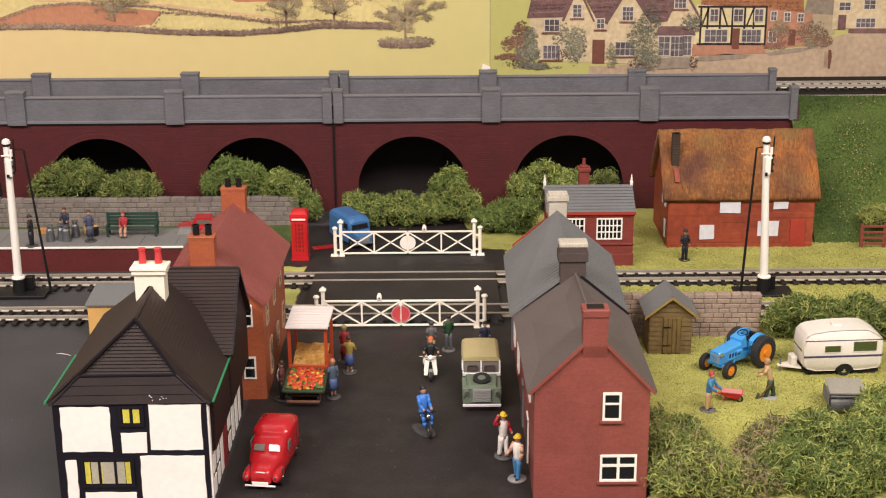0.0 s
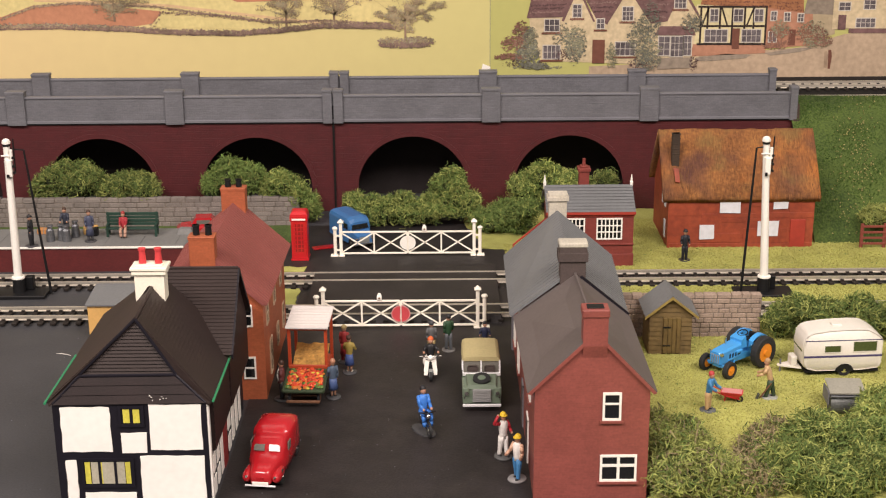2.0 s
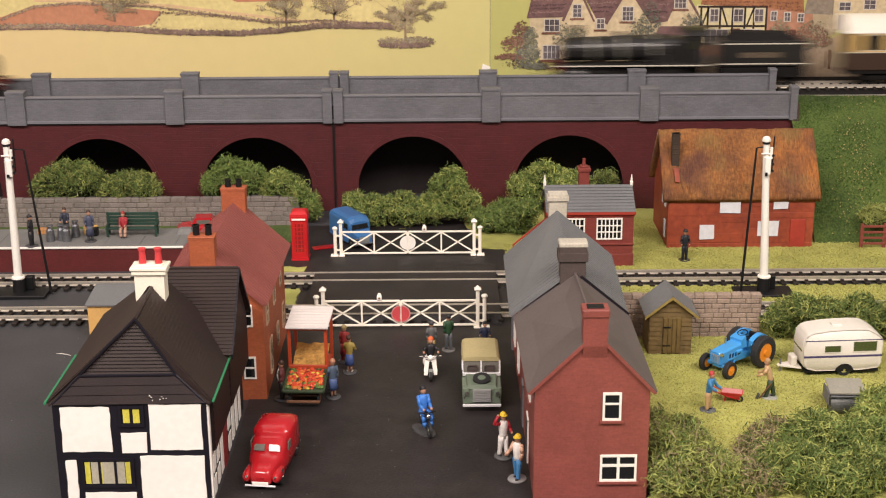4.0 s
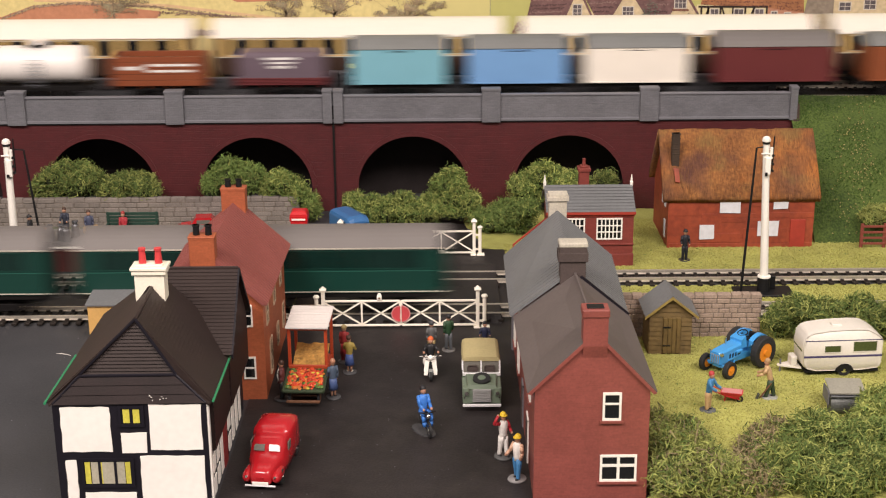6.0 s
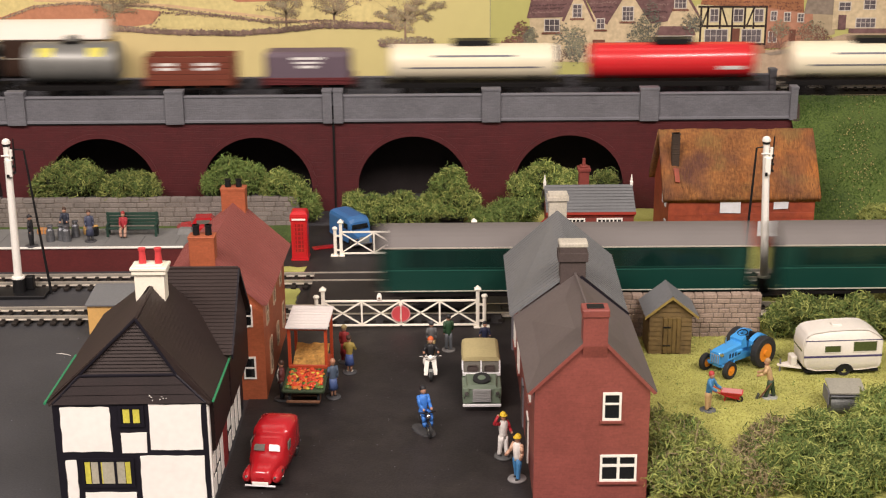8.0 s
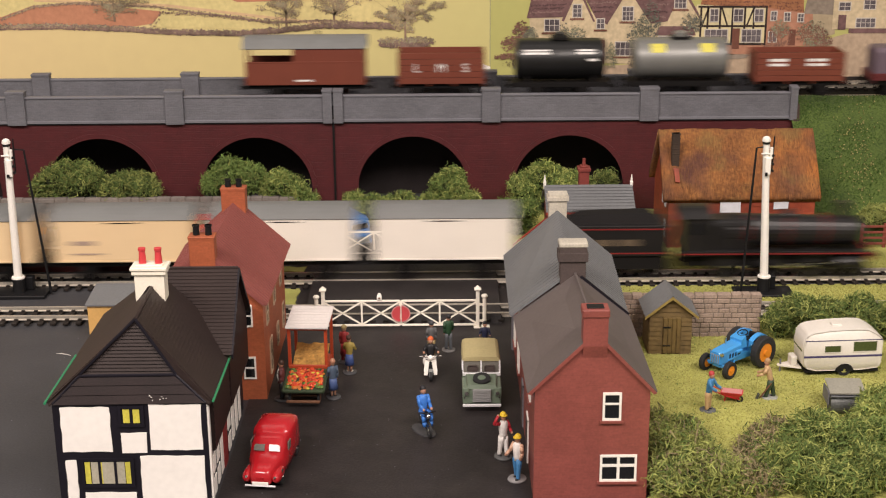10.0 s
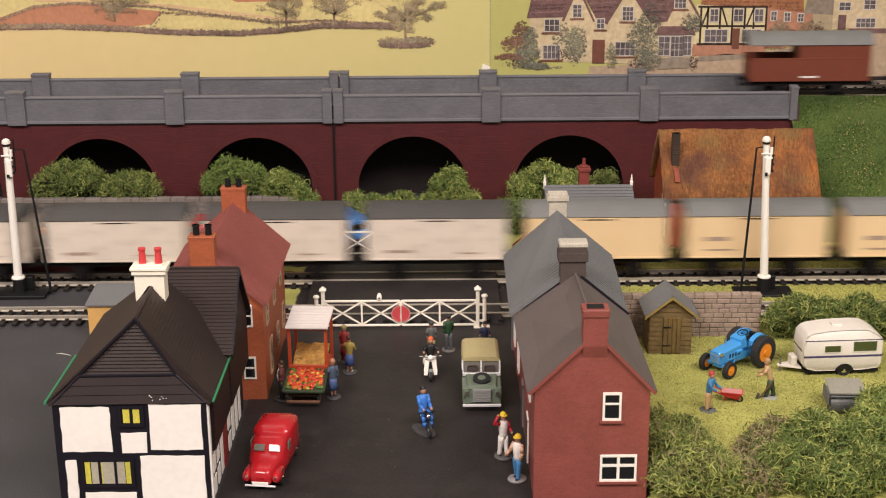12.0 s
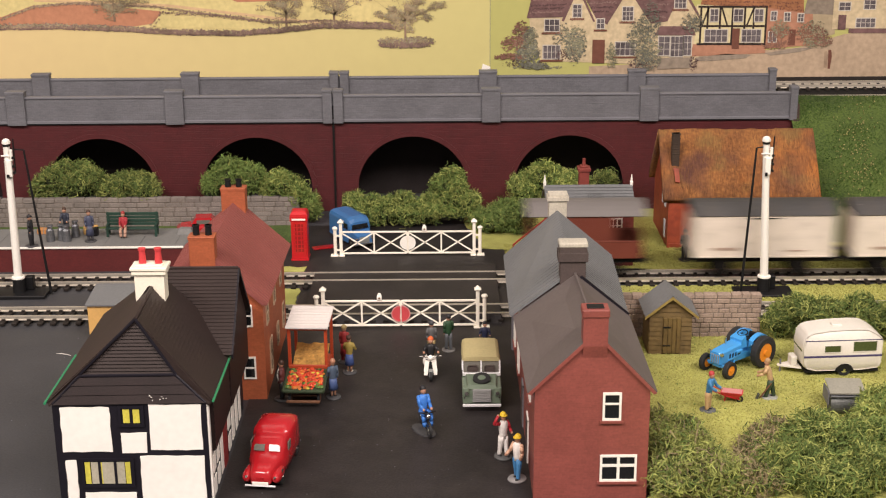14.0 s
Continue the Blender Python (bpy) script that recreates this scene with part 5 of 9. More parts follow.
def small_van(name, x, y, rz, colour, label, plate=True):
    """A small rounded forties van, nose towards -y."""
    th = thing(name, x, y, 0.5, rz, label, "van")
    bm = bm_new()
    # sections along y: half width, sill, waist, top
    secs = [(-1.0, 5.0, 3.4, 7.2, 9.0), (1.0, 5.8, 3.2, 8.4, 11.4), (7, 7.2, 3.0, 9.6, 12.8), (14.5, 9.6, 3.0, 10.8, 13.8), (20.0, 10.4, 3.0, 11.6, 20.2), (23, 10.4, 3.0, 12, 21.6), (27, 10.5, 3.0, 12, 22.0), (28, 10.6, 3.0, 12, 23.6), (46, 10.6, 3.0, 12, 23.4), (50, 10.0, 3.4, 12, 22.0)]
    rings = []
    for yy, hw, z0, zw, zt in secs:
        d = zt - zw
        if yy >= 27.5:
            half = [(hw * 0.96, z0), (hw, zw * 0.6), (hw, zw), (hw * 0.98, zw + d * 0.70), (hw * 0.90, zw + d * 0.93), (hw * 0.5, zt)]
        elif yy > 15:
            half = [(hw * 0.96, z0), (hw, zw * 0.6), (hw, zw), (hw * 0.88, zw + d * 0.62), (hw * 0.76, zw + d * 0.92), (hw * 0.4, zt)]
        else:
            half = [(hw * 0.96, z0), (hw, zw * 0.6), (hw, zw), (hw * 0.82, zw + d * 0.62), (hw * 0.6, zw + d * 0.9), (hw * 0.25, zt)]
        rings.append([(px, yy, pz) for px, pz in half] + [(-px, yy, pz) for px, pz in half[::-1]])
    loft(bm, rings)
    bmesh.ops.bevel(bm, geom=[e for e in bm.edges if e.calc_face_angle(0) > 0.6], offset=0.35, segments=2, affect="EDGES")
    part("body", bm, colour, th, smooth=True)
    for s in (-1, 1):
        bm = bm_new()
        ring = []
        for yy, r in ((-0.6, 1.4), (0.8, 2.6), (4, 3.2), (10, 3.2), (14, 2.2), (17, 1.0)):
            ring.append([(s * 7.9 + r * 0.85 * math.cos(2 * math.pi * i / 12), yy, 6.2 + r * math.sin(2 * math.pi * i / 12)) for i in range(12)])
        loft(bm, ring)
        fd = part("front_wing", bm, colour, th, smooth=True)
        bm = bm_new()
        ball(bm, (s * 7.6, -0.6, 7.6), 0.8, 12)
        part("headlight", bm, M_CHROME, fd)
        # split windscreen
        bm = bm_new()
        a, b = (0.5, 7.6)
        poly(bm, [(s * (a + 0.8), 15.9, 14.9), (s * (b - 0.6), 16.3, 14.7), (s * (b - 0.7), 17.8, 17.2), (s * (b - 1.6), 18.2, 17.7), (s * (a + 0.8), 18.0, 17.9)], (0, -1.3, 0.75))
        # One pane is near-white: the reflection on the glass is painted in.
        part("windscreen", bm, M_WINDGLARE if s > 0 else M_WIND, th)
        bm = bm_new()
        box(bm, s * 10.2 - 0.3, s * 10.2 + 0.3, 21.5, 27.0, 13.2, 18.0, 0.2)
        part("door_window", bm, M_WIND, th)
        for yy in (7.5, 42):
            wheel_part(th, s * 8.8, yy, 4.3, 3.0, 0.5)
    bm = bm_new()
    box(bm, -8.2, 8.2, -2.2, -1.2, 2.6, 3.5, 0.3, seg=2)
    part("bumper", bm, M_SILVER, th, "pale front bumper")
    bm = bm_new()
    for k in range(6):
        box(bm, -2.2, 2.2, -1.3, -0.6, 4.4 + k * 0.6, 4.75 + k * 0.6)
    part("grille", bm, colour, th)
    if plate:
        bm = bm_new()
        box(bm, -4.3, 4.3, -2.0, -1.5, 3.7, 5.3, 0.1)
        part("number_plate", bm, M_WHITE, th, "blank white plate")
    return th


# Pale colour that paints a bright reflection on one windscreen pane.
M_WINDGLARE = mat("windscreen_glare", (0.80, 0.78, 0.80), 0.12, 0.0, var=0.1, bump=0)
small_van("post_van", -91.6, -242, -7, M_VRED, "glossy red delivery van parked in the road").scale = (0.95, 0.93, 0.93)


def box_lorry(x, y, rz):
    """A boxy delivery van with a short bonnet, nose towards -y."""
    th = thing("delivery_van", x, y, 0.5, rz, "blue boxy delivery van behind the crossing", "van")
    bm = bm_new()
    rings = []
    for yy, hw, zt in ((6.0, 9.2, 22.0), (8.0, 9.8, 24.6), (12, 10.2, 26.0), (42, 10.2, 26.0), (45, 9.6, 24.6)):
        rings.append([(-hw, yy, 3), (-hw, yy, zt - 4), (-hw * 0.9, yy, zt - 1.4), (-hw * 0.5, yy, zt), (hw * 0.5, yy, zt), (hw * 0.9, yy, zt - 1.4), (hw, yy, zt - 4), (hw, yy, 3)])
    loft(bm, rings)
    part("body", bm, M_VBLUE, th)
    bm = bm_new()
    loft(bm, [[(-7.4, -2, 4), (7.4, -2, 4), (6.4, -2, 11), (-6.4, -2, 11)], [(-9.2, 7, 4), (9.2, 7, 4), (8.8, 7, 14.5), (-8.8, 7, 14.5)]])
    part("bonnet", bm, M_VBLUE, th)
    bm = bm_new()
    poly(bm, [(-7.6, 5.7, 15.6), (7.6, 5.7, 15.6), (7.0, 6.6, 20.4), (-7.0, 6.6, 20.4)], (0, -0.5, 0))
    part("windscreen", bm, M_GLASS, th)
    bm = bm_new()
    box(bm, -4.6, 4.6, -2.6, -1.8, 4.6, 10.2, 0.3)
    part("grille", bm, M_LRGR, th)
    for s in (-1, 1):
        bm = bm_new()
        box(bm, s * 10.2 - 0.2, s * 10.2 + 0.2, 9, 16, 15.4, 20.4)
        part("door_window", bm, M_GLASS, th)
        bm = bm_new()
        ball(bm, (s * 6.6, -1.8, 8.6), 1.3, 10)
        part("headlight", bm, M_CHROME, th)
        for yy in (3.5, 35):
            wheel_part(th, s * 8.6, yy, 4.4, 3.0, 0.5)
    bm = bm_new()
    box(bm, -9, 9, -3.4, -2.4, 3.0, 4.4, 0.3)
    part("bumper", bm, M_CHROME, th)
    return th


box_lorry(-61, 148, 30).scale = (0.92, 0.92, 0.86)



def red_car(x, y, z, rz):
    th = thing("sports_car", x, y, z, rz, "small red car parked beyond the platform wall", "car")
    bm = bm_new()
    rings = []
    for xx, w, z0, z1 in ((-26, 8, 3, 7), (-22, 10, 2.4, 9.5), (-8, 10.4, 2.4, 10.6), (8, 10.4, 2.4, 10.6), (22, 10, 2.4, 9.0), (26, 8, 3, 6.6)):
        rings.append([(xx, -w, z0), (xx, -w, z1 * 0.8), (xx, -w * 0.8, z1), (xx, w * 0.8, z1), (xx, w, z1 * 0.8), (xx, w, z0)])
    loft(bm, rings)
    part("body", bm, M_VRED, th)
    bm = bm_new()
    loft(bm, [[(-13, -8.6, 10.4), (12, -8.6, 10.4), (12, 8.6, 10.4), (-13, 8.6, 10.4)], [(-8, -7, 17.2), (6, -7, 17.2), (6, 7, 17.2), (-8, 7, 17.2)]])
    part("cabin", bm, M_VRED, th)
    for s in (-1, 1):
        bm = bm_new()
        box(bm, -7, 5, s * 8.0 - 0.3, s * 8.0 + 0.3, 11.4, 15.4)
        part("side_window", bm, M_WIND, th)
        for xx in (-15, 15):
            wheel_part(th, xx, s * 8.8, 4.2, 3, 0.5, axis="y")
    th.scale = (0.86, 0.86, 0.86)


red_car(-188, 184, 0.9, 6)
th = thing("fallen_board", -91, 146, 0.6, 20, "thin red board lying on the road", "board")
bm = bm_new()
box(bm, -9, 9, -3, 3, 0, 1.4, 0.3)
part("plank", bm, M_RED, th)
bm = bm_new()
box(bm, -8.6, 8.6, -2.8, -2.2, 1.4, 1.8)
part("batten", bm, M_RED, th)

M_TBLUE = mat("tractor_blue", (0.06, 0.33, 0.74), 0.35, var=0.06, coat=0.2)
M_TORNG = mat("wheel_orange", (0.75, 0.26, 0.02), 0.45, var=0.06)


def tractor():
    """A farm tractor, nose towards -y in its own space."""
    th = thing("tractor", 172.7, -94.6, 0.9, -51, "blue farm tractor with orange wheel centres", "tractor")
    bm = bm_new()
    loft(bm, [[(-4.4, -18.6, 9.0), (4.4, -18.6, 9.0), (4.4, -18.6, 15.8), (3.0, -18.6, 17.4), (-3.0, -18.6, 17.4), (-4.4, -18.6, 15.8)],
              [(-4.6, -17.2, 9.0), (4.6, -17.2, 9.0), (4.6, -17.2, 16.4), (3.4, -17.2, 18.0), (-3.4, -17.2, 18.0), (-4.6, -17.2, 16.4)],
              [(-5, 4, 10.5), (5, 4, 10.5), (5, 4, 18.8), (3.8, 4, 20.4), (-3.8, 4, 20.4), (-5, 4, 18.8)]])
    part("bonnet", bm, M_TBLUE, th)
    bm = bm_new()
    box(bm, -3.6, 3.6, -19.2, -18.5, 9.6, 16.0, 0.3)
    gr = part("grille", bm, M_LRGR, th, "grey radiator grille")
    for k in range(4):
        bm = bm_new()
        box(bm, -3.2 + k * 1.9, -2.5 + k * 1.9, -19.6, -19.1, 10, 15.6)
        part("grille_bar", bm, M_TBLUE, gr)
    bm = bm_new()
    box(bm, -3.2, 3.2, -17, 22, 6.0, 11, 0.6)
    box(bm, -4.2, 4.2, -4, 2, 8.0, 12.6, 0.5)
    for s in (-1, 1):
        cyl(bm, (s * 4.6, -10, 10.5), (s * 4.6, 2, 11.5), 0.8, 0.8, 8)
        cyl(bm, (s * 4.8, -2, 14.5), (s * 4.8, 3.6, 14.5), 1.3, 1.3, 10)
    box(bm, -4.5, 4.5, 14, 26, 8, 16, 1.0)
    part("chassis", bm, M_TBLUE, th)
    bm = bm_new()
    loft(bm, [[(-5.2, 3, 16), (5.2, 3, 16), (5.2, 3, 22), (-5.2, 3, 22)], [(-5.2, 9, 16), (5.2, 9, 16), (4.6, 8, 24), (-4.6, 8, 24)]])
    part("dash_cowl", bm, M_TBLUE, th)
    for s in (-1, 1):
        bm = bm_new()
        ring = []
        for k in range(11):
            a = radians(35 + 100 * k / 10)
            cy, cz = 19 + 11.6 * math.cos(a), 10.6 + 11.6 * math.sin(a)
            ring.append([(s * 5.0, cy, cz - 4.0), (s * 8.4, cy, cz), (s * 8.6, cy, cz + 1.0), (s * 5.0, cy, cz + 1.4)])
        loft(bm, ring)
        part("mudguard", bm, M_TBLUE, th)
        wheel_part(th, s * 11.6, 19, 11.4, 5.4, 0.60, M_TORNG)
        wheel_part(th, s * 10.4, -15.0, 6.2, 3.6, 0.58, M_TORNG)
    for s in (-1, 1):
        # Flat black panel paints the shade of the recess below the bonnet.
        bm = bm_new()
        box(bm, s * 4.95 - 0.15, s * 4.95 + 0.15, -9, 2.5, 11.6, 14.6, 0.1)
        eng = part("engine_bay", bm, M_BLACK, th, "black panel standing for the shaded engine recess")
        for y in (-7.5, -4.5, -1.5):
            bm = bm_new()
            cyl(bm, (s * 5.1, y, 11.4), (s * 5.1, y + 0.6, 15.0), 0.5, 0.5, 8)
            part("engine_pipe", bm, M_TBLUE, eng)
        bm = bm_new()
        cyl(bm, (s * 5.6, -17.4, 16.6), (s * 5.6, -18.6, 16.6), 1.3, 1.3, 12)
        part("headlamp", bm, M_CHROME, th)
        bm = bm_new()
        rod(bm, [(s * 9.6, -15.0, 6.4), (s * 4.0, -2.0, 8.0)], 0.6)
        part("radius_rod", bm, M_TBLUE, th)
    bm = bm_new()
    box(bm, -4, 4, 17, 22, 16, 18, 0.8)
    box(bm, -4, 4, 21.5, 23.5, 17, 22, 0.8)
    part("seat", bm, M_BLACK, th)
    bm = bm_new()
    rod(bm, [(0, 6, 22.6), (0, 10, 24.4)], 0.5)
    ring = []
    for k in range(19):
        a = 2 * math.pi * k / 18
        ring.append((3.6 * math.cos(a), 10 + 3.2 * math.sin(a), 24.4 + 1.2 * math.sin(a)))
    rod(bm, ring, 0.45)
    part("steering_wheel", bm, M_BLACK, th)
    bm = bm_new()
    cyl(bm, (-2.5, -5, 19), (-2.5, -5, 24), 0.7, 0.7, 10)
    part("exhaust", bm, M_CHROME, th)
    bm = bm_new()
    box(bm, -9.2, 9.2, -15.8, -14.2, 6.0, 8.2, 0.3)
    part("front_axle", bm, M_TBLUE, th)
    th.scale = (0.86, 0.86, 0.86)
    return th


tractor()

M_CVW = mat("caravan_white", (0.74, 0.70, 0.63), 0.4, var=0.05)
M_CVB = mat("stripe_navy", (0.055, 0.045, 0.13), 0.5, var=0.06)
M_CVG = mat("caravan_glass", (0.07, 0.09, 0.03), 0.12, var=0.2)


def caravan():
    """A touring caravan; x along its length, door side towards -y."""
    th = thing("caravan", 234.8, -97, 0.9, 3.5, "cream-white touring caravan with navy stripes", "caravan")
    bm = bm_new()
    side = [(-24.5, 5.5), (-26.0, 9), (-27.0, 20), (-25.6, 28.5), (-21.5, 31.4), (-10, 33.0), (6, 33.6), (16, 33.2), (22.0, 29.8), (26.5, 26), (26.5, 9), (25.0, 5.0), (12, 3.6), (-18, 3.6)]
    rings = []
    for yy, k in ((-10.6, 0.965), (-10.0, 0.99), (-8.4, 1.0), (8.4, 1.0), (10, 0.99), (10.6, 0.965)):
        rings.append([(x * k, yy, 20 + (z - 20) * k) for x, z in side])
    loft(bm, rings)
    bmesh.ops.bevel(bm, geom=[e for e in bm.edges if e.calc_face_angle(0) > 0.25], offset=0.9, segments=2, affect="EDGES")
    part("body", bm, M_CVW, th, smooth=True)
    for z0, z1, a, b in ((13.6, 15.0, -26.0, 26.0), (25.4, 26.0, -25.4, 25.6)):
        for s in (-1, 1):
            bm = bm_new()
            box(bm, a, b, s * 10.55 - 0.2, s * 10.55 + 0.2, z0, z1)
            part("stripe", bm, M_CVB, th, "navy blue side stripe")
    for s in (-1, 1):
        for a, b, c, d in ((-12.5, -2.0, 17.4, 22.0), (6.5, 22.0, 17.6, 24.6)):
            bm = bm_new()
            box(bm, a, b, s * 10.6 - 0.25, s * 10.6 + 0.25, c, d, 0.2)
            w = part("window", bm, M_CVG, th)
            bm = bm_new()
            for e, f, g, i in ((a - 0.4, b + 0.4, c - 0.4, c), (a - 0.4, b + 0.4, d, d + 0.4), (a - 0.4, a, c, d), (b, b + 0.4, c, d)):
                box(bm, e, f, s * 10.7 - 0.3, s * 10.7 + 0.3, g, i)
            part("window_frame", bm, M_CVW, w)
    bm = bm_new()
    poly(bm, [(-26.7, -8.2, 17.5), (-26.7, 8.2, 17.5), (-25.0, 7.8, 27.5), (-25.0, -7.8, 27.5)], (-0.35, 0, 0))
    part("front_window", bm, M_CVG, th)
    bm = bm_new()
    box(bm, -6, 0.5, -3, 3, 33.0, 34.2, 0.3)
    part("roof_vent", bm, M_CVW, th)
    for s in (-1, 1):
        wheel_part(th, 1.5, s * 9.4, 4.4, 2.8, 0.5, axis="y")
        bm = bm_new()
        pts = [(1.5 + 6.2 * math.cos(math.pi * k / 8), s * 10.7 - 0.15, 3.6 + 5.4 * math.sin(math.pi * k / 8)) for k in range(9)]
        poly(bm, pts, (0, s * 0.25, 0))
        part("wheel_arch", bm, M_BLACK, th)
    bm = bm_new()
    poly(bm, [(-26, -7, 4.4), (-26, 7, 4.4), (-40, 0.9, 4.4), (-40, -0.9, 4.4)], (0, 0, 1.0))
    part("draw_bar", bm, M_CVW, th)
    bm = bm_new()
    box(bm, -32, -28, -4, 4, 5.2, 12, 0.5)
    part("gas_locker", bm, M_CVW, th)
    bm = bm_new()
    rod(bm, [(-38, 0, 0), (-38, 0, 9)], 0.6)
    part("jockey_wheel", bm, M_GREY, th)
    bm = bm_new()
    box(bm, -24, 25, -9.4, 9.4, 2.4, 3.8)
    part("chassis", bm, M_BLACK, th)
    th.scale = (0.90, 0.92, 0.88)
    return th


caravan()


def roller():
    th = thing("garden_roller", 223.5, -158, 0.9, -3, "grey field roller with a flat cover", "roller")
    bm = bm_new()
    cyl(bm, (-11, 0, 6.5), (11, 0, 6.5), 6.5, 6.5, 24)
    part("drum", bm, M_ROLL, th, "dark weathered roller drum")
    bm = bm_new()
    poly(bm, [(-11.5, -3, 14.2), (11.5, -3, 14.2), (11.5, 15, 17), (-11.5, 15, 17)], (0, 0, 0.9))
    part("cover", bm, M_ROLLC, th, "pale grey metal cover")
    for s in (-1, 1):
        bm = bm_new()
        box(bm, s * 11.8 - 0.5, s * 11.8 + 0.5, -2, 14, 6, 15, 0.3)
        part("side_frame", bm, M_GREY, th)
    bm = bm_new()
    rod(bm, [(-11.5, -4.5, 13.2), (11.5, -4.5, 13.2)], 0.8)
    part("front_bar", bm, M_CHURN, th)
    th.scale = (0.86, 0.86, 0.86)


M_ROLL = mat("roller_drum", (0.09, 0.095, 0.09), 0.5, 0.3, var=0.3, coarse=120)
M_ROLLC = mat("roller_cover", (0.30, 0.29, 0.24), 0.5, var=0.15)
roller()


def barrow():
    th = thing("wheelbarrow", 163.0, -141.5, 0.9, -16, "red wheelbarrow on the grass", "wheelbarrow")
    bm = bm_new()
    loft(bm, [[(-4.5, -3, 4.2), (5, -3, 4.2), (5, 3, 4.2), (-4.5, 3, 4.2)], [(-8, -5, 8.6), (8.8, -5, 8.6), (8.8, 5, 8.6), (-8, 5, 8.6)]])
    part("tray", bm, M_BARR, th)
    bm = bm_new()
    loft(bm, [[(-7.2, -4.3, 8.7), (8, -4.3, 8.7), (8, 4.3, 8.7), (-7.2, 4.3, 8.7)], [(-6.8, -4, 8.9), (7.6, -4, 8.9), (7.6, 4, 8.9), (-6.8, 4, 8.9)]])
    part("tray_inside", bm, M_PINK, th)
    wheel_part(th, 6.4, 0, 2.8, 1.4, 0.5, axis="y")
    for s in (-1, 1):
        bm = bm_new()
        rod(bm, [(6.4, s * 1.2, 2.8), (0, s * 3.4, 4.6), (-14, s * 4.2, 9.0)], 0.55)
        part("handle", bm, M_BARR, th)
        bm = bm_new()
        rod(bm, [(-4, s * 3.2, 5), (-5, s * 3.4, 0)], 0.5)
        part("leg", bm, M_BARR, th)
    th.scale = (0.74, 0.74, 0.74)


M_BARR = mat("barrow_red", (0.50, 0.02, 0.025), 0.4, var=0.08)
barrow()


def market_cart():
    """A produce cart: sloped tray, straw-coloured rear and a white canopy on red posts."""
    th = thing("market_cart", -79.5, -143, 0.5, -3, "red market cart heaped with fruit and vegetables", "cart")
    bm = bm_new()
    box(bm, -10.5, 10.5, 2, 46, 7.0, 9.4, 0.3)
    part("deck", bm, M_CARTW, th)
    bm = bm_new()
    poly(bm, [(-11.5, -1.5, 8.4), (11.5, -1.5, 8.4), (11.5, 20, 13.4), (-11.5, 20, 13.4)], (0, 0, 1.2))
    tr = part("tray", bm, M_CARTG, th, "dark green sloping display tray")
    for a, b in (((-11.5, -1.5, 9.6), (11.5, -1.5, 9.6)), ((11.5, -1.5, 9.6), (11.5, 20, 14.6)), ((-11.5, -1.5, 9.6), (-11.5, 20, 14.6))):
        bm = bm_new()
        rod(bm, [a, b], 0.8)
        part("tray_rim", bm, M_CARTG, tr)
    rnd = random.Random(21)
    for k in range(240):
        u, v = rnd.uniform(-10, 10), rnd.uniform(0.5, 19)
        z = 9.8 + v * 0.235
        if k % 17 == 0:
            m = M_VEGY
        elif (v < 7 and u > 1 and k % 3 == 0) or k % 15 == 0:
            m = M_VEGG
        else:
            m = M_FRUIT if k % 4 else M_FRUITO
        bm = bm_new()
        ball(bm, (u, v, z + rnd.uniform(0, 0.8)), rnd.uniform(0.8, 1.6), 6, sz=0.6)
        part("fruit", bm, m, tr)
    # rear bin with straw
    bm = bm_new()
    box(bm, -10.8, 10.8, 21, 46, 9.4, 13.5, 0.3)
    bin_ = part("rear_bin", bm, M_CARTR, th, "red rear bin")
    bm = bm_new()
    rows = []
    for i in range(13):
        y = 23 + i * 1.8
        rows.append([(-9.8 + j * 1.63, y, 14.0 + i * 0.55 + noise.noise(Vector((i * 0.7, j * 0.7, 2))) * 1.0) for j in range(13)])
    loft(bm, rows, closed=False, caps=False)
    part("straw_load", bm, M_STRAW, bin_, "golden straw-like load")
    for x in (-10.6, 10.6):
        for y in (21.5, 45.5):
            bm = bm_new()
            box(bm, x - 0.9, x + 0.9, y - 0.9, y + 0.9, 9, 39.8, 0.2)
            part("post", bm, M_CARTR, th, "red canopy post")
    bm = bm_new()
    box(bm, -11.2, 11.2, 20.3, 22.0, 13.2, 16.4, 0.3)
    part("front_board", bm, M_CARTR, th, "red board above the tray")
    for y in (21.5, 45.5):
        bm = bm_new()
        box(bm, -11, 11, y - 0.7, y + 0.7, 37.6, 39.6, 0.2)
        part("canopy_beam", bm, M_CARTR, th)
    bm = bm_new()
    n = 26
    rows = []
    for i in range(n + 1):
        y = 18 + 31.0 * i / n
        z = 39.8 + 2.2 * i / n + 0.28 * math.sin(i * 1.9)
        rows.append([(-12.2, y, z), (12.4, y, z), (12.4, y, z + 0.8), (-12.2, y, z + 0.8)])
    loft(bm, rows)
    part("canopy", bm, M_CANOPY, th, "off-white corrugated canopy")
    for y, r in ((5.0, 4.2), (38, 5.2)):
        for s in (-1, 1):
            wheel_part(th, s * 8.2, y, r, 1.6, 0.8, M_CARTW, tyre=M_TYRE)
    bm = bm_new()
    box(bm, -8, 8, 4.2, 5.8, 4.0, 5.2, 0.2)
    box(bm, -8, 8, 37.2, 38.8, 4.4, 6, 0.2)
    part("axle", bm, M_CARTW, th)
    bm = bm_new()
    box(bm, -9.5, 9.5, -3.0, -1.6, 3.0, 4.6, 0.3)
    part("step_board", bm, M_CARTW, th)
    return th


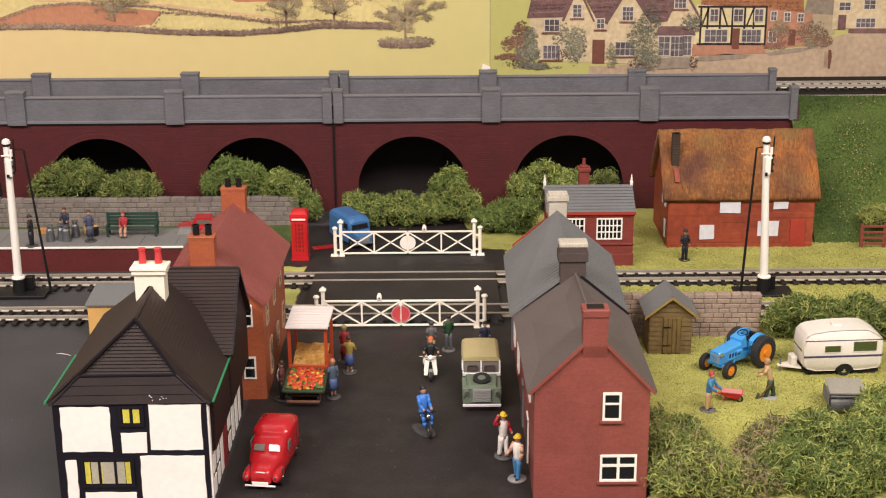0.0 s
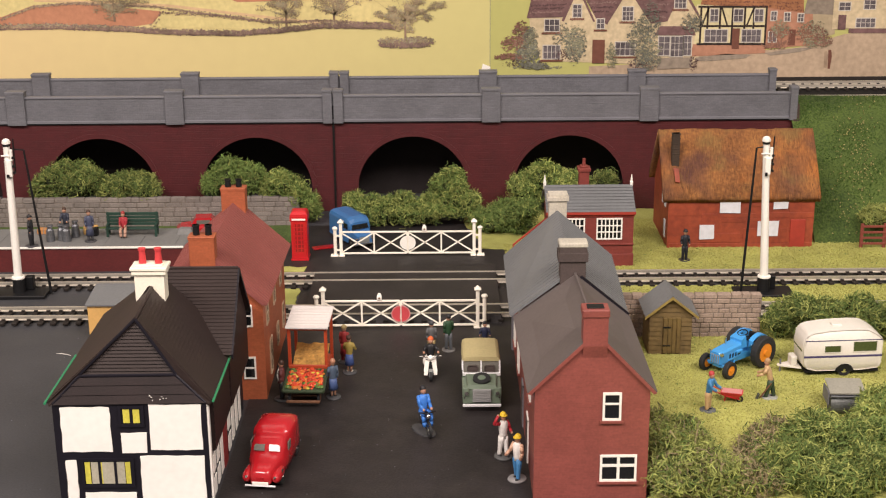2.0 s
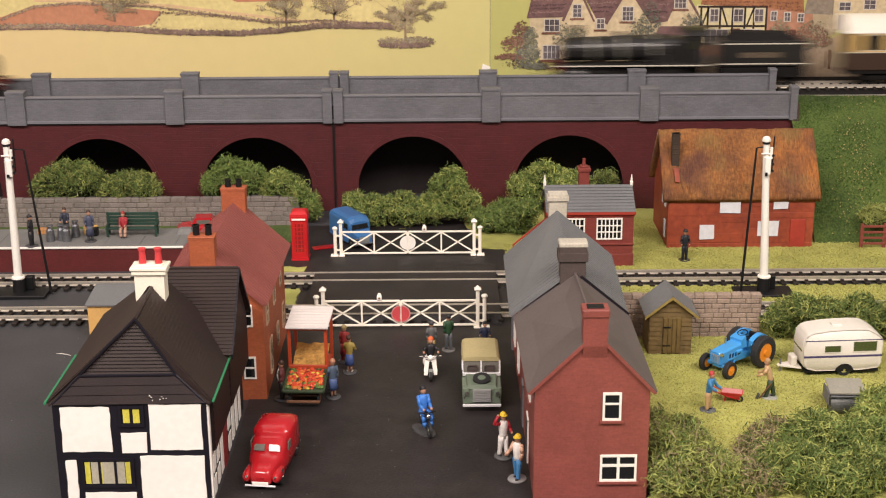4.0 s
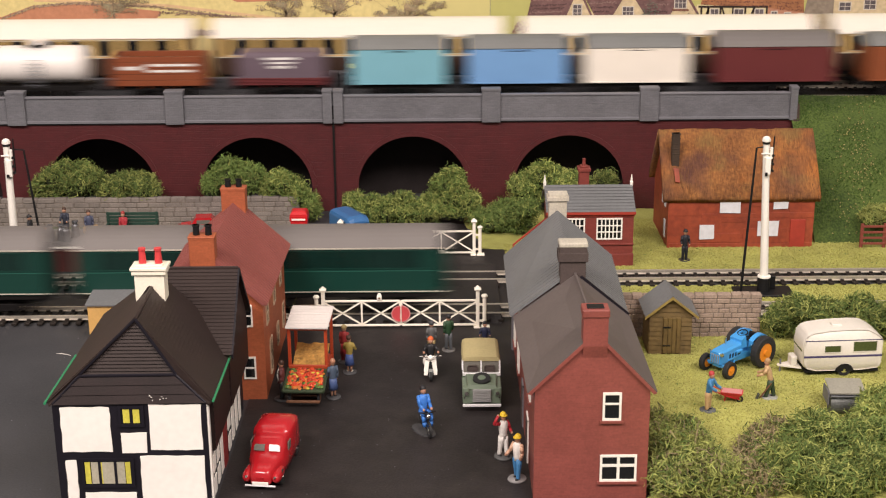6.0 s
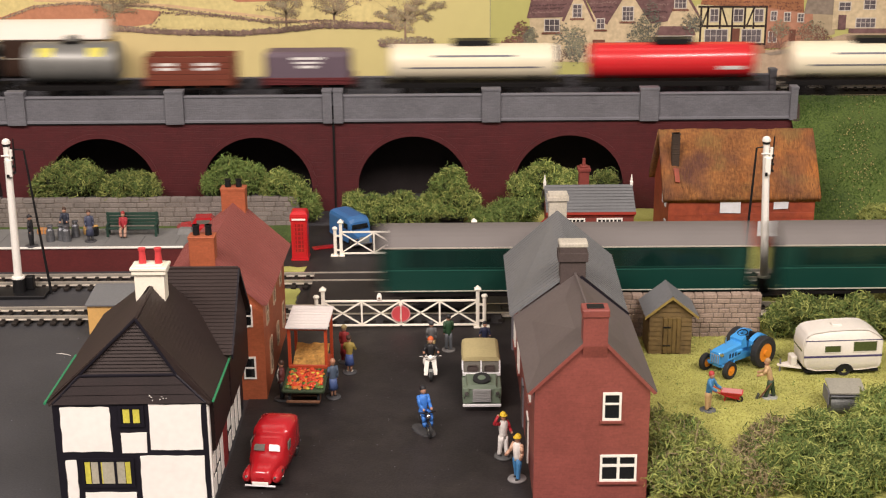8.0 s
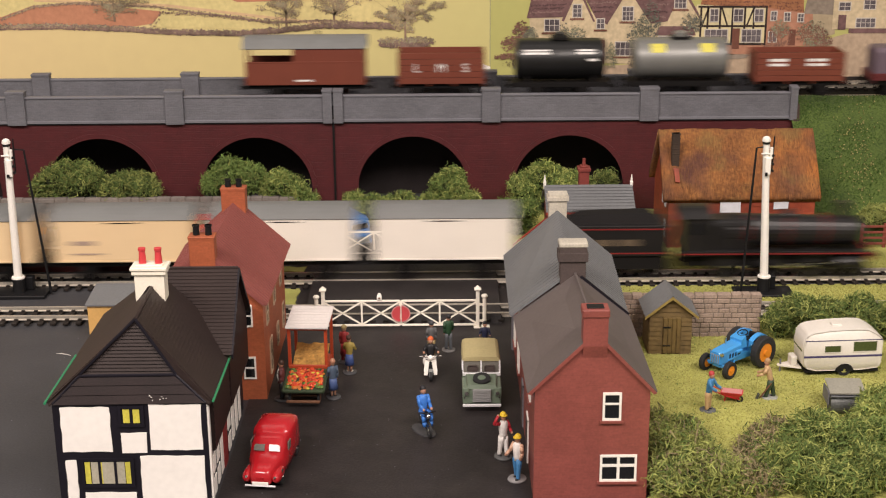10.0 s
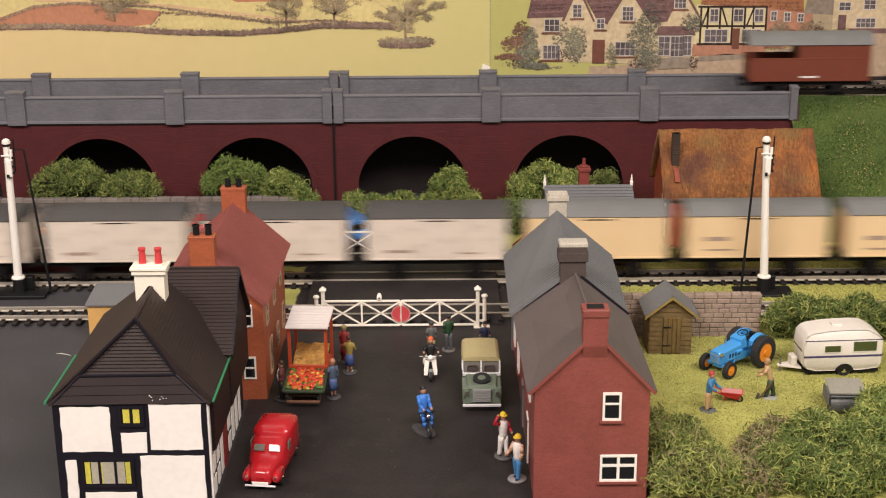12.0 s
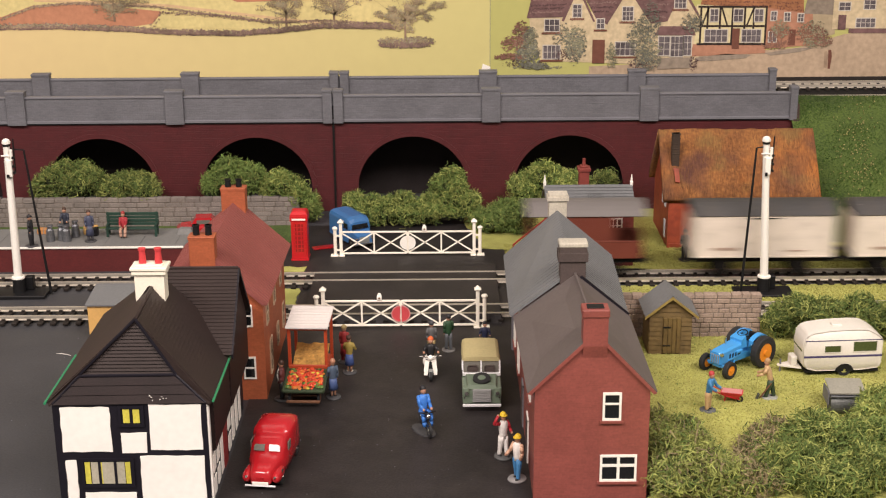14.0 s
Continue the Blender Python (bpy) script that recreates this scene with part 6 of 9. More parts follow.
M_CARTW = mat("cart_wood", (0.16, 0.07, 0.035), 0.6, var=0.2)
M_CARTG = mat("cart_green", (0.04, 0.06, 0.03), 0.5, var=0.1)
M_CARTR = mat("cart_red", (0.42, 0.06, 0.02), 0.45, var=0.1)
M_STRAW = mat("straw", (0.50, 0.27, 0.07), 0.9, var=0.4, fine=600, coarse=200, bump=0.8)
M_CANOPY = mat("canopy_white", (0.62, 0.57, 0.54), 0.6, var=0.06)
M_FRUIT = mat("fruit_red", (0.58, 0.06, 0.02), 0.5, var=0.2, bump=0, island=0.25)
M_FRUITO = mat("fruit_orange", (0.66, 0.20, 0.03), 0.5, var=0.2, bump=0, island=0.25)
M_VEGG = mat("veg_green", (0.11, 0.20, 0.04), 0.6, var=0.2, bump=0, island=0.3)
M_VEGY = mat("veg_yellow", (0.62, 0.50, 0.07), 0.6, var=0.2, bump=0)
market_cart()

# ---- small painted model figures, each one plain shape ----
PAINT = {}


def paint(col):
    key = tuple(col)
    if key not in PAINT:
        PAINT[key] = mat("figure_paint", col, 0.55, var=0.10, fine=900, coarse=300, bump=0.15)
    return PAINT[key]


SKIN, BLK, BASE = (0.48, 0.26, 0.17), (0.014, 0.014, 0.017), (0.06, 0.06, 0.065)


def figure(x, y, z, rz, label, top, legs, hat, hair=None, skirt=False, armL=(0, 0), armR=(0, 0), tall=23.0, base=BASE, sit=False, shoes=BLK, stride=0.0, lean=0.0, straps=None, coat=False, sleeve=None):
    """A standing or seated painted figurine on a base, facing -y; arms as (forward, out) in millimetres."""
    mats = [paint(c) for c in (top, legs, SKIN, hat, shoes, base or BASE, straps or top, sleeve or top)]
    k = tall / 23.0
    bm = bm_new()
    if base is not None and not sit:
        cyl(bm, (0, 0, 0), (0, 0, 0.7), 5.2, 5.0, 18, 5)
    hip = 11.0 if not sit else 6.2
    if sit:
        for s in (-1, 1):
            rod(bm, [(s * 1.5, 0.6, hip + 0.2), (s * 2.0, -3.0, hip + 0.3), (s * 2.2, -4.9, hip - 0.4), (s * 2.0, -5.2, hip * 0.5), (s * 1.7, -5.4, 0.9)], 1.25, 10, 1)
            ball(bm, (s * 1.2, -6.0, 0.6), 0.9, 6, 4, sy=1.5, sz=0.6)
    else:
        for s in (-1, 1):
            fy = -s * stride
            if skirt:
                cyl(bm, (s * 1.2, 0, hip - 5), (s * 1.2, 0, 1.2), 0.95, 0.7, 8, 2)
            else:
                loft(bm, [[(s * cx + r * math.cos(2 * math.pi * i / 12), fy * g + r * 1.1 * math.sin(2 * math.pi * i / 12), zz) for i in range(12)] for zz, cx, g, r in ((1.0, 1.6, 1.0, 1.05), (1.9, 1.6, 0.95, 1.15), (hip * 0.3, 1.5, 0.8, 1.2), (hip * 0.5, 1.45, 0.55, 1.3), (hip * 0.78, 1.35, 0.2, 1.6), (hip + 0.4, 1.15, 0, 1.7))], m=1)
            ball(bm, (s * 1.55, fy - 0.6, 1.0), 1.0, 8, 4, sy=1.6, sz=0.6)
        if skirt or coat:
            z0 = 4.6 if coat else 5.2
            loft(bm, [[(r * math.cos(2 * math.pi * i / 12), r * 0.75 * math.sin(2 * math.pi * i / 12), zz) for i in range(12)] for zz, r in ((z0, 3.6), (9, 3.0), (12, 2.6))], m=0 if coat else 1)
    o = -lean
    loft(bm, [[(w * math.cos(2 * math.pi * i / 14), o * f + d * math.sin(2 * math.pi * i / 14), hip + zz) for i in range(14)] for zz, w, d, f in ((-0.6, 2.5, 1.8, 0), (1.5, 2.3, 1.8, 0.2), (4.6, 2.75, 2.1, 0.55), (7.2, 3.0, 2.0, 0.85), (8.4, 2.0, 1.5, 1.0), (8.8, 1.0, 1.0, 1.0))], m=0)
    if straps:
        for s in (-1, 1):
            rod(bm, [(s * 1.5, o * 0.2 - 2.0, hip + 1), (s * 1.6, o * 0.6 - 2.3, hip + 5), (s * 1.7, o - 1.2, hip + 8.2)], 0.5, 6, 6)
        box(bm, -1.8, 1.8, o * 0.3 - 2.5, o * 0.3 - 1.4, hip - 0.5, hip + 4.6, 0.2, 6)
    for s, (fwd, out, *up) in ((-1, armL), (1, armR)):
        sh = Vector((s * 2.75, o * 0.95, hip + 7.3))
        el = sh + Vector((s * (0.6 + out * 0.5), -fwd * 0.45, -3.6 + max(0, fwd) * 0.12 + max(0, out) * 0.4))
        ha = el + Vector((s * (-0.4 + out * 0.4), -fwd * 0.75 - 0.4, -3.2 + max(0, fwd) * 0.5 + max(0, out) * 0.9))
        if up:
            el, ha = sh + Vector((s * 3.3, -fwd * 0.3, 0.8)), sh + Vector((s * 1.0, -fwd * 0.5, 4.6))
        ball(bm, sh, 1.2, 8, 7)
        ball(bm, el, 1.0, 8, 7)
        cyl(bm, sh, el, 1.15, 0.98, 10, 7)
        cyl(bm, el, ha, 0.98, 0.8, 10, 7)
        ball(bm, ha, 0.85, 6, 2)
    hy = o * 1.05
    cyl(bm, (0, hy, hip + 8.4), (0, hy, hip + 9.6), 0.8, 0.8, 8, 2)
    ball(bm, (0, hy, hip + 10.8), 1.75, 12, 2, sz=1.2)
    if hat is not None:
        ball(bm, (0, hy + 0.25, hip + 11.5), 1.9, 12, 3, sz=0.95)
        if not hair:
            cyl(bm, (0, hy - 0.2, hip + 11.4), (0, hy - 0.2, hip + 11.8), 2.3, 2.2, 12, 3)
    bmesh.ops.scale(bm, vec=(k * 0.84, k * 0.92, k), verts=bm.verts)
    return alone("model_figure", bm, mats, label, "figurine", "model figures", at=(x, y, z), rz=rz, smooth=True)


NAVY, DKGREY = (0.02, 0.025, 0.06), (0.05, 0.05, 0.055)
BR = (0.06, 0.03, 0.02)
figure(-300, 99, 19, 80, "black uniformed railway figurine on the platform", BLK, BLK, BLK)
figure(-279.5, 119, 19, 0, "dark clad figurine bending over milk churns", (0.035, 0.04, 0.06), DKGREY, BR, True, armL=(4, 0), armR=(4, 0), lean=1.6)
figure(-259.8, 110, 19, 20, "figurine in a slate blue overcoat on the platform", (0.06, 0.07, 0.12), (0.08, 0.08, 0.09), BR, True, coat=True)
figure(-237.5, 122, 19, 0, "seated figurine in a red coat on the bench", (0.36, 0.03, 0.04), (0.50, 0.30, 0.22), (0.30, 0.03, 0.03), True, armL=(4, -1), armR=(4, -1), sit=True)
figure(178.9, 110, 0.8, 5, "black uniformed figurine beside the far track", (0.012, 0.014, 0.022), (0.012, 0.014, 0.022), BLK, base=BLK, armL=(1, 0.6), armR=(1, 0.6))
figure(-60.5, -78, 0.5, 160, "figurine in a red shawl and straw hat", (0.30, 0.03, 0.03), (0.30, 0.03, 0.03), (0.36, 0.28, 0.12), coat=True)
figure(-56.5, -95, 0.5, 170, "figurine in a mustard jacket and blue skirt", (0.33, 0.25, 0.06), (0.06, 0.10, 0.28), BR, True, skirt=True, armL=(2, 1.2), armR=(2, 1.2), shoes=(0.5, 0.45, 0.38))
figure(-63.6, -131, 0.5, 210, "figurine in a grey-blue suit beside the cart", (0.07, 0.10, 0.15), (0.06, 0.10, 0.24), (0.42, 0.20, 0.12), True, skirt=True, armR=(2, 0))
figure(-92.8, -133, 0.5, -90, "figurine in a maroon coat behind the cart", (0.11, 0.03, 0.03), BLK, BR, True, straps=(0.5, 0.47, 0.42))
figure(-7.5, -72, 0.5, 190, "grey clad figurine near the crossing gate", (0.10, 0.10, 0.10), (0.26, 0.19, 0.08), DKGREY, True)
figure(3.0, -61, 0.5, 195, "figurine in a dark green jumper and grey trousers", (0.02, 0.06, 0.025), (0.10, 0.11, 0.12), BLK, True, armL=(1, 0.5), base=(0.16, 0.155, 0.15), stride=0.8)
figure(25.5, -66, 0.5, 0, "figurine in navy blue by the gate post", NAVY, NAVY, BLK, True, tall=20.0, armL=(1, 1.5), armR=(1, 1.5))
figure(30.6, -208, 0.5, 28, "workman figurine in white overalls and red shirt, one arm raised", (0.86, 0.82, 0.78), (0.86, 0.82, 0.78), (0.75, 0.52, 0.03), armL=(1.0, 1.0, 1), armR=(2.4, 0.6), base=(0.10, 0.10, 0.10), stride=1.5, sleeve=(0.42, 0.02, 0.03)).scale = (1.08, 1.1, 1.06)
figure(36.6, -233, 0.5, -38, "workman figurine in white shirt and blue jeans", (0.86, 0.81, 0.76), (0.06, 0.22, 0.46), (0.75, 0.52, 0.03), armL=(4.5, 0.3), armR=(0.4, 0), base=(0.28, 0.27, 0.27), stride=1.3, sleeve=(0.62, 0.38, 0.26)).scale = (1.08, 1.1, 1.04)
figure(147.6, -153.5, 0.9, 50, "gardener figurine in a blue smock pushing a barrow", (0.05, 0.20, 0.40), (0.50, 0.33, 0.16), (0.45, 0.05, 0.05), True, armL=(4.5, 0), armR=(4.5, 0), base=(0.12, 0.13, 0.14), lean=1.4, coat=False)
figure(186.0, -137.0, 0.9, -105, "gardener figurine in a tan shirt digging", (0.50, 0.33, 0.17), (0.03, 0.055, 0.025), (0.40, 0.24, 0.12), True, armL=(4, 0), armR=(4, 0), base=(0.30, 0.31, 0.28), lean=2.8, stride=2.3)
th = thing("garden_spade", 180, -139, 0.9, 0, "small grey garden spade in the ground", "spade")
bm = bm_new()
rod(bm, [(0, 0, 1), (6.0, 0, 10)], 0.5)
part("shaft", bm, M_CARTW, th)
bm = bm_new()
poly(bm, [(-2.4, -1.5, 0), (-1.0, -1.5, 3.4), (-1.0, 1.5, 3.4), (-2.4, 1.5, 0)], (0.5, 0, 0.1))
part("blade", bm, M_ROLL, th)


def scooter():
    th = thing("motor_scooter", -7.8, -107, 0.5, 3, "white motor scooter with a black-clad rider figurine", "scooter")
    bm = bm_new()
    loft(bm, [[(-3.8, -0.6, 3.2), (3.8, -0.6, 3.2), (3.8, 0.6, 3.2), (-3.8, 0.6, 3.2)], [(-4.0, 0.2, 6), (4.0, 0.2, 6), (4.0, 1.2, 6), (-4.0, 1.2, 6)], [(-3.2, 1.6, 11.5), (3.2, 1.6, 11.5), (3.2, 2.6, 11.5), (-3.2, 2.6, 11.5)]])
    shield = part("leg_shield", bm, M_WHITE, th, "white leg shield")
    bm = bm_new()
    loft(bm, [[(-1.9, -1.0, 2.8), (1.9, -1.0, 2.8), (1.9, 0.2, 2.8), (-1.9, 0.2, 2.8)], [(-0.7, 1.0, 11.0), (0.7, 1.0, 11.0), (0.7, 1.8, 11.0), (-0.7, 1.8, 11.0)]])
    part("front_panel", bm, M_BLACK, shield, "dark centre strip")
    bm = bm_new()
    ball(bm, (0, 14, 6), 4.2, 12, sy=1.7, sz=0.9)
    part("body_cowl", bm, M_WHITE, th, smooth=True)
    bm = bm_new()
    rod(bm, [(-6.4, 2.5, 14), (0, 1.6, 13.6), (6.4, 2.5, 14)], 0.4)
    part("handlebar", bm, M_CHROME, th)
    bm = bm_new()
    ball(bm, (0, 1.0, 13.6), 1.7, 12)
    part("headlight", bm, M_WHITE, th, smooth=True)
    bm = bm_new()
    loft(bm, [[(-1.0, -3.4, 3), (1.0, -3.4, 3), (1.0, 0, 2.4), (-1.0, 0, 2.4)], [(-1.2, -2.0, 6.4), (1.2, -2.0, 6.4), (1.2, 0.2, 7), (-1.2, 0.2, 7)]])
    part("mudguard", bm, M_LRGR, th)
    for y in (-1.5, 17):
        wheel_part(th, 0, y, 3.0, 1.8, 0.5)
    bm = bm_new()
    box(bm, -3, 3, 2, 14, 2.6, 3.6, 0.3)
    part("footboard", bm, M_WHITE, th)
    rider = figure(-7.8, -98, 0.5, 3, "rider figurine in black jacket and orange cap", (0.012, 0.012, 0.014), (0.70, 0.66, 0.62), (0.62, 0.12, 0.03), True, armL=(5, 1.6), armR=(5, 1.6), base=None, sit=True)
    rider.location.z += 0.0045
    rider.scale = (1.15, 1.1, 1.0)
    return th


def motor_bike():
    th = thing("motor_cycle", -9.0, -181, 0.5, 14, "black motor cycle on a grey base", "motor cycle")
    bm = bm_new()
    loft(bm, [[(r * 0.62 * math.cos(2 * math.pi * i / 20) - 1.0 - r * 0.28 * math.sin(2 * math.pi * i / 20), 5 + r * 1.1 * math.sin(2 * math.pi * i / 20), z) for i in range(20)] for z, r in ((0, 8.2), (0.7, 8.0))])
    part("base", bm, paint(BASE), th)
    for y in (-4.0, 14.5):
        wheel_part(th, 0, y, 4.4, 1.4, 0.72, M_CHROME)
    bm = bm_new()
    rod(bm, [(0, -4.0, 4.4), (0, -0.5, 12.4)], 0.6)
    rod(bm, [(0, -0.5, 9.6), (0, 14.5, 4.6)], 0.7)
    box(bm, -1.4, 1.4, 3, 8, 4, 8.4, 0.5)
    part("frame", bm, M_BLACK, th)
    bm = bm_new()
    ball(bm, (0, 3.6, 10.2), 2.0, 10, sy=1.8, sz=0.8)
    part("fuel_tank", bm, M_BLACK, th, smooth=True)
    bm = bm_new()
    rod(bm, [(-4.6, 1, 13.0), (0, -0.6, 12.6), (4.6, 1, 13.0)], 0.45)
    part("handlebar", bm, M_BLACK, th)
    bm = bm_new()
    ball(bm, (0, -1.6, 11.4), 1.5, 10)
    part("headlight", bm, M_CHROME, th, smooth=True)
    bm = bm_new()
    box(bm, -1.4, 1.4, 7.4, 14, 9.2, 10.4, 0.5)
    part("saddle", bm, M_BLACK, th)
    rider = figure(-11.4, -173.5, 0.5, 24, "rider figurine in bright blue overalls", (0.05, 0.20, 0.62), (0.05, 0.20, 0.62), BLK, True, tall=25.5, armL=(4.0, -0.8), armR=(4.5, -1.0), base=None, sit=True)
    rider.location.z += 0.0032
    rider.scale = (1.05, 1.1, 1.05)
    return th


scooter()
motor_bike()


# ---- lichen bushes and scatter ----
def raw_mesh(name, verts, faces, material):
    me = bpy.data.meshes.new(name)
    me.from_pydata((np.asarray(verts) * MM).tolist(), [], faces.tolist())
    me.materials.append(material)
    return me


def strands(rs, n, lumps, spread, length, width):
    """Crooked forked sprigs that stick out of a set of lumps (x, y, z, rx, ry, rz)."""
    lumps = np.asarray(lumps, float)
    vol = (lumps[:, 3] * lumps[:, 4] + lumps[:, 3] * lumps[:, 5])
    pick = rs.choice(len(lumps), n, p=vol / vol.sum())
    L = lumps[pick]

    def unit(v):
        return v / np.linalg.norm(v, axis=1)[:, None]

    d = rs.normal(size=(n, 3))
    d[:, 2] = np.where(d[:, 2] < -0.3, -d[:, 2], d[:, 2])
    d = unit(d)
    p = L[:, :3] + d * L[:, 3:] * rs.uniform(0.84, 1.0 + spread, (n, 1))
    t = unit(rs.normal(size=(n, 3)) + d * 0.7)
    s = unit(np.cross(t, rs.normal(size=(n, 3))))
    u = np.cross(t, s)
    ln = rs.uniform(0.45, 1.0, (n, 1)) * length
    w = unit(s + d * 0.4) * width * rs.uniform(0.7, 1.25, (n, 1))
    bow, twist = rs.normal(size=(n, 1)) * 0.30, rs.normal(size=(n, 1)) * 0.16
    pts = [p + ln * (t * q + u * bow * (1 - 6 * q * q) + s * twist * math.sin(7 * q)) for q in (-0.5, -0.25, 0.0, 0.25, 0.45)]
    tip = pts[4] + (t * 0.5 + u * 0.8 * np.sign(bow)) * ln * rs.uniform(0.15, 0.3, (n, 1))
    fork = pts[2] + (t * 0.7 - u * 0.8 * np.sign(bow) + s * 0.3) * ln * rs.uniform(0.25, 0.4, (n, 1))
    v = np.stack([x for q, k in zip(pts + [tip, fork], (0.8, 1, 1, 0.9, 0.8, 0.4, 0.5)) for x in (q - w * k, q + w * k)], 1)
    v = v[v[:, :, 2].min(1) > 0.4]
    m = len(v)
    base = (np.arange(m) * 14)[:, None]
    faces = np.concatenate([base + np.array([q]) for q in ([0, 1, 3, 2], [2, 3, 5, 4], [4, 5, 7, 6], [6, 7, 9, 8], [8, 9, 11, 10], [4, 5, 13, 12])], 0)
    return v.reshape(-1, 3), faces


def bush(name, lumps, n, mats, label, seed, length=9.5, width=0.30, core=0.74):
    th = thing(name, 0, 0, 0, 0, label, "bush", "lichen bushes")
    rs = np.random.RandomState(seed)
    small = []
    for x, y, z, rx, ry, rz in lumps:
        small.append((x, y, z, rx * 0.72, ry * 0.72, rz * 0.72))
        for k in range(9):
            d = rs.normal(size=3)
            d /= np.linalg.norm(d)
            q = rs.uniform(0.26, 0.5)
            small.append((x + d[0] * rx * 0.68, y + d[1] * ry * 0.68, max(2.0, z + d[2] * rz * 0.68), rx * q, ry * q, rz * q))
    lumps = small
    # Inner lumps coloured near-black to paint the shaded gaps behind the sprigs.
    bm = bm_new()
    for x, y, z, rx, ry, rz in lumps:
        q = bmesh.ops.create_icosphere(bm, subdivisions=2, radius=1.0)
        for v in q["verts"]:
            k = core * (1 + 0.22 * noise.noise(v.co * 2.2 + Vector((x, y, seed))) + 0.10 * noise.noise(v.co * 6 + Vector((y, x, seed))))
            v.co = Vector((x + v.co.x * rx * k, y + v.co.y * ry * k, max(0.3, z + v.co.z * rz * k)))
    part("core", bm, M_GAPSHADE, th, "near-black inner filler, shade between sprigs painted in", smooth=True)
    for m, share in mats:
        v, f = strands(rs, int(n * 0.95 * share), lumps, 0.22, length, width)
        ob = new("foliage", raw_mesh("foliage", v, f, m))
        ob.parent = th
        tagged(ob, kind="stuff")
    return th


GREENS = ((M_BUSH, 0.42), (M_BUSHD, 0.58))
DARKS = ((M_BUSH, 0.12), (M_BUSHD, 0.88))
bush("bush", [(-308, 222, 32, 22, 15, 20), (-290, 222, 30, 17, 14, 18), (-322, 222, 24, 14, 12, 16)], 5200, GREENS, "tangled olive green lichen bush by the arches", 1)
bush("bush", [(-258, 220, 30, 17, 13, 13), (-240, 220, 28, 13, 12, 15), (-272, 220, 26, 12, 12, 12)], 4200, GREENS, "tangled olive green lichen bush by the arches", 2)
bush("bush", [(-172, 226, 36, 17, 13, 19), (-156, 226, 30, 14, 12, 16), (-185, 226, 26, 10, 10, 14)], 4200, DARKS, "dark green lichen bush under an arch", 3)
bush("bush", [(-132, 218, 28, 16, 13, 16), (-118, 215, 20, 13, 12, 17), (-107, 213, 12, 8, 9, 11)], 4600, GREENS, "tangled olive green lichen bush by the wall", 4)
bush("bush", [(-58, 206, 11, 18, 12, 12), (-36, 208, 13, 18, 13, 13), (-72, 214, 15, 9, 9, 10), (-22, 203, 9, 14, 11, 12)], 5600, GREENS, "spreading low green lichen bush", 5)
bush("bush", [(6, 213, 27, 15, 13, 17), (14, 207, 16, 15, 13, 16), (-8, 205, 12, 14, 12, 12)], 5200, GREENS, "bright green lichen bush before an arch", 6)
bush("bush", [(43, 182, 9, 15, 11, 11), (60, 180, 13, 15, 11, 13), (32, 190, 8, 10, 10, 9), (64, 178, 20, 11, 10, 8), (50, 200, 12, 14, 10, 12)], 5000, DARKS, "dark green lichen bush beside the signal box", 7)
bush("bush", [(82, 226, 30, 20, 13, 20), (104, 226, 26, 16, 12, 16), (66, 224, 22, 12, 12, 15)], 5200, GREENS, "tangled green lichen bush behind the signal box", 8)
bush("bush", [(131, 228, 24, 11, 9, 14), (120, 228, 20, 9, 8, 11)], 1600, GREENS, "small green lichen bush under an arch", 9)
bush("hedge", [(212, -48, 12, 12, 9, 13), (226, -50, 16, 14, 10, 13), (243, -48, 15, 14, 10, 13), (260, -50, 16, 14, 10, 13), (277, -52, 14, 14, 10, 14), (295, -55, 15, 14, 10, 13)], 9000, GREENS, "thick green hedge along the near track", 10)
bush("bush", [(112, -205, 6, 10, 14, 14), (122, -212, 7, 13, 15, 14), (113, -228, 10, 12, 15, 14), (128, -232, 8, 14, 15, 13), (118, -252, 10, 16, 16, 13), (136, -250, 8, 14, 15, 12)], 12000, ((M_BUSH, 0.62), (M_BUSHB, 0.14), (M_BUSHD, 0.24)), "yellow-green lichen bush beside the brick house", 11)
bush("bush", [(156, -228, 6, 12, 13, 12), (166, -214, 8, 12, 12, 11), (174, -200, 7, 11, 10, 9), (150, -248, 5, 14, 13, 11)], 7000, ((M_BUSHB, 0.62), (M_BUSH, 0.2), (M_BUSHD, 0.18)), "brownish dried lichen bush in the field", 12)
bush("bush", [(182, -222, 10, 15, 14, 17), (196, -208, 10, 15, 14, 15), (200, -230, 12, 18, 14, 17), (176, -242, 10, 16, 14, 15), (216, -222, 12, 16, 15, 17), (205, -250, 10, 18, 14, 14), (188, -258, 8, 16, 12, 12)], 15000, ((M_BUSHD, 0.6), (M_BUSH, 0.4)), "large dark green lichen bush in the field", 13, 10.0)
bush("bush", [(226, -196, 10, 14, 13, 15), (240, -180, 12, 14, 12, 16), (238, -205, 12, 16, 15, 16), (252, -190, 14, 16, 14, 18), (232, -228, 12, 16, 14, 16), (250, -170, 10, 12, 11, 14)], 11000, ((M_BUSH, 0.62), (M_BUSHD, 0.38)), "large light green lichen bush in the field", 14, 10.0)
bush("bush", [(332, 150, 22, 14, 9, 9), (350, 152, 22, 12, 9, 9)], 2200, ((M_BUSH, 0.9), (M_BUSHD, 0.1)), "light green lichen bush behind the field gate", 15)


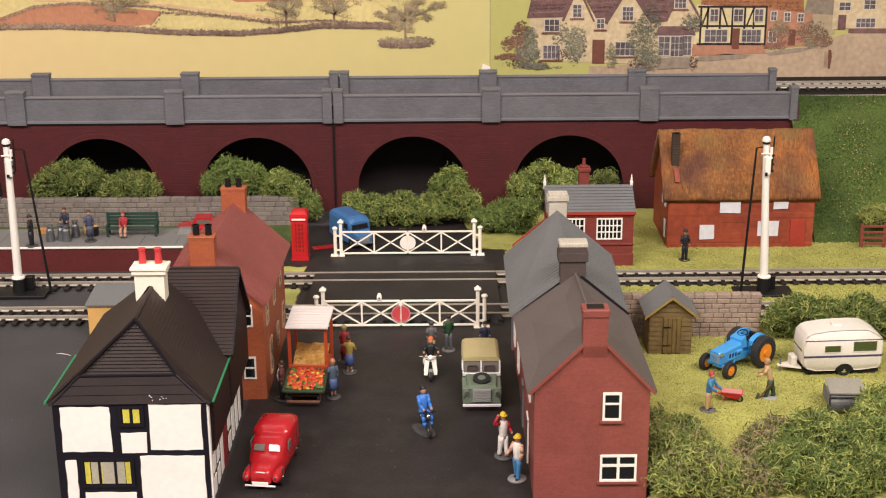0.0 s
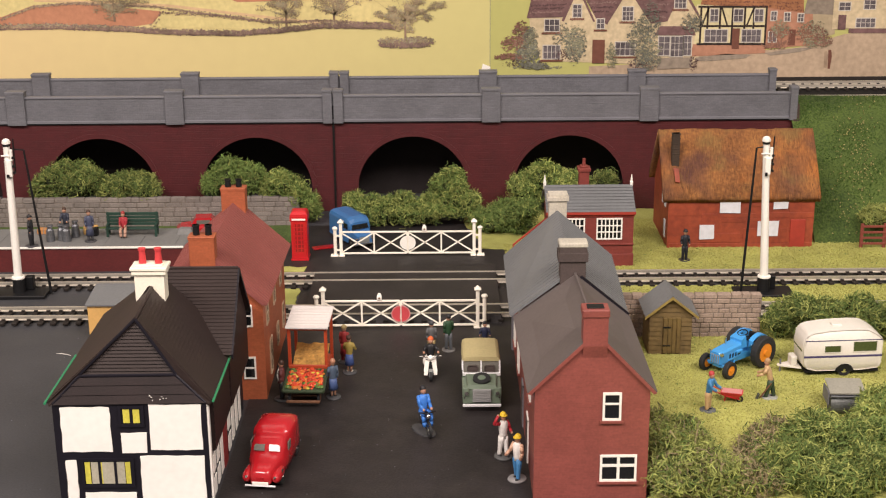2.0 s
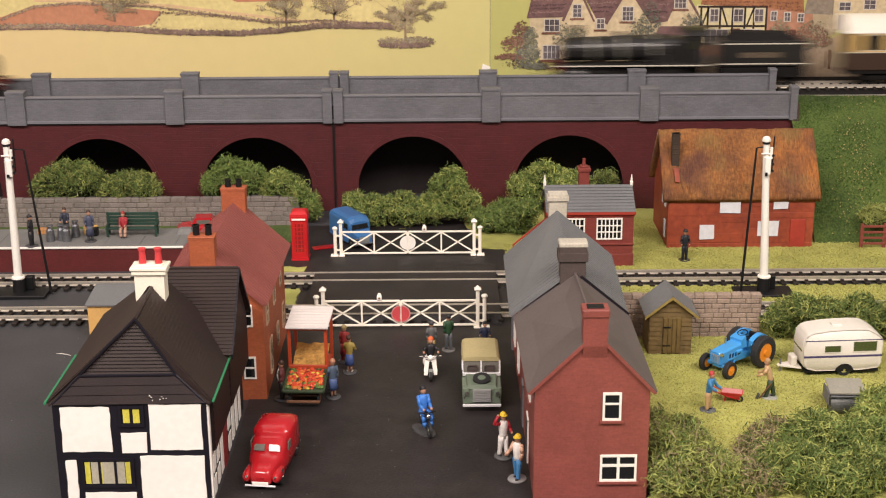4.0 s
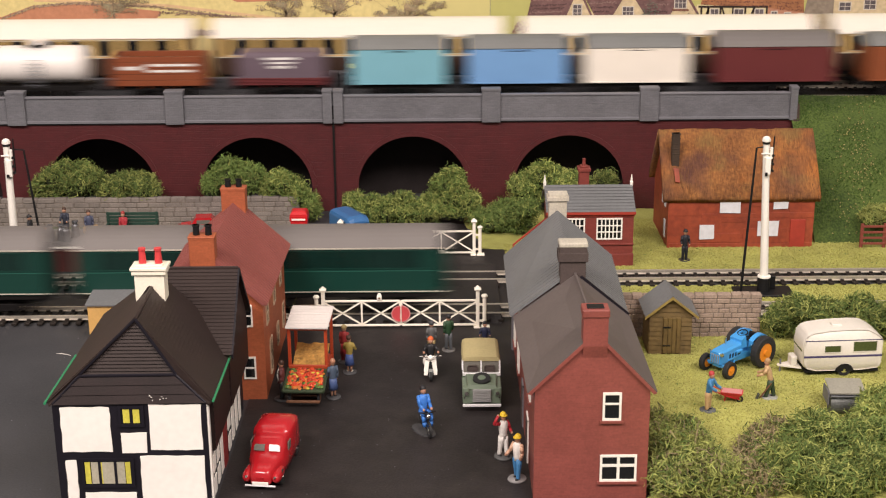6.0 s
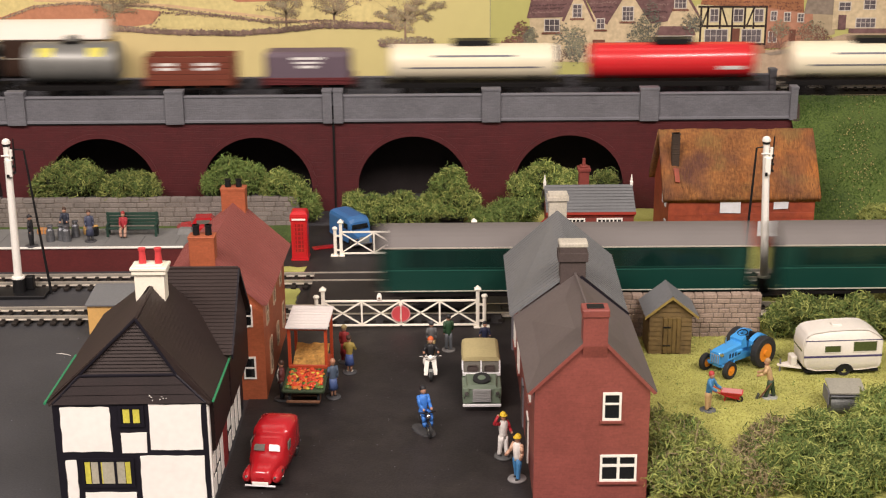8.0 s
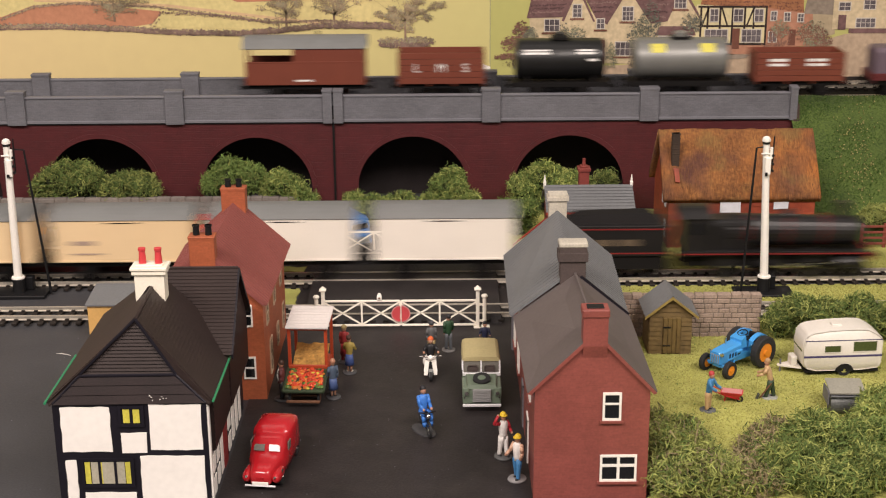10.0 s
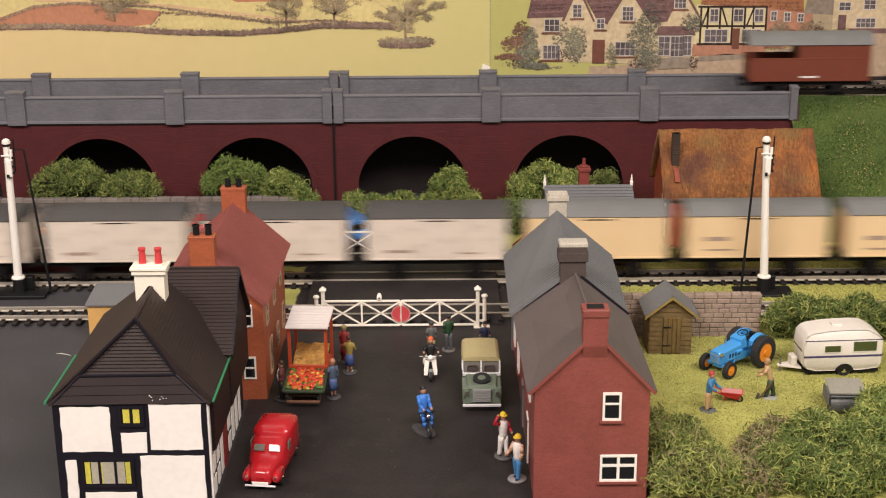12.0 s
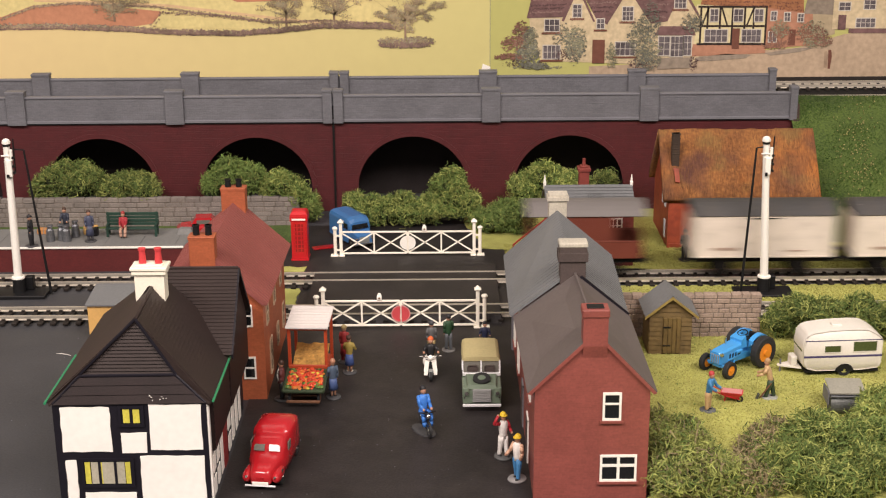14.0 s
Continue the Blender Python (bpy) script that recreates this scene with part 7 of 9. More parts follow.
def grains(name, areas, n, z, size, material, label, seed):
    rs = np.random.RandomState(seed)
    ar = np.array([(b - a) * (d - c) for a, b, c, d in areas])
    pick = rs.choice(len(areas), n, p=ar / ar.sum())
    A = np.asarray(areas, float)[pick]
    x = rs.uniform(A[:, 0], A[:, 1])
    y = rs.uniform(A[:, 2], A[:, 3])
    c = np.stack([x, y, np.full(n, z)], 1)
    s = size * rs.uniform(0.5, 1.3, (n, 1, 1))
    tet = np.array([[1, 1, 1], [-1, -1, 1], [-1, 1, -1], [1, -1, -1]], float) * 0.5
    off = tet[None] * s + rs.normal(size=(n, 4, 3)) * 0.18 * s
    v = (c[:, None] + off).reshape(-1, 3)
    b = (np.arange(n) * 4)[:, None]
    f = np.concatenate([b + np.array([k]) for k in ([0, 1, 2], [0, 3, 1], [0, 2, 3], [1, 3, 2])], 0)
    ob = new(name, raw_mesh(name, v, f, material))
    return tagged(ob, label, "scatter", kind="stuff")


grains("grass_scatter", [(101, 305, -200, -14), (54, 330, 16, 53), (47, 330, 86, 150), (120, 170, 150, 215)], 52000, 1.1, 0.85, M_GRAIN, "loose yellow-green grass scatter", 5)
grains("dark_scatter", [(101, 305, -200, -14), (54, 330, 16, 53), (100, 330, 86, 140)], 450, 1.2, 0.8, M_BUSHD, "loose dark green scatter crumbs", 6)
grains("road_dust", [(-98, 40, -250, 150), (-260, -190, -250, -30)], 260, 0.5, 0.36, M_GREY, "pale dust specks on the road", 7)

th = thing("board_scratch", -237.5, -62, 0.1, -14, "pale scratch in the grey board paint", "scratch")
bm = bm_new()
poly(bm, [(-4.5, 0, 0), (-1, 0.6, 0), (3.0, 0.2, 0), (6.0, -1.2, 0), (2.6, -0.2, 0), (-1, 0.1, 0)], (0, 0, 0.15))
part("bare_wood", bm, M_PLASTER, th)

# tufts on the embankment
rs = np.random.RandomState(9)
n = 9000
i = rs.uniform(287, 400, n)
t = rs.uniform(0.02, 1, n)
y = 148 + 118 * t
z = 91 * t ** 0.92
c = np.stack([i, y, z], 1)
dirs = rs.normal(size=(n, 3)) * 0.7 + np.array([0, -0.7, 1.0])
dirs /= np.linalg.norm(dirs, axis=1)[:, None]
w = np.stack([rs.uniform(0.2, 0.45, n), np.zeros(n), np.zeros(n)], 1)
ln = rs.uniform(1.0, 2.6, (n, 1))
v = np.stack([c - w, c + w, c + dirs * ln], 1).reshape(-1, 3)
f = (np.arange(n) * 3)[:, None] + np.array([[0, 1, 2]])
tagged(new("bank_tufts", raw_mesh("bank_tufts", v, f, M_BANKF)), "short green grass tufts on the bank", "grass", kind="stuff")
n = 260
t = np.clip(rs.normal(0.55, 0.25, n), 0.05, 0.98)
i = np.clip(317 + 28 * t + rs.normal(0, 9, n), 300, 395)
c = np.stack([i, 147 + 118 * t, 91 * t ** 0.92 + 1.5], 1)
tet = np.array([[1, 1, 1], [-1, -1, 1], [-1, 1, -1], [1, -1, -1]], float) * 0.55
v = (c[:, None] + tet[None] * rs.uniform(0.4, 1.1, (n, 1, 1))).reshape(-1, 3)
b = (np.arange(n) * 4)[:, None]
f = np.concatenate([b + np.array([k]) for k in ([0, 1, 2], [0, 3, 1], [0, 2, 3], [1, 3, 2])], 0)
M_FLOWER = mat("dry_flower", (0.33, 0.29, 0.12), 0.9, var=0.3, bump=0, island=0.4)
tagged(new("bank_flowers", raw_mesh("bank_flowers", v, f, M_FLOWER)), "dry pale flower scatter on the bank", "flowers", kind="stuff")

# ---- the printed backdrop: flat sheets with flat printed shapes ----
def ink(name, col, var=0.12):
    col = tuple(0.86 * c for c in col)
    return mat(name, col, 0.8, var=var, fine=220, coarse=24, bump=0, spec=0.15)


I_RED = ink("print_red_field", (0.58, 0.27, 0.16))
I_PALE = ink("print_pale_field", (0.78, 0.66, 0.30))
I_HEDGE = ink("print_hedge", (0.27, 0.185, 0.15), 0.4)
I_HEDGE2 = ink("print_hedge_light", (0.42, 0.31, 0.19), 0.4)
I_TREE = ink("print_tree", (0.40, 0.31, 0.19), 0.4)
I_TREE2 = ink("print_tree_dark", (0.28, 0.19, 0.13), 0.4)
I_LANE = ink("print_lane", (0.74, 0.52, 0.30))
I_WALL = ink("print_cream_wall", (0.68, 0.55, 0.35), 0.2)
I_WALLG = ink("print_wall_shade", (0.50, 0.40, 0.26))
I_ROOF = ink("print_mauve_roof", (0.20, 0.115, 0.11), 0.3)
I_ROOFL = ink("print_roof_tile_light", (0.30, 0.19, 0.17), 0.2)
I_ROOFK = ink("print_roof_tile_dark", (0.115, 0.066, 0.066), 0.2)
I_IVYL = ink("print_ivy_light", (0.40, 0.37, 0.24), 0.3)
I_INFILL = ink("print_infill", (0.76, 0.66, 0.38), 0.15)
I_ROOFO = ink("print_orange_roof", (0.40, 0.18, 0.09), 0.25)
I_BRICK = ink("print_pink_brick", (0.50, 0.25, 0.16), 0.15)
I_BEAM = ink("print_beam", (0.045, 0.032, 0.028), 0.2)
I_PANE = ink("print_pane", (0.135, 0.115, 0.12), 0.5)
I_WHT = ink("print_white", (0.68, 0.62, 0.54), 0.05)
I_DOOR = ink("print_door", (0.20, 0.085, 0.06), 0.15)
I_ROAD = ink("print_road", (0.53, 0.40, 0.28), 0.18)
I_BUSH = ink("print_bush", (0.27, 0.26, 0.17), 0.4)
I_BUSHR = ink("print_bush_red", (0.26, 0.14, 0.10), 0.4)
I_ROAD2 = ink("print_road_shade", (0.40, 0.29, 0.20), 0.2)
I_STONE = ink("print_stone", (0.33, 0.27, 0.21), 0.25)
I_DKG = ink("print_dark_green", (0.17, 0.17, 0.135), 0.4)


def art(u, v):
    """Print units (1568 across, down from the top) to the sheet's x and z in millimetres."""
    return (u - 780.2) * 0.5126, 156.8 - 5.9 * u / 1568 - 0.5165 * v


SHEETS = []
for a, b, m, lab in ((-2300, 866.5, M_SKYFIELD, "printed sheet of yellow fields and hedgerows"), (867.5, 3900, M_FIELD2, "printed sheet of a village street")):
    bm = bm_new()
    box(bm, art(a, 0)[0], art(b, 0)[0], BY, BY + 1.2, 50, 260)
    SHEETS.append(alone("backdrop", bm, m, lab, "backdrop", kind="structure"))


def shape(sheet, name, pts, material, layer):
    bm = bm_new()
    y = BY - 0.12 * layer
    poly(bm, [(art(u, v)[0], y, art(u, v)[1]) for u, v in pts], (0, 0.11, 0))
    return part(name, bm, material, SHEETS[sheet])


def rect(sheet, name, a, b, c, d, material, layer):
    return shape(sheet, name, [(a, c), (b, c), (b, d), (a, d)], material, layer)


def daubs(sheet, name, spots, material, layer, seed, lo=1.6, hi=4.0):
    """Many small brush marks joined into one printed patch; spots: (u, v, spread u, spread v, count)."""
    rnd = random.Random(seed)
    bm = bm_new()
    y = BY - 0.12 * layer
    k = 0
    for u, v, su, sv, n in spots:
        for i in range(int(n * 3.8)):
            p, q = rnd.gauss(0, 1), rnd.gauss(0, 1)
            k2 = min(1.0, rnd.uniform(1.3, 2.1) / max(0.01, math.hypot(p, q)))
            p, q = u + su * p * k2, v + sv * q * k2
            r = rnd.uniform(lo, hi) * 0.46
            x, z = art(p, q)
            m = rnd.randint(5, 7)
            a0 = rnd.uniform(0, 6)
            yy = y - 0.0006 * k
            k += 1
            vs = [bm.verts.new((x + 0.5126 * r * rnd.uniform(0.6, 1.2) * math.cos(a0 + 2 * math.pi * j / m), yy, z + 0.42 * r * rnd.uniform(0.6, 1.2) * math.sin(a0 + 2 * math.pi * j / m))) for j in range(m)]
            bm.faces.new(vs)
    return tagged(part(name, bm, material, SHEETS[sheet]), kind="stuff")


def along(pts, step, su, sv, n):
    out = []
    for (a, b), (c, d) in zip(pts, pts[1:]):
        L = max(1, int(math.hypot(c - a, d - b) / step))
        for i in range(L):
            t = i / L
            out.append((a + (c - a) * t, b + (d - b) * t, su, sv, n))
    return out


# fields
shape(0, "printed_field", [(-60, 48), (-60, -6), (60, -10), (60, 10), (130, 6), (270, 14), (284, 22), (266, 42), (212, 50), (90, 48)], I_RED, 1)
shape(0, "printed_field", [(-60, -80), (560, -80), (690, -10), (690, 38), (480, 40), (284, 20), (130, 5), (60, 9), (0, 30), (-60, 40)], I_PALE, 2)
shape(0, "printed_field", [(285, 24), (480, 44), (560, 45), (500, 54), (265, 48)], I_PALE, 2)
shape(0, "printed_lane", [(60, -2), (300, 8), (540, 36), (690, 40), (690, 44), (540, 41), (300, 13), (60, 3)], I_LANE, 3)
shape(0, "printed_field", [(300, -40), (560, -70), (560, 0), (420, 4)], I_RED, 3)
h1 = [(-60, 48), (90, 46), (212, 50), (300, 56), (420, 58), (500, 52), (570, 44), (700, 46)]
h2 = [(0, 34), (60, 12), (130, 6), (270, 12), (480, 40), (560, 36), (690, 42)]
h3 = [(266, 44), (284, 22), (420, 30), (520, 40)]
def ribbon(pts, up, down, material, layer, seed):
    """A hedge printed as one ragged strip."""
    rnd = random.Random(seed)
    top, low = [], []
    for (a, b), (c, d) in zip(pts, pts[1:]):
        n = max(1, int((c - a) / 5))
        for i in range(n):
            t = i / n
            top.append((a + (c - a) * t, b + (d - b) * t - up * rnd.uniform(0.3, 1.2)))
            low.append((a + (c - a) * t, b + (d - b) * t + down * rnd.uniform(0.7, 1.1)))
    shape(0, "printed_hedge_strip", top + low[::-1], material, layer)


ribbon(h1, 4.5, 4.0, I_HEDGE2, 4, 1)
ribbon(h1, 1.5, 6.0, I_HEDGE, 3, 2)
ribbon(h2, 2.4, 1.8, I_HEDGE2, 4, 3)
daubs(0, "printed_hedgerow", along(h1, 6, 4, 3.0, 4), I_HEDGE, 4, 1, 2, 5)
daubs(0, "printed_hedgerow", along(h1, 8, 4, 2.5, 2), I_HEDGE2, 5, 2, 1.5, 4)
daubs(0, "printed_hedgerow", along(h2, 6, 3, 1.8, 2) + along(h3, 6, 3, 1.8, 2), I_HEDGE, 4, 3, 1.5, 3.5)
daubs(0, "printed_hedgerow", along([(a, b - 2.5) for a, b in h1], 7, 4, 1.8, 2), I_IVYL, 6, 5, 1.2, 3.0)
daubs(0, "printed_hedgerow", along([(a, b + 4.5) for a, b in h1], 7, 4, 0.9, 1), I_ROOF, 6, 6, 1.5, 3.5)
for k, (u, v, su, sv, n, base) in enumerate(((200, 6, 20, 12, 90, 38), (505, 10, 20, 14, 110, 50), (590, 10, 14, 12, 80, 40), (716, 20, 26, 20, 190, 80))):
    shape(0, "printed_trunk", [(u - 1.2, v - 8), (u + 0.8, v - 8), (u + 2.0, base), (u - 2.4, base)], I_TREE2, 5)
    for s in (-1, 1):
        shape(0, "printed_bough", [(u, v + 14), (u + s * 20, v - 10), (u + s * 20.6, v - 9.4), (u + 0.6, v + 16)], I_TREE2, 5)
    rnd = random.Random(60 + k)
    knots = [(u + rnd.gauss(0, su * 1.15), v - 4 + rnd.gauss(0, sv * 0.95)) for _ in range(38)]
    for a, b in knots:
        shape(0, "printed_twig", [(u - 0.4, v + 16), (a, b), (a + 0.6, b + 0.6), (u + 0.4, v + 17)], I_TREE, 5)
    daubs(0, "printed_foliage", [(a, b, 5.2, 3.4, n // 16) for a, b in knots], I_TREE, 6, 20 + k, 1.2, 3.4)
    daubs(0, "printed_foliage", [(a, b + 2, 5.0, 2.6, n // 34) for a, b in knots], I_TREE2, 7, 30 + k, 1.0, 2.6)
    daubs(0, "printed_foliage", [(a, b - 2, 5.0, 2.4, n // 30) for a, b in knots], I_IVYL, 8, 70 + k, 1.0, 2.6)
daubs(0, "printed_shrubs", [(690, 76, 14, 4, 50), (735, 74, 18, 5, 60), (716, 80, 24, 2.5, 50)], I_HEDGE, 6, 40, 2, 5)
daubs(0, "printed_shrubs", [(700, 72, 18, 3, 24), (740, 70, 16, 3, 20)], I_IVYL, 8, 42, 1.2, 3.2)
daubs(0, "printed_shrubs", [(690, 72, 12, 4, 26), (740, 71, 14, 4, 30)], I_TREE, 7, 41, 2, 4)

# village street
shape(1, "printed_road", [(1045, 118), (1160, 112), (1240, 98), (1420, 84), (1500, 60), (1700, 40), (1700, 170), (1045, 170)], I_ROAD, 1)
shape(1, "printed_cottage", [(936, 26), (1246, 10), (1246, 92), (1230, 118), (1080, 112), (958, 108), (940, 70)], I_WALL, 2)
shape(1, "printed_gable", [(994, 108), (994, 34), (1022, -22), (1052, 34), (1052, 108)], I_WALL, 4)
shape(1, "printed_gable", [(1076, 112), (1076, 42), (1112, -26), (1152, 40), (1152, 112)], I_WALL, 4)
shape(1, "printed_gable", [(1180, 50), (1180, 34), (1206, -26), (1244, 48), (1240, 56)], I_WALL, 4)
shape(1, "printed_roof", [(932, 32), (946, -30), (1022, -30), (1000, 30)], I_ROOF, 5)
shape(1, "printed_roof", [(1022, -26), (1056, 34), (1076, 44), (1112, -30), (1100, -60), (1030, -60)], I_ROOF, 3)
shape(1, "printed_roof", [(1112, -30), (1152, 42), (1180, 38), (1206, -30), (1190, -60), (1120, -60)], I_ROOF, 3)
for a, b, c in ((994, 1022, 1054), (1074, 1112, 1154), (1178, 1206, 1246)):
    shape(1, "printed_verge", [(a, 36), (b, -28), (b, -18), (a + 4, 38)], I_ROOF, 6)
    shape(1, "printed_verge", [(c, 38), (b, -28), (b, -18), (c - 4, 38)], I_ROOF, 6)


def print_window(a, b, c, d, nx, ny, sill=True):
    rect(1, "printed_window", a - 1.2, b + 1.2, c - 1.2, d + 1.2, I_WHT, 7)
    for i in range(nx):
        for j in range(ny):
            w, hh = (b - a) / nx, (d - c) / ny
            rect(1, "printed_pane", a + i * w + 0.5, a + (i + 1) * w - 0.5, c + j * hh + 0.5, c + (j + 1) * hh - 0.5, I_PANE, 8)
    if sill:
        rect(1, "printed_sill", a - 5, b + 5, d + 2, d + 5, I_DOOR, 8)


for w in ((1014, 1029, 8, 30, 2, 3), (964, 990, 34, 55, 3, 2), (962, 992, 80, 104, 4, 2), (1057, 1070, 33, 50, 2, 2), (1102, 1121, 12, 36, 3, 3), (1091, 1126, 74, 98, 4, 2), (1194, 1214, -4, 14, 3, 2)):
    print_window(*w)
rect(1, "printed_door", 1050, 1072, 70, 112, I_DOOR, 7)
shape(1, "printed_bay_roof", [(1160, 62), (1170, 46), (1226, 46), (1234, 62)], I_ROOF, 7)
print_window(1168, 1188, 64, 98, 2, 3, False)
print_window(1190, 1212, 64, 100, 3, 3, False)
print_window(1213, 1227, 63, 98, 2, 3, False)
shape(1, "printed_plinth", [(1166, 103), (1230, 101), (1228, 120), (1168, 123)], I_STONE, 7)
shape(1, "printed_inn", [(1234, 8), (1360, 10), (1358, 80), (1232, 84)], I_INFILL, 3)
shape(1, "printed_inn_roof", [(1240, 8), (1250, -40), (1420, -40), (1424, 22), (1360, 14)], I_ROOFO, 4)
shape(1, "printed_inn_base", [(1230, 78), (1360, 76), (1360, 94), (1226, 100)], I_BRICK, 4)
for a in (1240, 1252, 1274, 1296, 1318, 1334, 1356):
    rect(1, "printed_beam", a, a + 3.5, 10, 80, I_BEAM, 5)
for c in (10, 44, 76):
    rect(1, "printed_beam", 1236, 1358, c, c + 3.5, I_BEAM, 6)
for a, b in ((1242, 1254), (1288, 1276), (1322, 1334)):
    shape(1, "printed_brace", [(a, 46), (a + 3, 46), (b + 3, 12), (b, 12)], I_BEAM, 5)
for w in ((1258, 1272, 16, 38, 2, 2), (1300, 1316, 16, 38, 2, 2), (1337, 1352, 16, 38, 2, 2), (1250, 1290, 52, 74, 4, 2), (1316, 1350, 52, 74, 4, 2)):
    print_window(*w, False)
rect(1, "printed_door", 1299, 1312, 50, 86, I_DOOR, 7)
shape(1, "printed_terrace", [(1360, 14), (1440, 22), (1444, 80), (1358, 86)], I_BRICK, 3)
for w in ((1366, 1376, 20, 36, 2, 2), (1390, 1400, 22, 37, 2, 2), (1414, 1424, 24, 38, 2, 2), (1364, 1378, 56, 74, 2, 2)):
    print_window(*w, False)
rect(1, "printed_door", 1400, 1412, 52, 80, I_DOOR, 5)
shape(1, "printed_roof", [(1424, 24), (1430, -10), (1482, -10), (1482, 26)], I_STONE, 4)
shape(1, "printed_house", [(1440, 24), (1482, 22), (1482, 60), (1444, 70)], I_WALLG, 3)
shape(1, "printed_house", [(1476, -20), (1720, -20), (1720, 56), (1508, 56), (1506, 50), (1476, 52)], I_WALL, 5)
shape(1, "printed_plinth", [(1506, 50), (1720, 50), (1720, 58), (1506, 58)], I_ROOF, 6)
for w in ((1486, 1506, 4, 18, 2, 2), (1530, 1550, 0, 16, 2, 2), (1518, 1552, 32, 48, 4, 2), (1590, 1620, 30, 48, 3, 2)):
    print_window(*w, False)
rect(1, "printed_door", 1486, 1500, 26, 52, I_ROOF, 7)
daubs(1, "printed_ivy", [(1020, 82, 10, 16, 80), (1000, 66, 12, 12, 30), (1135, 70, 12, 20, 70), (1152, 40, 10, 20, 60), (1150, 105, 12, 12, 60), (1225, 40, 10, 10, 40)], I_DKG, 9, 51, 2, 4.5)
daubs(1, "printed_ivy", [(1020, 74, 12, 16, 50), (1140, 64, 14, 20, 50), (1152, 96, 12, 12, 30), (1085, 100, 6, 12, 26)], I_BUSH, 10, 52, 2, 4.5)
daubs(1, "printed_conifer", [(922, 60, 8, 12, 60), (912, 76, 14, 8, 60), (904, 100, 16, 3, 46)], I_BUSHR, 9, 53, 2, 5)
daubs(1, "printed_conifer", [(938, 70, 7, 12, 60), (934, 96, 12, 10, 90), (944, 116, 16, 3, 40)], I_DKG, 10, 54, 2, 5)
daubs(1, "printed_conifer", [(940, 66, 6, 10, 30), (936, 90, 10, 9, 40)], I_BUSH, 11, 55, 1.5, 4)
daubs(1, "printed_creeper", [(1385, 60, 12, 10, 50), (1376, 80, 14, 4, 30), (1440, 60, 14, 10, 60), (1460, 70, 10, 6, 40)], I_BUSHR, 9, 56, 2, 4)
daubs(1, "printed_creeper", [(1440, 54, 14, 10, 40), (1452, 74, 14, 5, 40), (1385, 50, 10, 8, 26)], I_BUSH, 10, 57, 2, 4)
shape(1, "printed_verge_bed", [(1235, 102), (1290, 95), (1335, 97), (1325, 103), (1260, 108), (1236, 108)], I_STONE, 4)
shape(1, "printed_verge_bed", [(1358, 94), (1420, 84), (1446, 85), (1420, 92), (1370, 98)], I_STONE, 4)
daubs(1, "printed_shadow_grass", [(950, 120, 24, 1.6, 36)], I_BUSH, 3, 58, 2, 5)
for k, (pts, m) in enumerate((([(938, 22), (996, 20)], I_ROOFL), ([(941, 10), (1004, 8)], I_ROOFK), ([(944, 0), (1010, -2)], I_ROOFL), ([(940, 16), (1000, 14)], I_ROOFK), ([(1042, 6), (1092, 4)], I_ROOFL), ([(1052, 20), (1080, 20)], I_ROOFK), ([(1036, -2), (1098, -3)], I_ROOFK), ([(1046, 13), (1086, 12)], I_ROOFK), ([(1132, -2), (1190, -2)], I_ROOFK), ([(1140, 8), (1186, 8)], I_ROOFL), ([(1146, 20), (1182, 20)], I_ROOFK), ([(1152, 30), (1180, 30)], I_ROOFL), ([(1166, 52), (1230, 52)], I_ROOFL), ([(1163, 58), (1232, 58)], I_ROOFK))):
    daubs(1, "printed_tile_row", along(pts, 2.6, 1.2, 0.9, 0.6), m, 6, 80 + k, 2.0, 4.0)
for k, (a, b, c) in enumerate(((1246, 1420, 2), (1248, 1422, 8), (1380, 1424, 15))):
    daubs(1, "printed_tile_row", along([(a, c), (b, c + 4)], 4, 2.0, 1.2, 0.6), I_DOOR, 6, 100 + k, 1.5, 3.5)
daubs(1, "printed_ivy", [(1018, 78, 12, 18, 40), (1006, 66, 10, 10, 16), (1138, 66, 12, 20, 40), (1150, 100, 12, 12, 30), (1224, 38, 10, 10, 20), (936, 84, 9, 14, 30), (920, 70, 9, 12, 20), (1440, 56, 14, 10, 24), (1086, 100, 6, 10, 14)], I_IVYL, 12, 59, 1.0, 2.8)
daubs(1, "printed_shade", [(1004, 98, 14, 6, 30), (1140, 112, 16, 5, 30), (1232, 112, 4, 8, 16), (930, 112, 22, 4, 30)], I_ROOFK, 8, 60, 1.5, 3.5)
for w in ((1012, 1034, 31, 35), (1098, 1126, 37, 41), (962, 994, 56, 60), (1192, 1218, 15, 19)):
    daubs(1, "printed_window_box", along([(w[0], w[2] + 2), (w[1], w[2] + 2)], 3, 1.5, 1.2, 1.2), I_BUSHR, 9, int(w[0]), 1.5, 3.0)
shape(1, "printed_mark", [(1466, 92), (1470, 90), (1473, 96), (1472, 120), (1467, 120)], I_ROAD2, 4)
shape(1, "printed_mark", [(1473, 88), (1478, 88), (1480, 100), (1478, 122), (1474, 122)], I_DOOR, 4)
bm = bm_new()
x, z = art(858, 122)
poly(bm, [(x - 5, BY - 2.0, z - 8), (x + 4, BY - 2.0, z - 8), (x + 5, BY - 2.0, z + 2), (x - 2, BY - 2.0, z + 5)], (0, 0.3, 0))
alone("paper_scrap", bm, M_WHITE, "torn white paper scrap at the backdrop joint", "paper scrap")

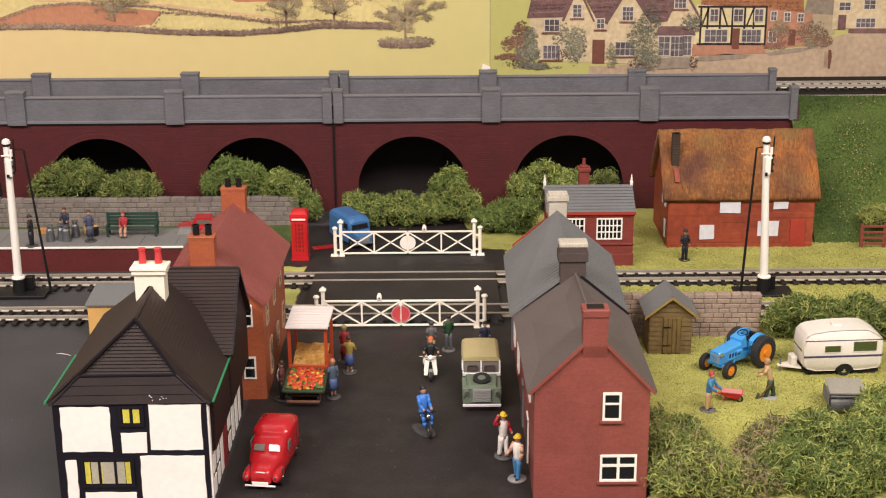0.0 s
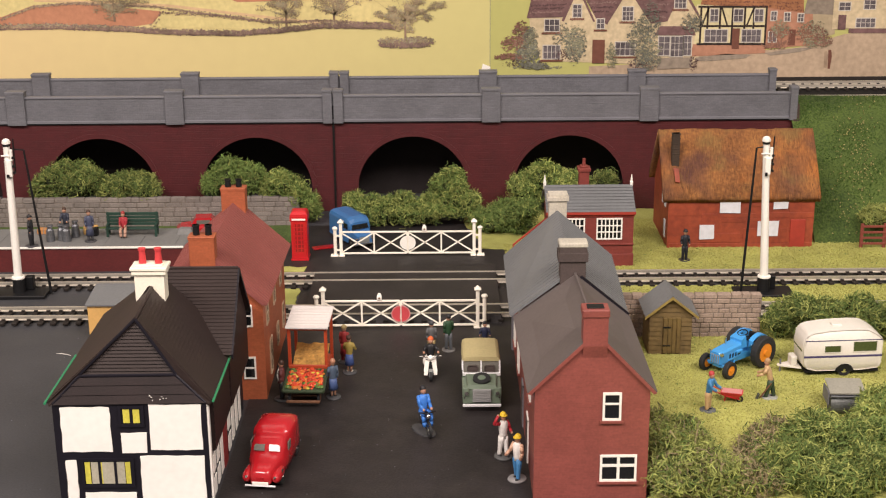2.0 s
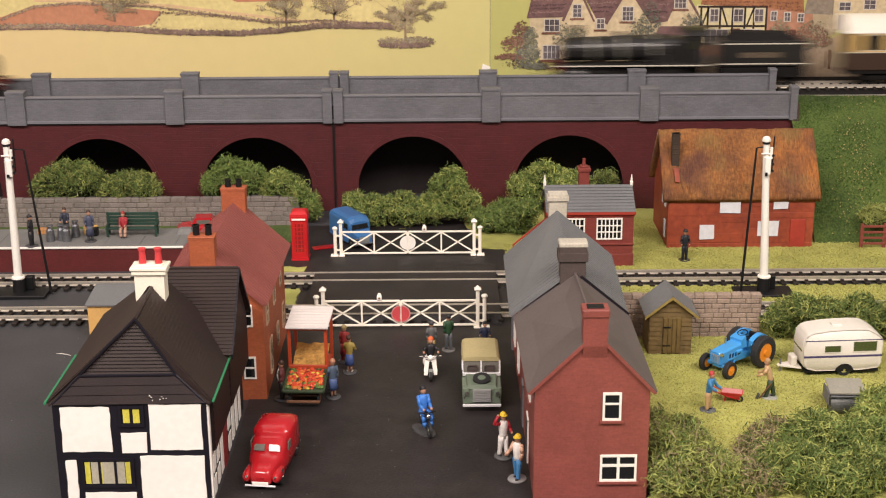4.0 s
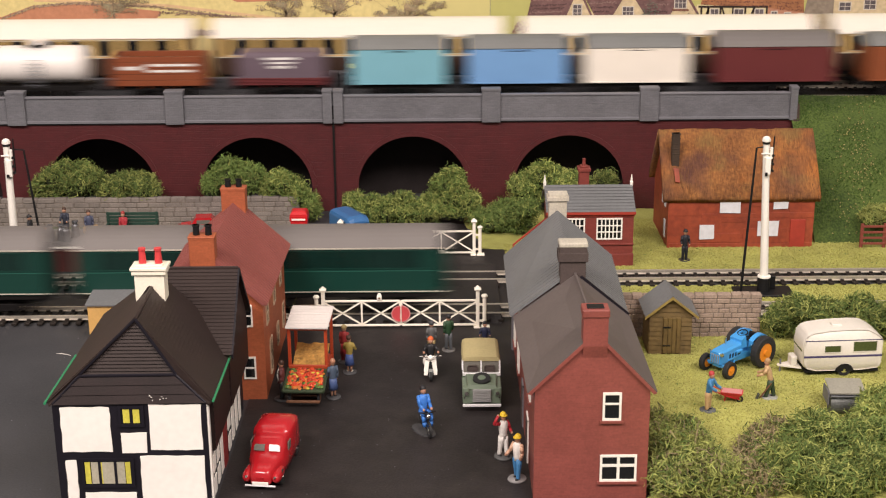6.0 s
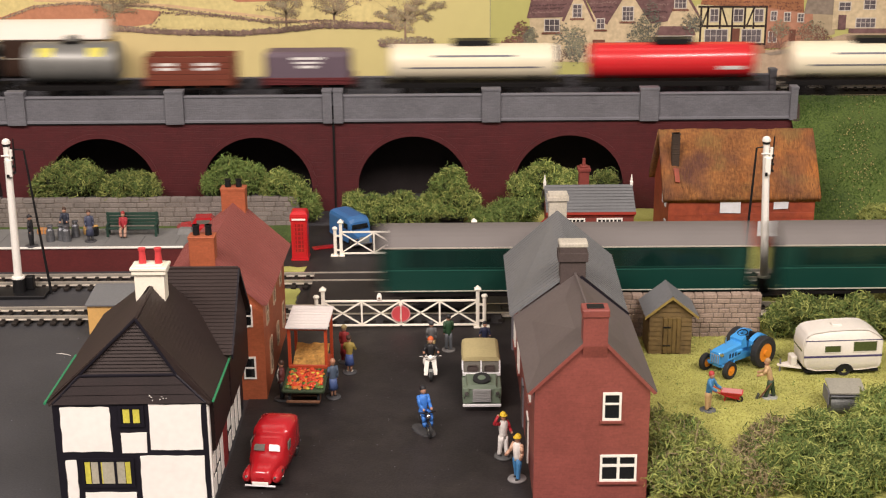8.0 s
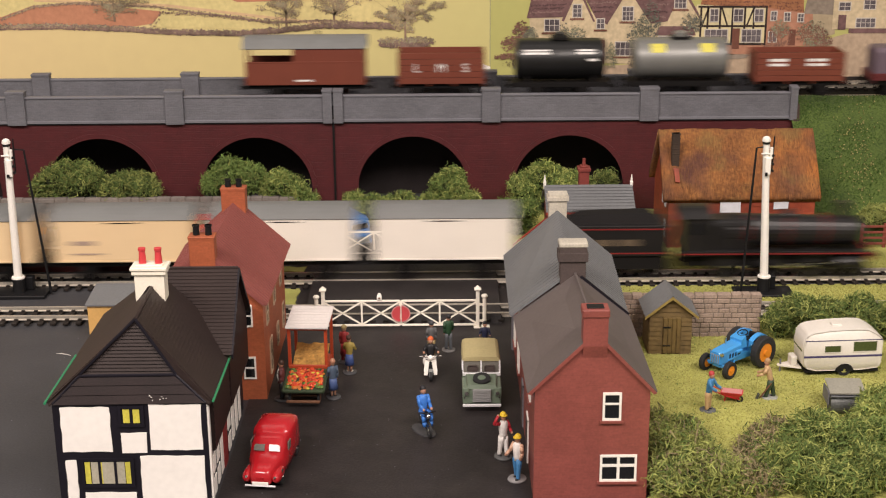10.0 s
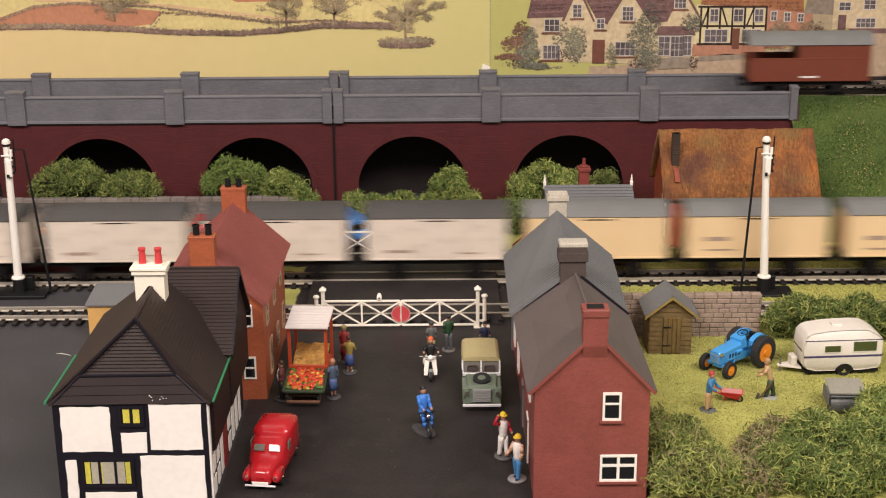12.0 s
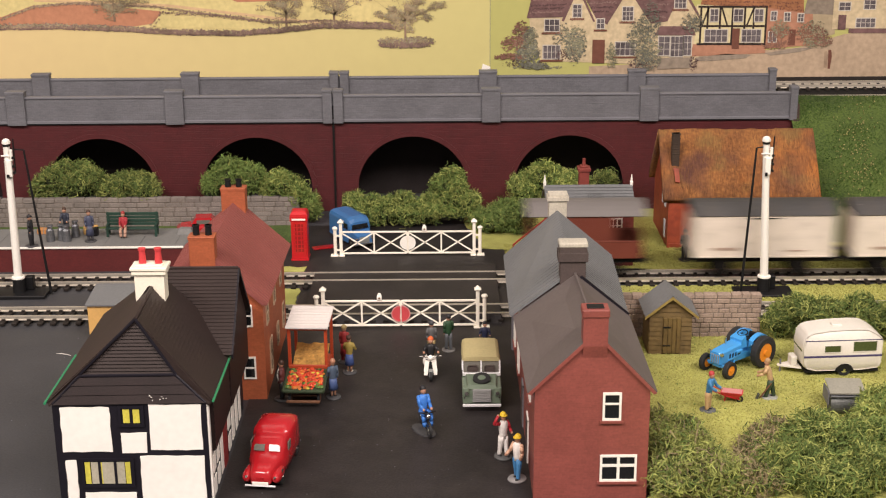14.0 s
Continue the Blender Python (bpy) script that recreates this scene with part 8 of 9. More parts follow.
# ---- rolling stock: local x along the train, z = 0 on the rail head ----
M_GANG = mat("gangway_canvas", (0.30, 0.25, 0.15), 0.8, var=0.15)
M_CHASSIS = mat("chassis_black", (0.009, 0.008, 0.008), 0.65, var=0.2, spec=0.15)
M_ROOFG = mat("van_roof_grey", (0.17, 0.175, 0.17), 0.65, var=0.10, dirt=0.15)
M_ROOFD = mat("weathered_roof", (0.060, 0.057, 0.056), 0.75, var=0.15, dirt=0.4)
M_VANW = mat("van_white", (0.84, 0.78, 0.69), 0.5, var=0.04)
M_VANC = mat("van_cream", (0.78, 0.58, 0.34), 0.5, var=0.04)
M_VANP = mat("van_weathered_white", (0.70, 0.62, 0.53), 0.65, var=0.08, dirt=0.35, dirtcol=(0.22, 0.17, 0.13))
M_BAUX = mat("bauxite_brown", (0.165, 0.038, 0.019), 0.55, var=0.08)
M_BAUXO = mat("orange_brown", (0.22, 0.055, 0.018), 0.5, var=0.08)
M_MAROON = mat("dark_maroon", (0.12, 0.018, 0.02), 0.5, var=0.08)
M_BLUEV = mat("van_blue", (0.165, 0.34, 0.62), 0.5, var=0.04)
M_LBLUE = mat("van_light_blue", (0.19, 0.43, 0.52), 0.5, var=0.04)
M_TREDG = mat("tank_red", (0.62, 0.025, 0.03), 0.25, var=0.04, coat=0.3)
M_TCREAM = mat("tank_cream", (0.82, 0.74, 0.55), 0.4, var=0.05)
M_TWHITE = mat("tank_white", (0.85, 0.80, 0.76), 0.4, var=0.05)
M_TSILV = mat("tank_silver", (0.23, 0.23, 0.215), 0.42, 0.4, var=0.10)
M_TBLACK = mat("tank_black", (0.012, 0.012, 0.012), 0.35, var=0.2)
M_PURPLE = mat("slate_purple", (0.12, 0.085, 0.11), 0.6, var=0.1)
M_SRGREEN = mat("coach_green", (0.006, 0.044, 0.033), 0.35, var=0.08)
M_SRLINE = mat("coach_green_line", (0.02, 0.105, 0.08), 0.4, var=0.05)
M_SRGLASS = mat("green_tinted_glazing", (0.005, 0.022, 0.018), 0.15, var=0.1, bump=0)
M_SRNUM = mat("dull_lettering", (0.16, 0.20, 0.12), 0.6, var=0.1, bump=0)
M_COACHROOF = mat("coach_roof_grey", (0.155, 0.14, 0.133), 0.6, var=0.06)
M_LINE = mat("cream_lining", (0.62, 0.58, 0.48), 0.5, var=0.04)
M_UMBER = mat("umber_brown", (0.045, 0.024, 0.016), 0.4, var=0.1)
M_PCREAM = mat("coach_cream", (0.64, 0.43, 0.15), 0.45, var=0.05)
M_PROOF = mat("white_roof", (0.75, 0.70, 0.61), 0.5, var=0.03)
M_LOCO = mat("engine_black", (0.013, 0.012, 0.012), 0.35, var=0.15)
M_FLATR = mat("flat_wagon_red", (0.30, 0.03, 0.025), 0.5, var=0.1)
M_PLATE = mat("dull_tender_plate", (0.13, 0.095, 0.06), 0.6, var=0.1, bump=0)
M_LRED = mat("lining_red", (0.20, 0.016, 0.016), 0.5, var=0.1)
M_BARW = mat("lettering_white", (0.75, 0.73, 0.70), 0.6, var=0.03, bump=0)
M_FADE = mat("faded_lettering", (0.38, 0.28, 0.22), 0.6, var=0.1, bump=0)
M_DKBAUX = mat("dark_brake_brown", (0.15, 0.034, 0.020), 0.55, var=0.1)
M_BARY = mat("plate_yellow", (0.66, 0.60, 0.10), 0.6, var=0.03, bump=0)
M_PLANKD = mat("plank_groove", (0.05, 0.02, 0.012), 0.8, var=0.1)


def wheels(th, xs, r=5.6, gauge=8.0, n=14):
    for x in xs:
        for s in (-1, 1):
            bm = bm_new()
            cyl(bm, (x, s * gauge, r), (x, s * (gauge + 1.6), r), r, r, n)
            cyl(bm, (x, s * (gauge - 0.6), r), (x, s * gauge, r), r + 0.8, r + 0.8, n)
            cyl(bm, (x, s * (gauge + 1.6), r), (x, s * (gauge + 2.1), r), r * 0.35, r * 0.3, 8)
            part("wheel", bm, M_CHASSIS, th)
        bm = bm_new()
        cyl(bm, (x, -gauge, r), (x, gauge, r), 0.9, 0.9, 8)
        part("axle", bm, M_CHASSIS, th)


def underframe(th, L, base, bogies=False, z=16.5):
    bm = bm_new()
    for s in (-1, 1):
        box(bm, -L / 2, L / 2, s * 11.2 - 0.9, s * 11.2 + 0.9, z - 4.0, z, 0.2)
    box(bm, -L / 2, L / 2, -10.4, 10.4, z - 1.5, z - 0.2)
    for s in (-1, 1):
        box(bm, s * L / 2 - 0.8, s * L / 2 + 0.8, -14, 14, z - 4.2, z, 0.2)
    part("underframe", bm, M_CHASSIS, th, "black steel underframe")
    xs = (-base / 2, base / 2)
    axles = xs if not bogies else (xs[0] - 11, xs[0] + 11, xs[1] - 11, xs[1] + 11)
    for x in axles:
        for s in (-1, 1):
            bm = bm_new()
            box(bm, x - 2.0, x + 2.0, s * 11.8 - 1.1, s * 11.8 + 1.1, 3.8, 7.6, 0.3)
            poly(bm, [(x - 5.5, s * 11.4, z - 4), (x - 1.5, s * 11.4, 5), (x + 1.5, s * 11.4, 5), (x + 5.5, s * 11.4, z - 4)], (0, s * 0.7, 0))
            part("axlebox", bm, M_CHASSIS, th)
    wheels(th, axles)
    for e in (-1, 1):
        for s in (-1, 1):
            bm = bm_new()
            cyl(bm, (e * L / 2, s * 11.5, z - 2.2), (e * (L / 2 + 4), s * 11.5, z - 2.2), 0.9, 0.8, 8)
            cyl(bm, (e * (L / 2 + 4), s * 11.5, z - 2.2), (e * (L / 2 + 5), s * 11.5, z - 2.2), 2.4, 2.4, 12)
            part("buffer", bm, M_CHASSIS, th)
        bm = bm_new()
        rod(bm, [(e * L / 2, 0, z - 4), (e * (L / 2 + 5.5), 0, z - 6), (e * (L / 2 + 6), 0, z - 2)], 0.7)
        part("coupling_hook", bm, M_CHASSIS, th)


def curved_roof(L, hw, z0, z1, over=1.0, n=10):
    bm = bm_new()
    rings = []
    R = z1 - z0
    for x in (-L / 2 - over, L / 2 + over):
        ring = []
        for k in range(n + 1):
            a = -1 + 2 * k / n
            ring.append((x, a * (hw + 0.7), z0 + R * (1 - abs(a) ** 2.4)))
        ring += [(x, hw, z0 - 0.6), (x, -hw, z0 - 0.6)]
        rings.append(ring)
    loft(bm, rings)
    return bm


def lettering(th, name, bars, y, material):
    """Plain bars in place of small writing: (x0, x1, z0, z1) on both sides."""
    for x0, x1, z0, z1 in bars:
        for s in (-1, 1):
            bm = bm_new()
            a, b = (x0, x1) if s < 0 else (-x1, -x0)
            box(bm, a, b, s * y - 0.12, s * y + 0.12, z0, z1)
            part(name, bm, material, th)


def box_van(name, L, colour, roof, label, base=None, z0=16.5, z1=46, zr=55, panel=True):
    th = thing(name, 0, 0, 0, 0, label, "railway van")
    underframe(th, L, base or L * 0.56)
    bm = bm_new()
    box(bm, -L / 2 + 0.5, L / 2 - 0.5, -15.4, 15.4, z0, z1, 0.3)
    e = z1 + (zr - z1) * 0.75
    for x in (-L / 2 + 0.5, L / 2 - 1.2):
        poly(bm, [(x, -15, z1), (x, 15, z1), (x, 9, e), (x, -9, e)], (0.7, 0, 0))
    part("body", bm, colour, th)
    if panel:
        for s in (-1, 1):
            for x in [-L / 2 + 1.2, -L / 6, L / 6, L / 2 - 1.2]:
                bm = bm_new()
                box(bm, x - 0.6, x + 0.6, s * 15.4 - 0.4, s * 15.4 + 0.4, z0, z1, 0.15)
                part("side_post", bm, colour, th)
            bm = bm_new()
            box(bm, -L / 6 + 1.2, L / 6 - 1.2, s * 15.4 - 0.25, s * 15.4 + 0.25, z0 + 1.5, z1 - 1.5, 0.1)
            part("door", bm, colour, th)
            bm = bm_new()
            box(bm, -L / 2 + 0.5, L / 2 - 0.5, s * 15.5 - 0.35, s * 15.5 + 0.35, z0, z0 + 1.3, 0.1)
            part("bottom_rail", bm, colour, th)
            bm = bm_new()
            box(bm, -L / 9, L / 9, s * 15.75 - 0.2, s * 15.75 + 0.2, z1 - 2.6, z1 - 1.9)
            part("door_runner", bm, M_CHASSIS, th)
    part("roof", curved_roof(L, 15.6, z1 - 0.2, zr), roof, th, smooth=False)
    return th


def open_wagon(name, L, colour, label, z1=46.5, bars=(), letters="", load=None):
    th = thing(name, 0, 0, 0, 0, label, "railway wagon")
    underframe(th, L, L * 0.55)
    z0 = 16.5
    n = 5
    h = (z1 - z0) / n
    for s in (-1, 1):
        for k in range(n):
            bm = bm_new()
            box(bm, -L / 2, L / 2, s * 14.6 - 0.8, s * 14.6 + 0.8, z0 + k * h + 0.12, z0 + (k + 1) * h - 0.12, 0.2)
            part("side_plank", bm, colour, th)
        bm = bm_new()
        box(bm, s * (L / 2 - 0.8) - 0.8, s * (L / 2 - 0.8) + 0.8, -13.8, 13.8, z0, z1 - 0.3, 0.2)
        part("end_wall", bm, colour, th)
        for x in (-L / 2 + 1.4, -L / 7, L / 7, L / 2 - 1.4):
            bm = bm_new()
            box(bm, x - 0.6, x + 0.6, s * 15.5 - 0.35, s * 15.5 + 0.35, z0 - 2, z1 - 0.4, 0.1)
            part("strap", bm, colour, th)
    bm = bm_new()
    box(bm, -L / 2 + 1, L / 2 - 1, -13.8, 13.8, z0 - 0.3, z0 + 0.8)
    part("floor", bm, M_PLANKD, th)
    if load is not None:
        bm = bm_new()
        box(bm, -L / 2 + 1.8, L / 2 - 1.8, -13.6, 13.6, z0 + 0.8, 43.5, 4.0, seg=3)
        part("load", bm, load, th, "slate purple sheeted load")
    if letters:
        for s in (-1, 1):
            for i, ch in enumerate(letters):
                cu = bpy.data.curves.new("letter", "FONT")
                cu.body, cu.size, cu.extrude, cu.align_x = ch, 10.5 * MM, 0.12 * MM, "CENTER"
                ob = new("letter", cu)
                ob.parent = th
                cu.materials.append(M_BARW)
                x = (i - 1) * 20.0
                ob.matrix_basis = pose(-s * x * MM, s * 15.75 * MM, 26.5 * MM, 90, 0, 0 if s < 0 else 180)
    lettering(th, "lettering", bars, 13.75 if load is not None else 15.55, M_BARW)
    return th


def tank_wagon(name, L, r, colour, label, base=None, bars=(), barmat=None, ladder=False, cap=None, bogies=False):
    th = thing(name, 0, 0, 0, 0, label, "tank wagon")
    underframe(th, L + 6, base or L * 0.5, bogies)
    zc = 17.5 + r
    bm = bm_new()
    rings = []
    n = 28
    for x, k in ((-L / 2, 0.55), (-L / 2 + 0.7, 0.82), (-L / 2 + 2.2, 0.96), (-L / 2 + 4, 1), (L / 2 - 4, 1), (L / 2 - 2.2, 0.96), (L / 2 - 0.7, 0.82), (L / 2, 0.55)):
        rings.append([(x, r * k * math.cos(2 * math.pi * i / n), zc + r * k * math.sin(2 * math.pi * i / n)) for i in range(n)])
    loft(bm, rings)
    part("barrel", bm, colour, th, smooth=True)
    bm = bm_new()
    dr, dh = (4.2, 2.6) if bogies else (6.0, 4.6)
    cyl(bm, (0, 0, zc + r - 1), (0, 0, zc + r + dh), dr, dr * 0.95, 18)
    cyl(bm, (0, 0, zc + r + dh), (0, 0, zc + r + dh + 1.0), dr * 0.6, dr * 0.5, 12)
    part("filler_dome", bm, cap or colour, th)
    bm = bm_new()
    w = 17 if bogies else 8
    box(bm, -w, w, -7, 7, zc + r - 0.6, zc + r + (3.6 if bogies else 1.3), 0.2)
    part("walkway", bm, cap or M_CHASSIS, th)
    for x in (-L * 0.36, L * 0.36):
        bm = bm_new()
        box(bm, x - 1.5, x + 1.5, -11, 11, 15.8, zc - r * 0.45, 0.2)
        part("saddle", bm, M_CHASSIS, th)
    for x in (-L * 0.25, L * 0.25):
        bm = bm_new()
        cyl(bm, (x - 0.4, 0, zc), (x + 0.4, 0, zc), r + 0.25, r + 0.25, n)
        part("barrel_strap", bm, colour, th)
    if ladder:
        for s in (-1, 1):
            bm = bm_new()
            for x in (-4, 4):
                rod(bm, [(x, s * (r + 1.6), 16), (x, s * (r + 1.4), zc), (x, s * 6, zc + r + 1)], 0.5)
            for k in range(8):
                rod(bm, [(-4, s * (r + 1.5), 18 + k * 3), (4, s * (r + 1.5), 18 + k * 3)], 0.4)
            part("ladder", bm, M_GREY, th)
    for x0, x1, a0, a1 in bars:
        for s in (-1, 1):
            bm = bm_new()
            rings = []
            for x in ((x0, x1) if s < 0 else (-x1, -x0)):
                rings.append([(x, s * rr * math.cos(radians(a)), zc + rr * math.sin(radians(a))) for rr, a in ((r + 0.05, a0), (r + 0.3, a0), (r + 0.3, (a0 + a1) / 2), (r + 0.3, a1), (r + 0.05, a1))])
            loft(bm, rings)
            part("lettering", bm, barmat or M_BARW, th)
    return th


def flat_wagon(name, L, colour, label):
    th = thing(name, 0, 0, 0, 0, label, "railway wagon")
    underframe(th, L, L * 0.55)
    bm = bm_new()
    box(bm, -L / 2, L / 2, -15, 15, 16.3, 18, 0.2)
    part("floor", bm, M_PLANKD, th)
    for s in (-1, 1):
        bm = bm_new()
        box(bm, -L / 2, L / 2, s * 15 - 0.6, s * 15 + 0.6, 16.3, 27, 0.2)
        part("side_board", bm, colour, th)
        bm = bm_new()
        box(bm, s * (L / 2 - 0.6) - 0.6, s * (L / 2 - 0.6) + 0.6, -14.4, 14.4, 16.3, 27, 0.2)
        part("end_board", bm, colour, th)
    lettering(th, "lettering", ((-L * 0.38, -L * 0.1, 21, 22), (L * 0.05, L * 0.38, 21, 22)), 15.7, M_BAUX)
    return th


def brake_van(name, L, colour, roof, label, veranda, z1=47, zr=56):
    """A guard's van: cabin between verandas, the given ends open."""
    th = thing(name, 0, 0, 0, 0, label, "brake van")
    underframe(th, L, L * 0.5)
    a = -L / 2 + (L * 0.4 if veranda == "left" else L * 0.24)
    b = L / 2 - (0.6 if veranda == "left" else L * 0.24)
    hb = 35.0 if veranda == "left" else 28.5
    bm = bm_new()
    box(bm, a, b, -14.6, 14.6, 16.5, z1, 0.3)
    part("cabin", bm, colour, th)
    for s in (-1, 1):
        bm = bm_new()
        box(bm, -L / 2, L / 2, s * 14.9 - 0.6, s * 14.9 + 0.6, 16.5, hb, 0.2)
        part("side_board", bm, colour, th)
        bm = bm_new()
        box(bm, -L / 2, L / 2, s * 15.2 - 0.5, s * 15.2 + 0.5, hb - 0.2, hb + 1.0, 0.2)
        part("hand_rail", bm, colour, th)
        for x in (-L / 2 + 0.8, L / 2 - 0.8):
            bm = bm_new()
            box(bm, x - 0.7, x + 0.7, s * 14.3 - 0.7, s * 14.3 + 0.7, 16.5, z1, 0.15)
            part("veranda_post", bm, colour, th)
        bm = bm_new()
        box(bm, -L / 2 - 3, L / 2 + 3, s * 16 - 0.8, s * 16 + 0.8, 8.2, 9.2)
        part("footboard", bm, M_CHASSIS, th)
        for k in range(9):
            bm = bm_new()
            x = a + (b - a) * (k + 0.5) / 9
            box(bm, x - 0.25, x + 0.25, s * 14.75 - 0.2, s * 14.75 + 0.2, hb + 1.0, z1)
            part("plank_batten", bm, colour, th)
    for e in (-1, 1):
        bm = bm_new()
        box(bm, e * (L / 2 - 0.6) - 0.6, e * (L / 2 - 0.6) + 0.6, -14.3, 14.3, 16.5, 32 if (e < 0 or veranda != "left") else z1, 0.2)
        part("end_panel", bm, colour, th)
    bm = bm_new()
    box(bm, -L / 2, L / 2, -14.3, 14.3, 16.0, 17.2)
    part("floor", bm, M_PLANKD, th)
    part("roof", curved_roof(L, 15.2, z1 - 0.2, zr, 2.0), roof, th)
    bm = bm_new()
    cyl(bm, (L * 0.1, 6, zr - 3), (L * 0.1, 6, zr + 2), 1.2, 1.2, 10)
    part("stove_pipe", bm, M_CHASSIS, th)
    lettering(th, "lettering", ((-8, 6, 19.5, 21),), 15.6, M_BARW)
    return th


def coach(name, L, label, low, high, roof, z0, zm, z1, zr, windows, lined=True, white_line=None):
    th = thing(name, 0, 0, 0, 0, label, "railway coach")
    bm = bm_new()
    box(bm, -L / 2, L / 2, -15.4, 15.4, z0, zm, 0.4)
    part("lower_body", bm, low, th)
    bm = bm_new()
    box(bm, -L / 2, L / 2, -15.2, 15.2, zm, z1, 0.3)
    part("upper_body", bm, high, th)
    part("roof", curved_roof(L, 15.6, z1 - 0.2, zr, 0.8, 14), roof, th)
    pitch = (L - 26) / windows
    for s in (-1, 1):
        for k in range(windows):
            x = -L / 2 + 13 + pitch * (k + 0.5)
            bm = bm_new()
            w = pitch * (0.36 if lined else 0.47)
            box(bm, x - w, x + w, s * 15.25 - 0.2, s * 15.25 + 0.2, zm + 1.8, z1 - 2.2)
            win = part("window", bm, M_GLASS if lined else M_SRGLASS, th)
            bm = bm_new()
            for a, b, c, d in ((x - w - 0.6, x + w + 0.6, zm + 1.2, zm + 1.8), (x - w - 0.6, x + w + 0.6, z1 - 2.2, z1 - 1.6)):
                box(bm, a, b, s * 15.3 - 0.3, s * 15.3 + 0.3, c, d)
            part("window_frame", bm, M_LINE if lined else high, win)
        for x in (-L / 2 + 6, L / 2 - 6):
            bm = bm_new()
            box(bm, x - 3.6, x + 3.6, s * 15.45 - 0.15, s * 15.45 + 0.15, z0 + 1, z1 - 1.5, 0.1)
            part("door", bm, low, th)
        for z in (zm - 0.2, z0 + 1.2):
            bm = bm_new()
            box(bm, -L / 2, L / 2, s * 15.5 - 0.2, s * 15.5 + 0.2, z - 0.3, z + 0.3)
            part("lining", bm, (M_LINE if z > z0 + 3 else low) if lined else (M_SRLINE if z > z0 + 3 else M_LINE), th)
        bm = bm_new()
        box(bm, -L / 2, L / 2, s * 15.9 - 0.3, s * 15.9 + 0.3, z1 - 0.7, z1 + 0.2)
        part("gutter", bm, white_line or roof, th)
        if s > 0:
            lettering(th, "lettering", ((-3.2, 3.2, z0 + 5.5, z0 + 9.5),), 15.5, M_BARY if lined else M_SRNUM)
        bm = bm_new()
        box(bm, s * (L / 2 + 1.5) - 2.2, s * (L / 2 + 1.5) + 2.2, -6.5, 6.5, z0 + 1, z1 - 1, 0.4)
        part("gangway", bm, M_GANG if lined else M_CHASSIS, th)
        bm = bm_new()
        bx = s * (L / 2 - 38)
        for t in (-1, 1):
            box(bm, bx - 20, bx + 20, t * 11 - 1, t * 11 + 1, 4.5, 9.5, 0.3)
        box(bm, bx - 4, bx + 4, -11, 11, 5, 10)
        part("bogie_frame", bm, M_CHASSIS, th)
        wheels(th, (bx - 14, bx + 14), 6.0)
    bm = bm_new()
    box(bm, -L / 2 + 2, L / 2 - 2, -14.5, 14.5, z0 - 3, z0)
    box(bm, -30, -8, -13, -6, 6, z0, 0.4)
    box(bm, 8, 28, -13, 13, 7, z0, 0.4)
    part("underframe", bm, M_CHASSIS, th)
    return th


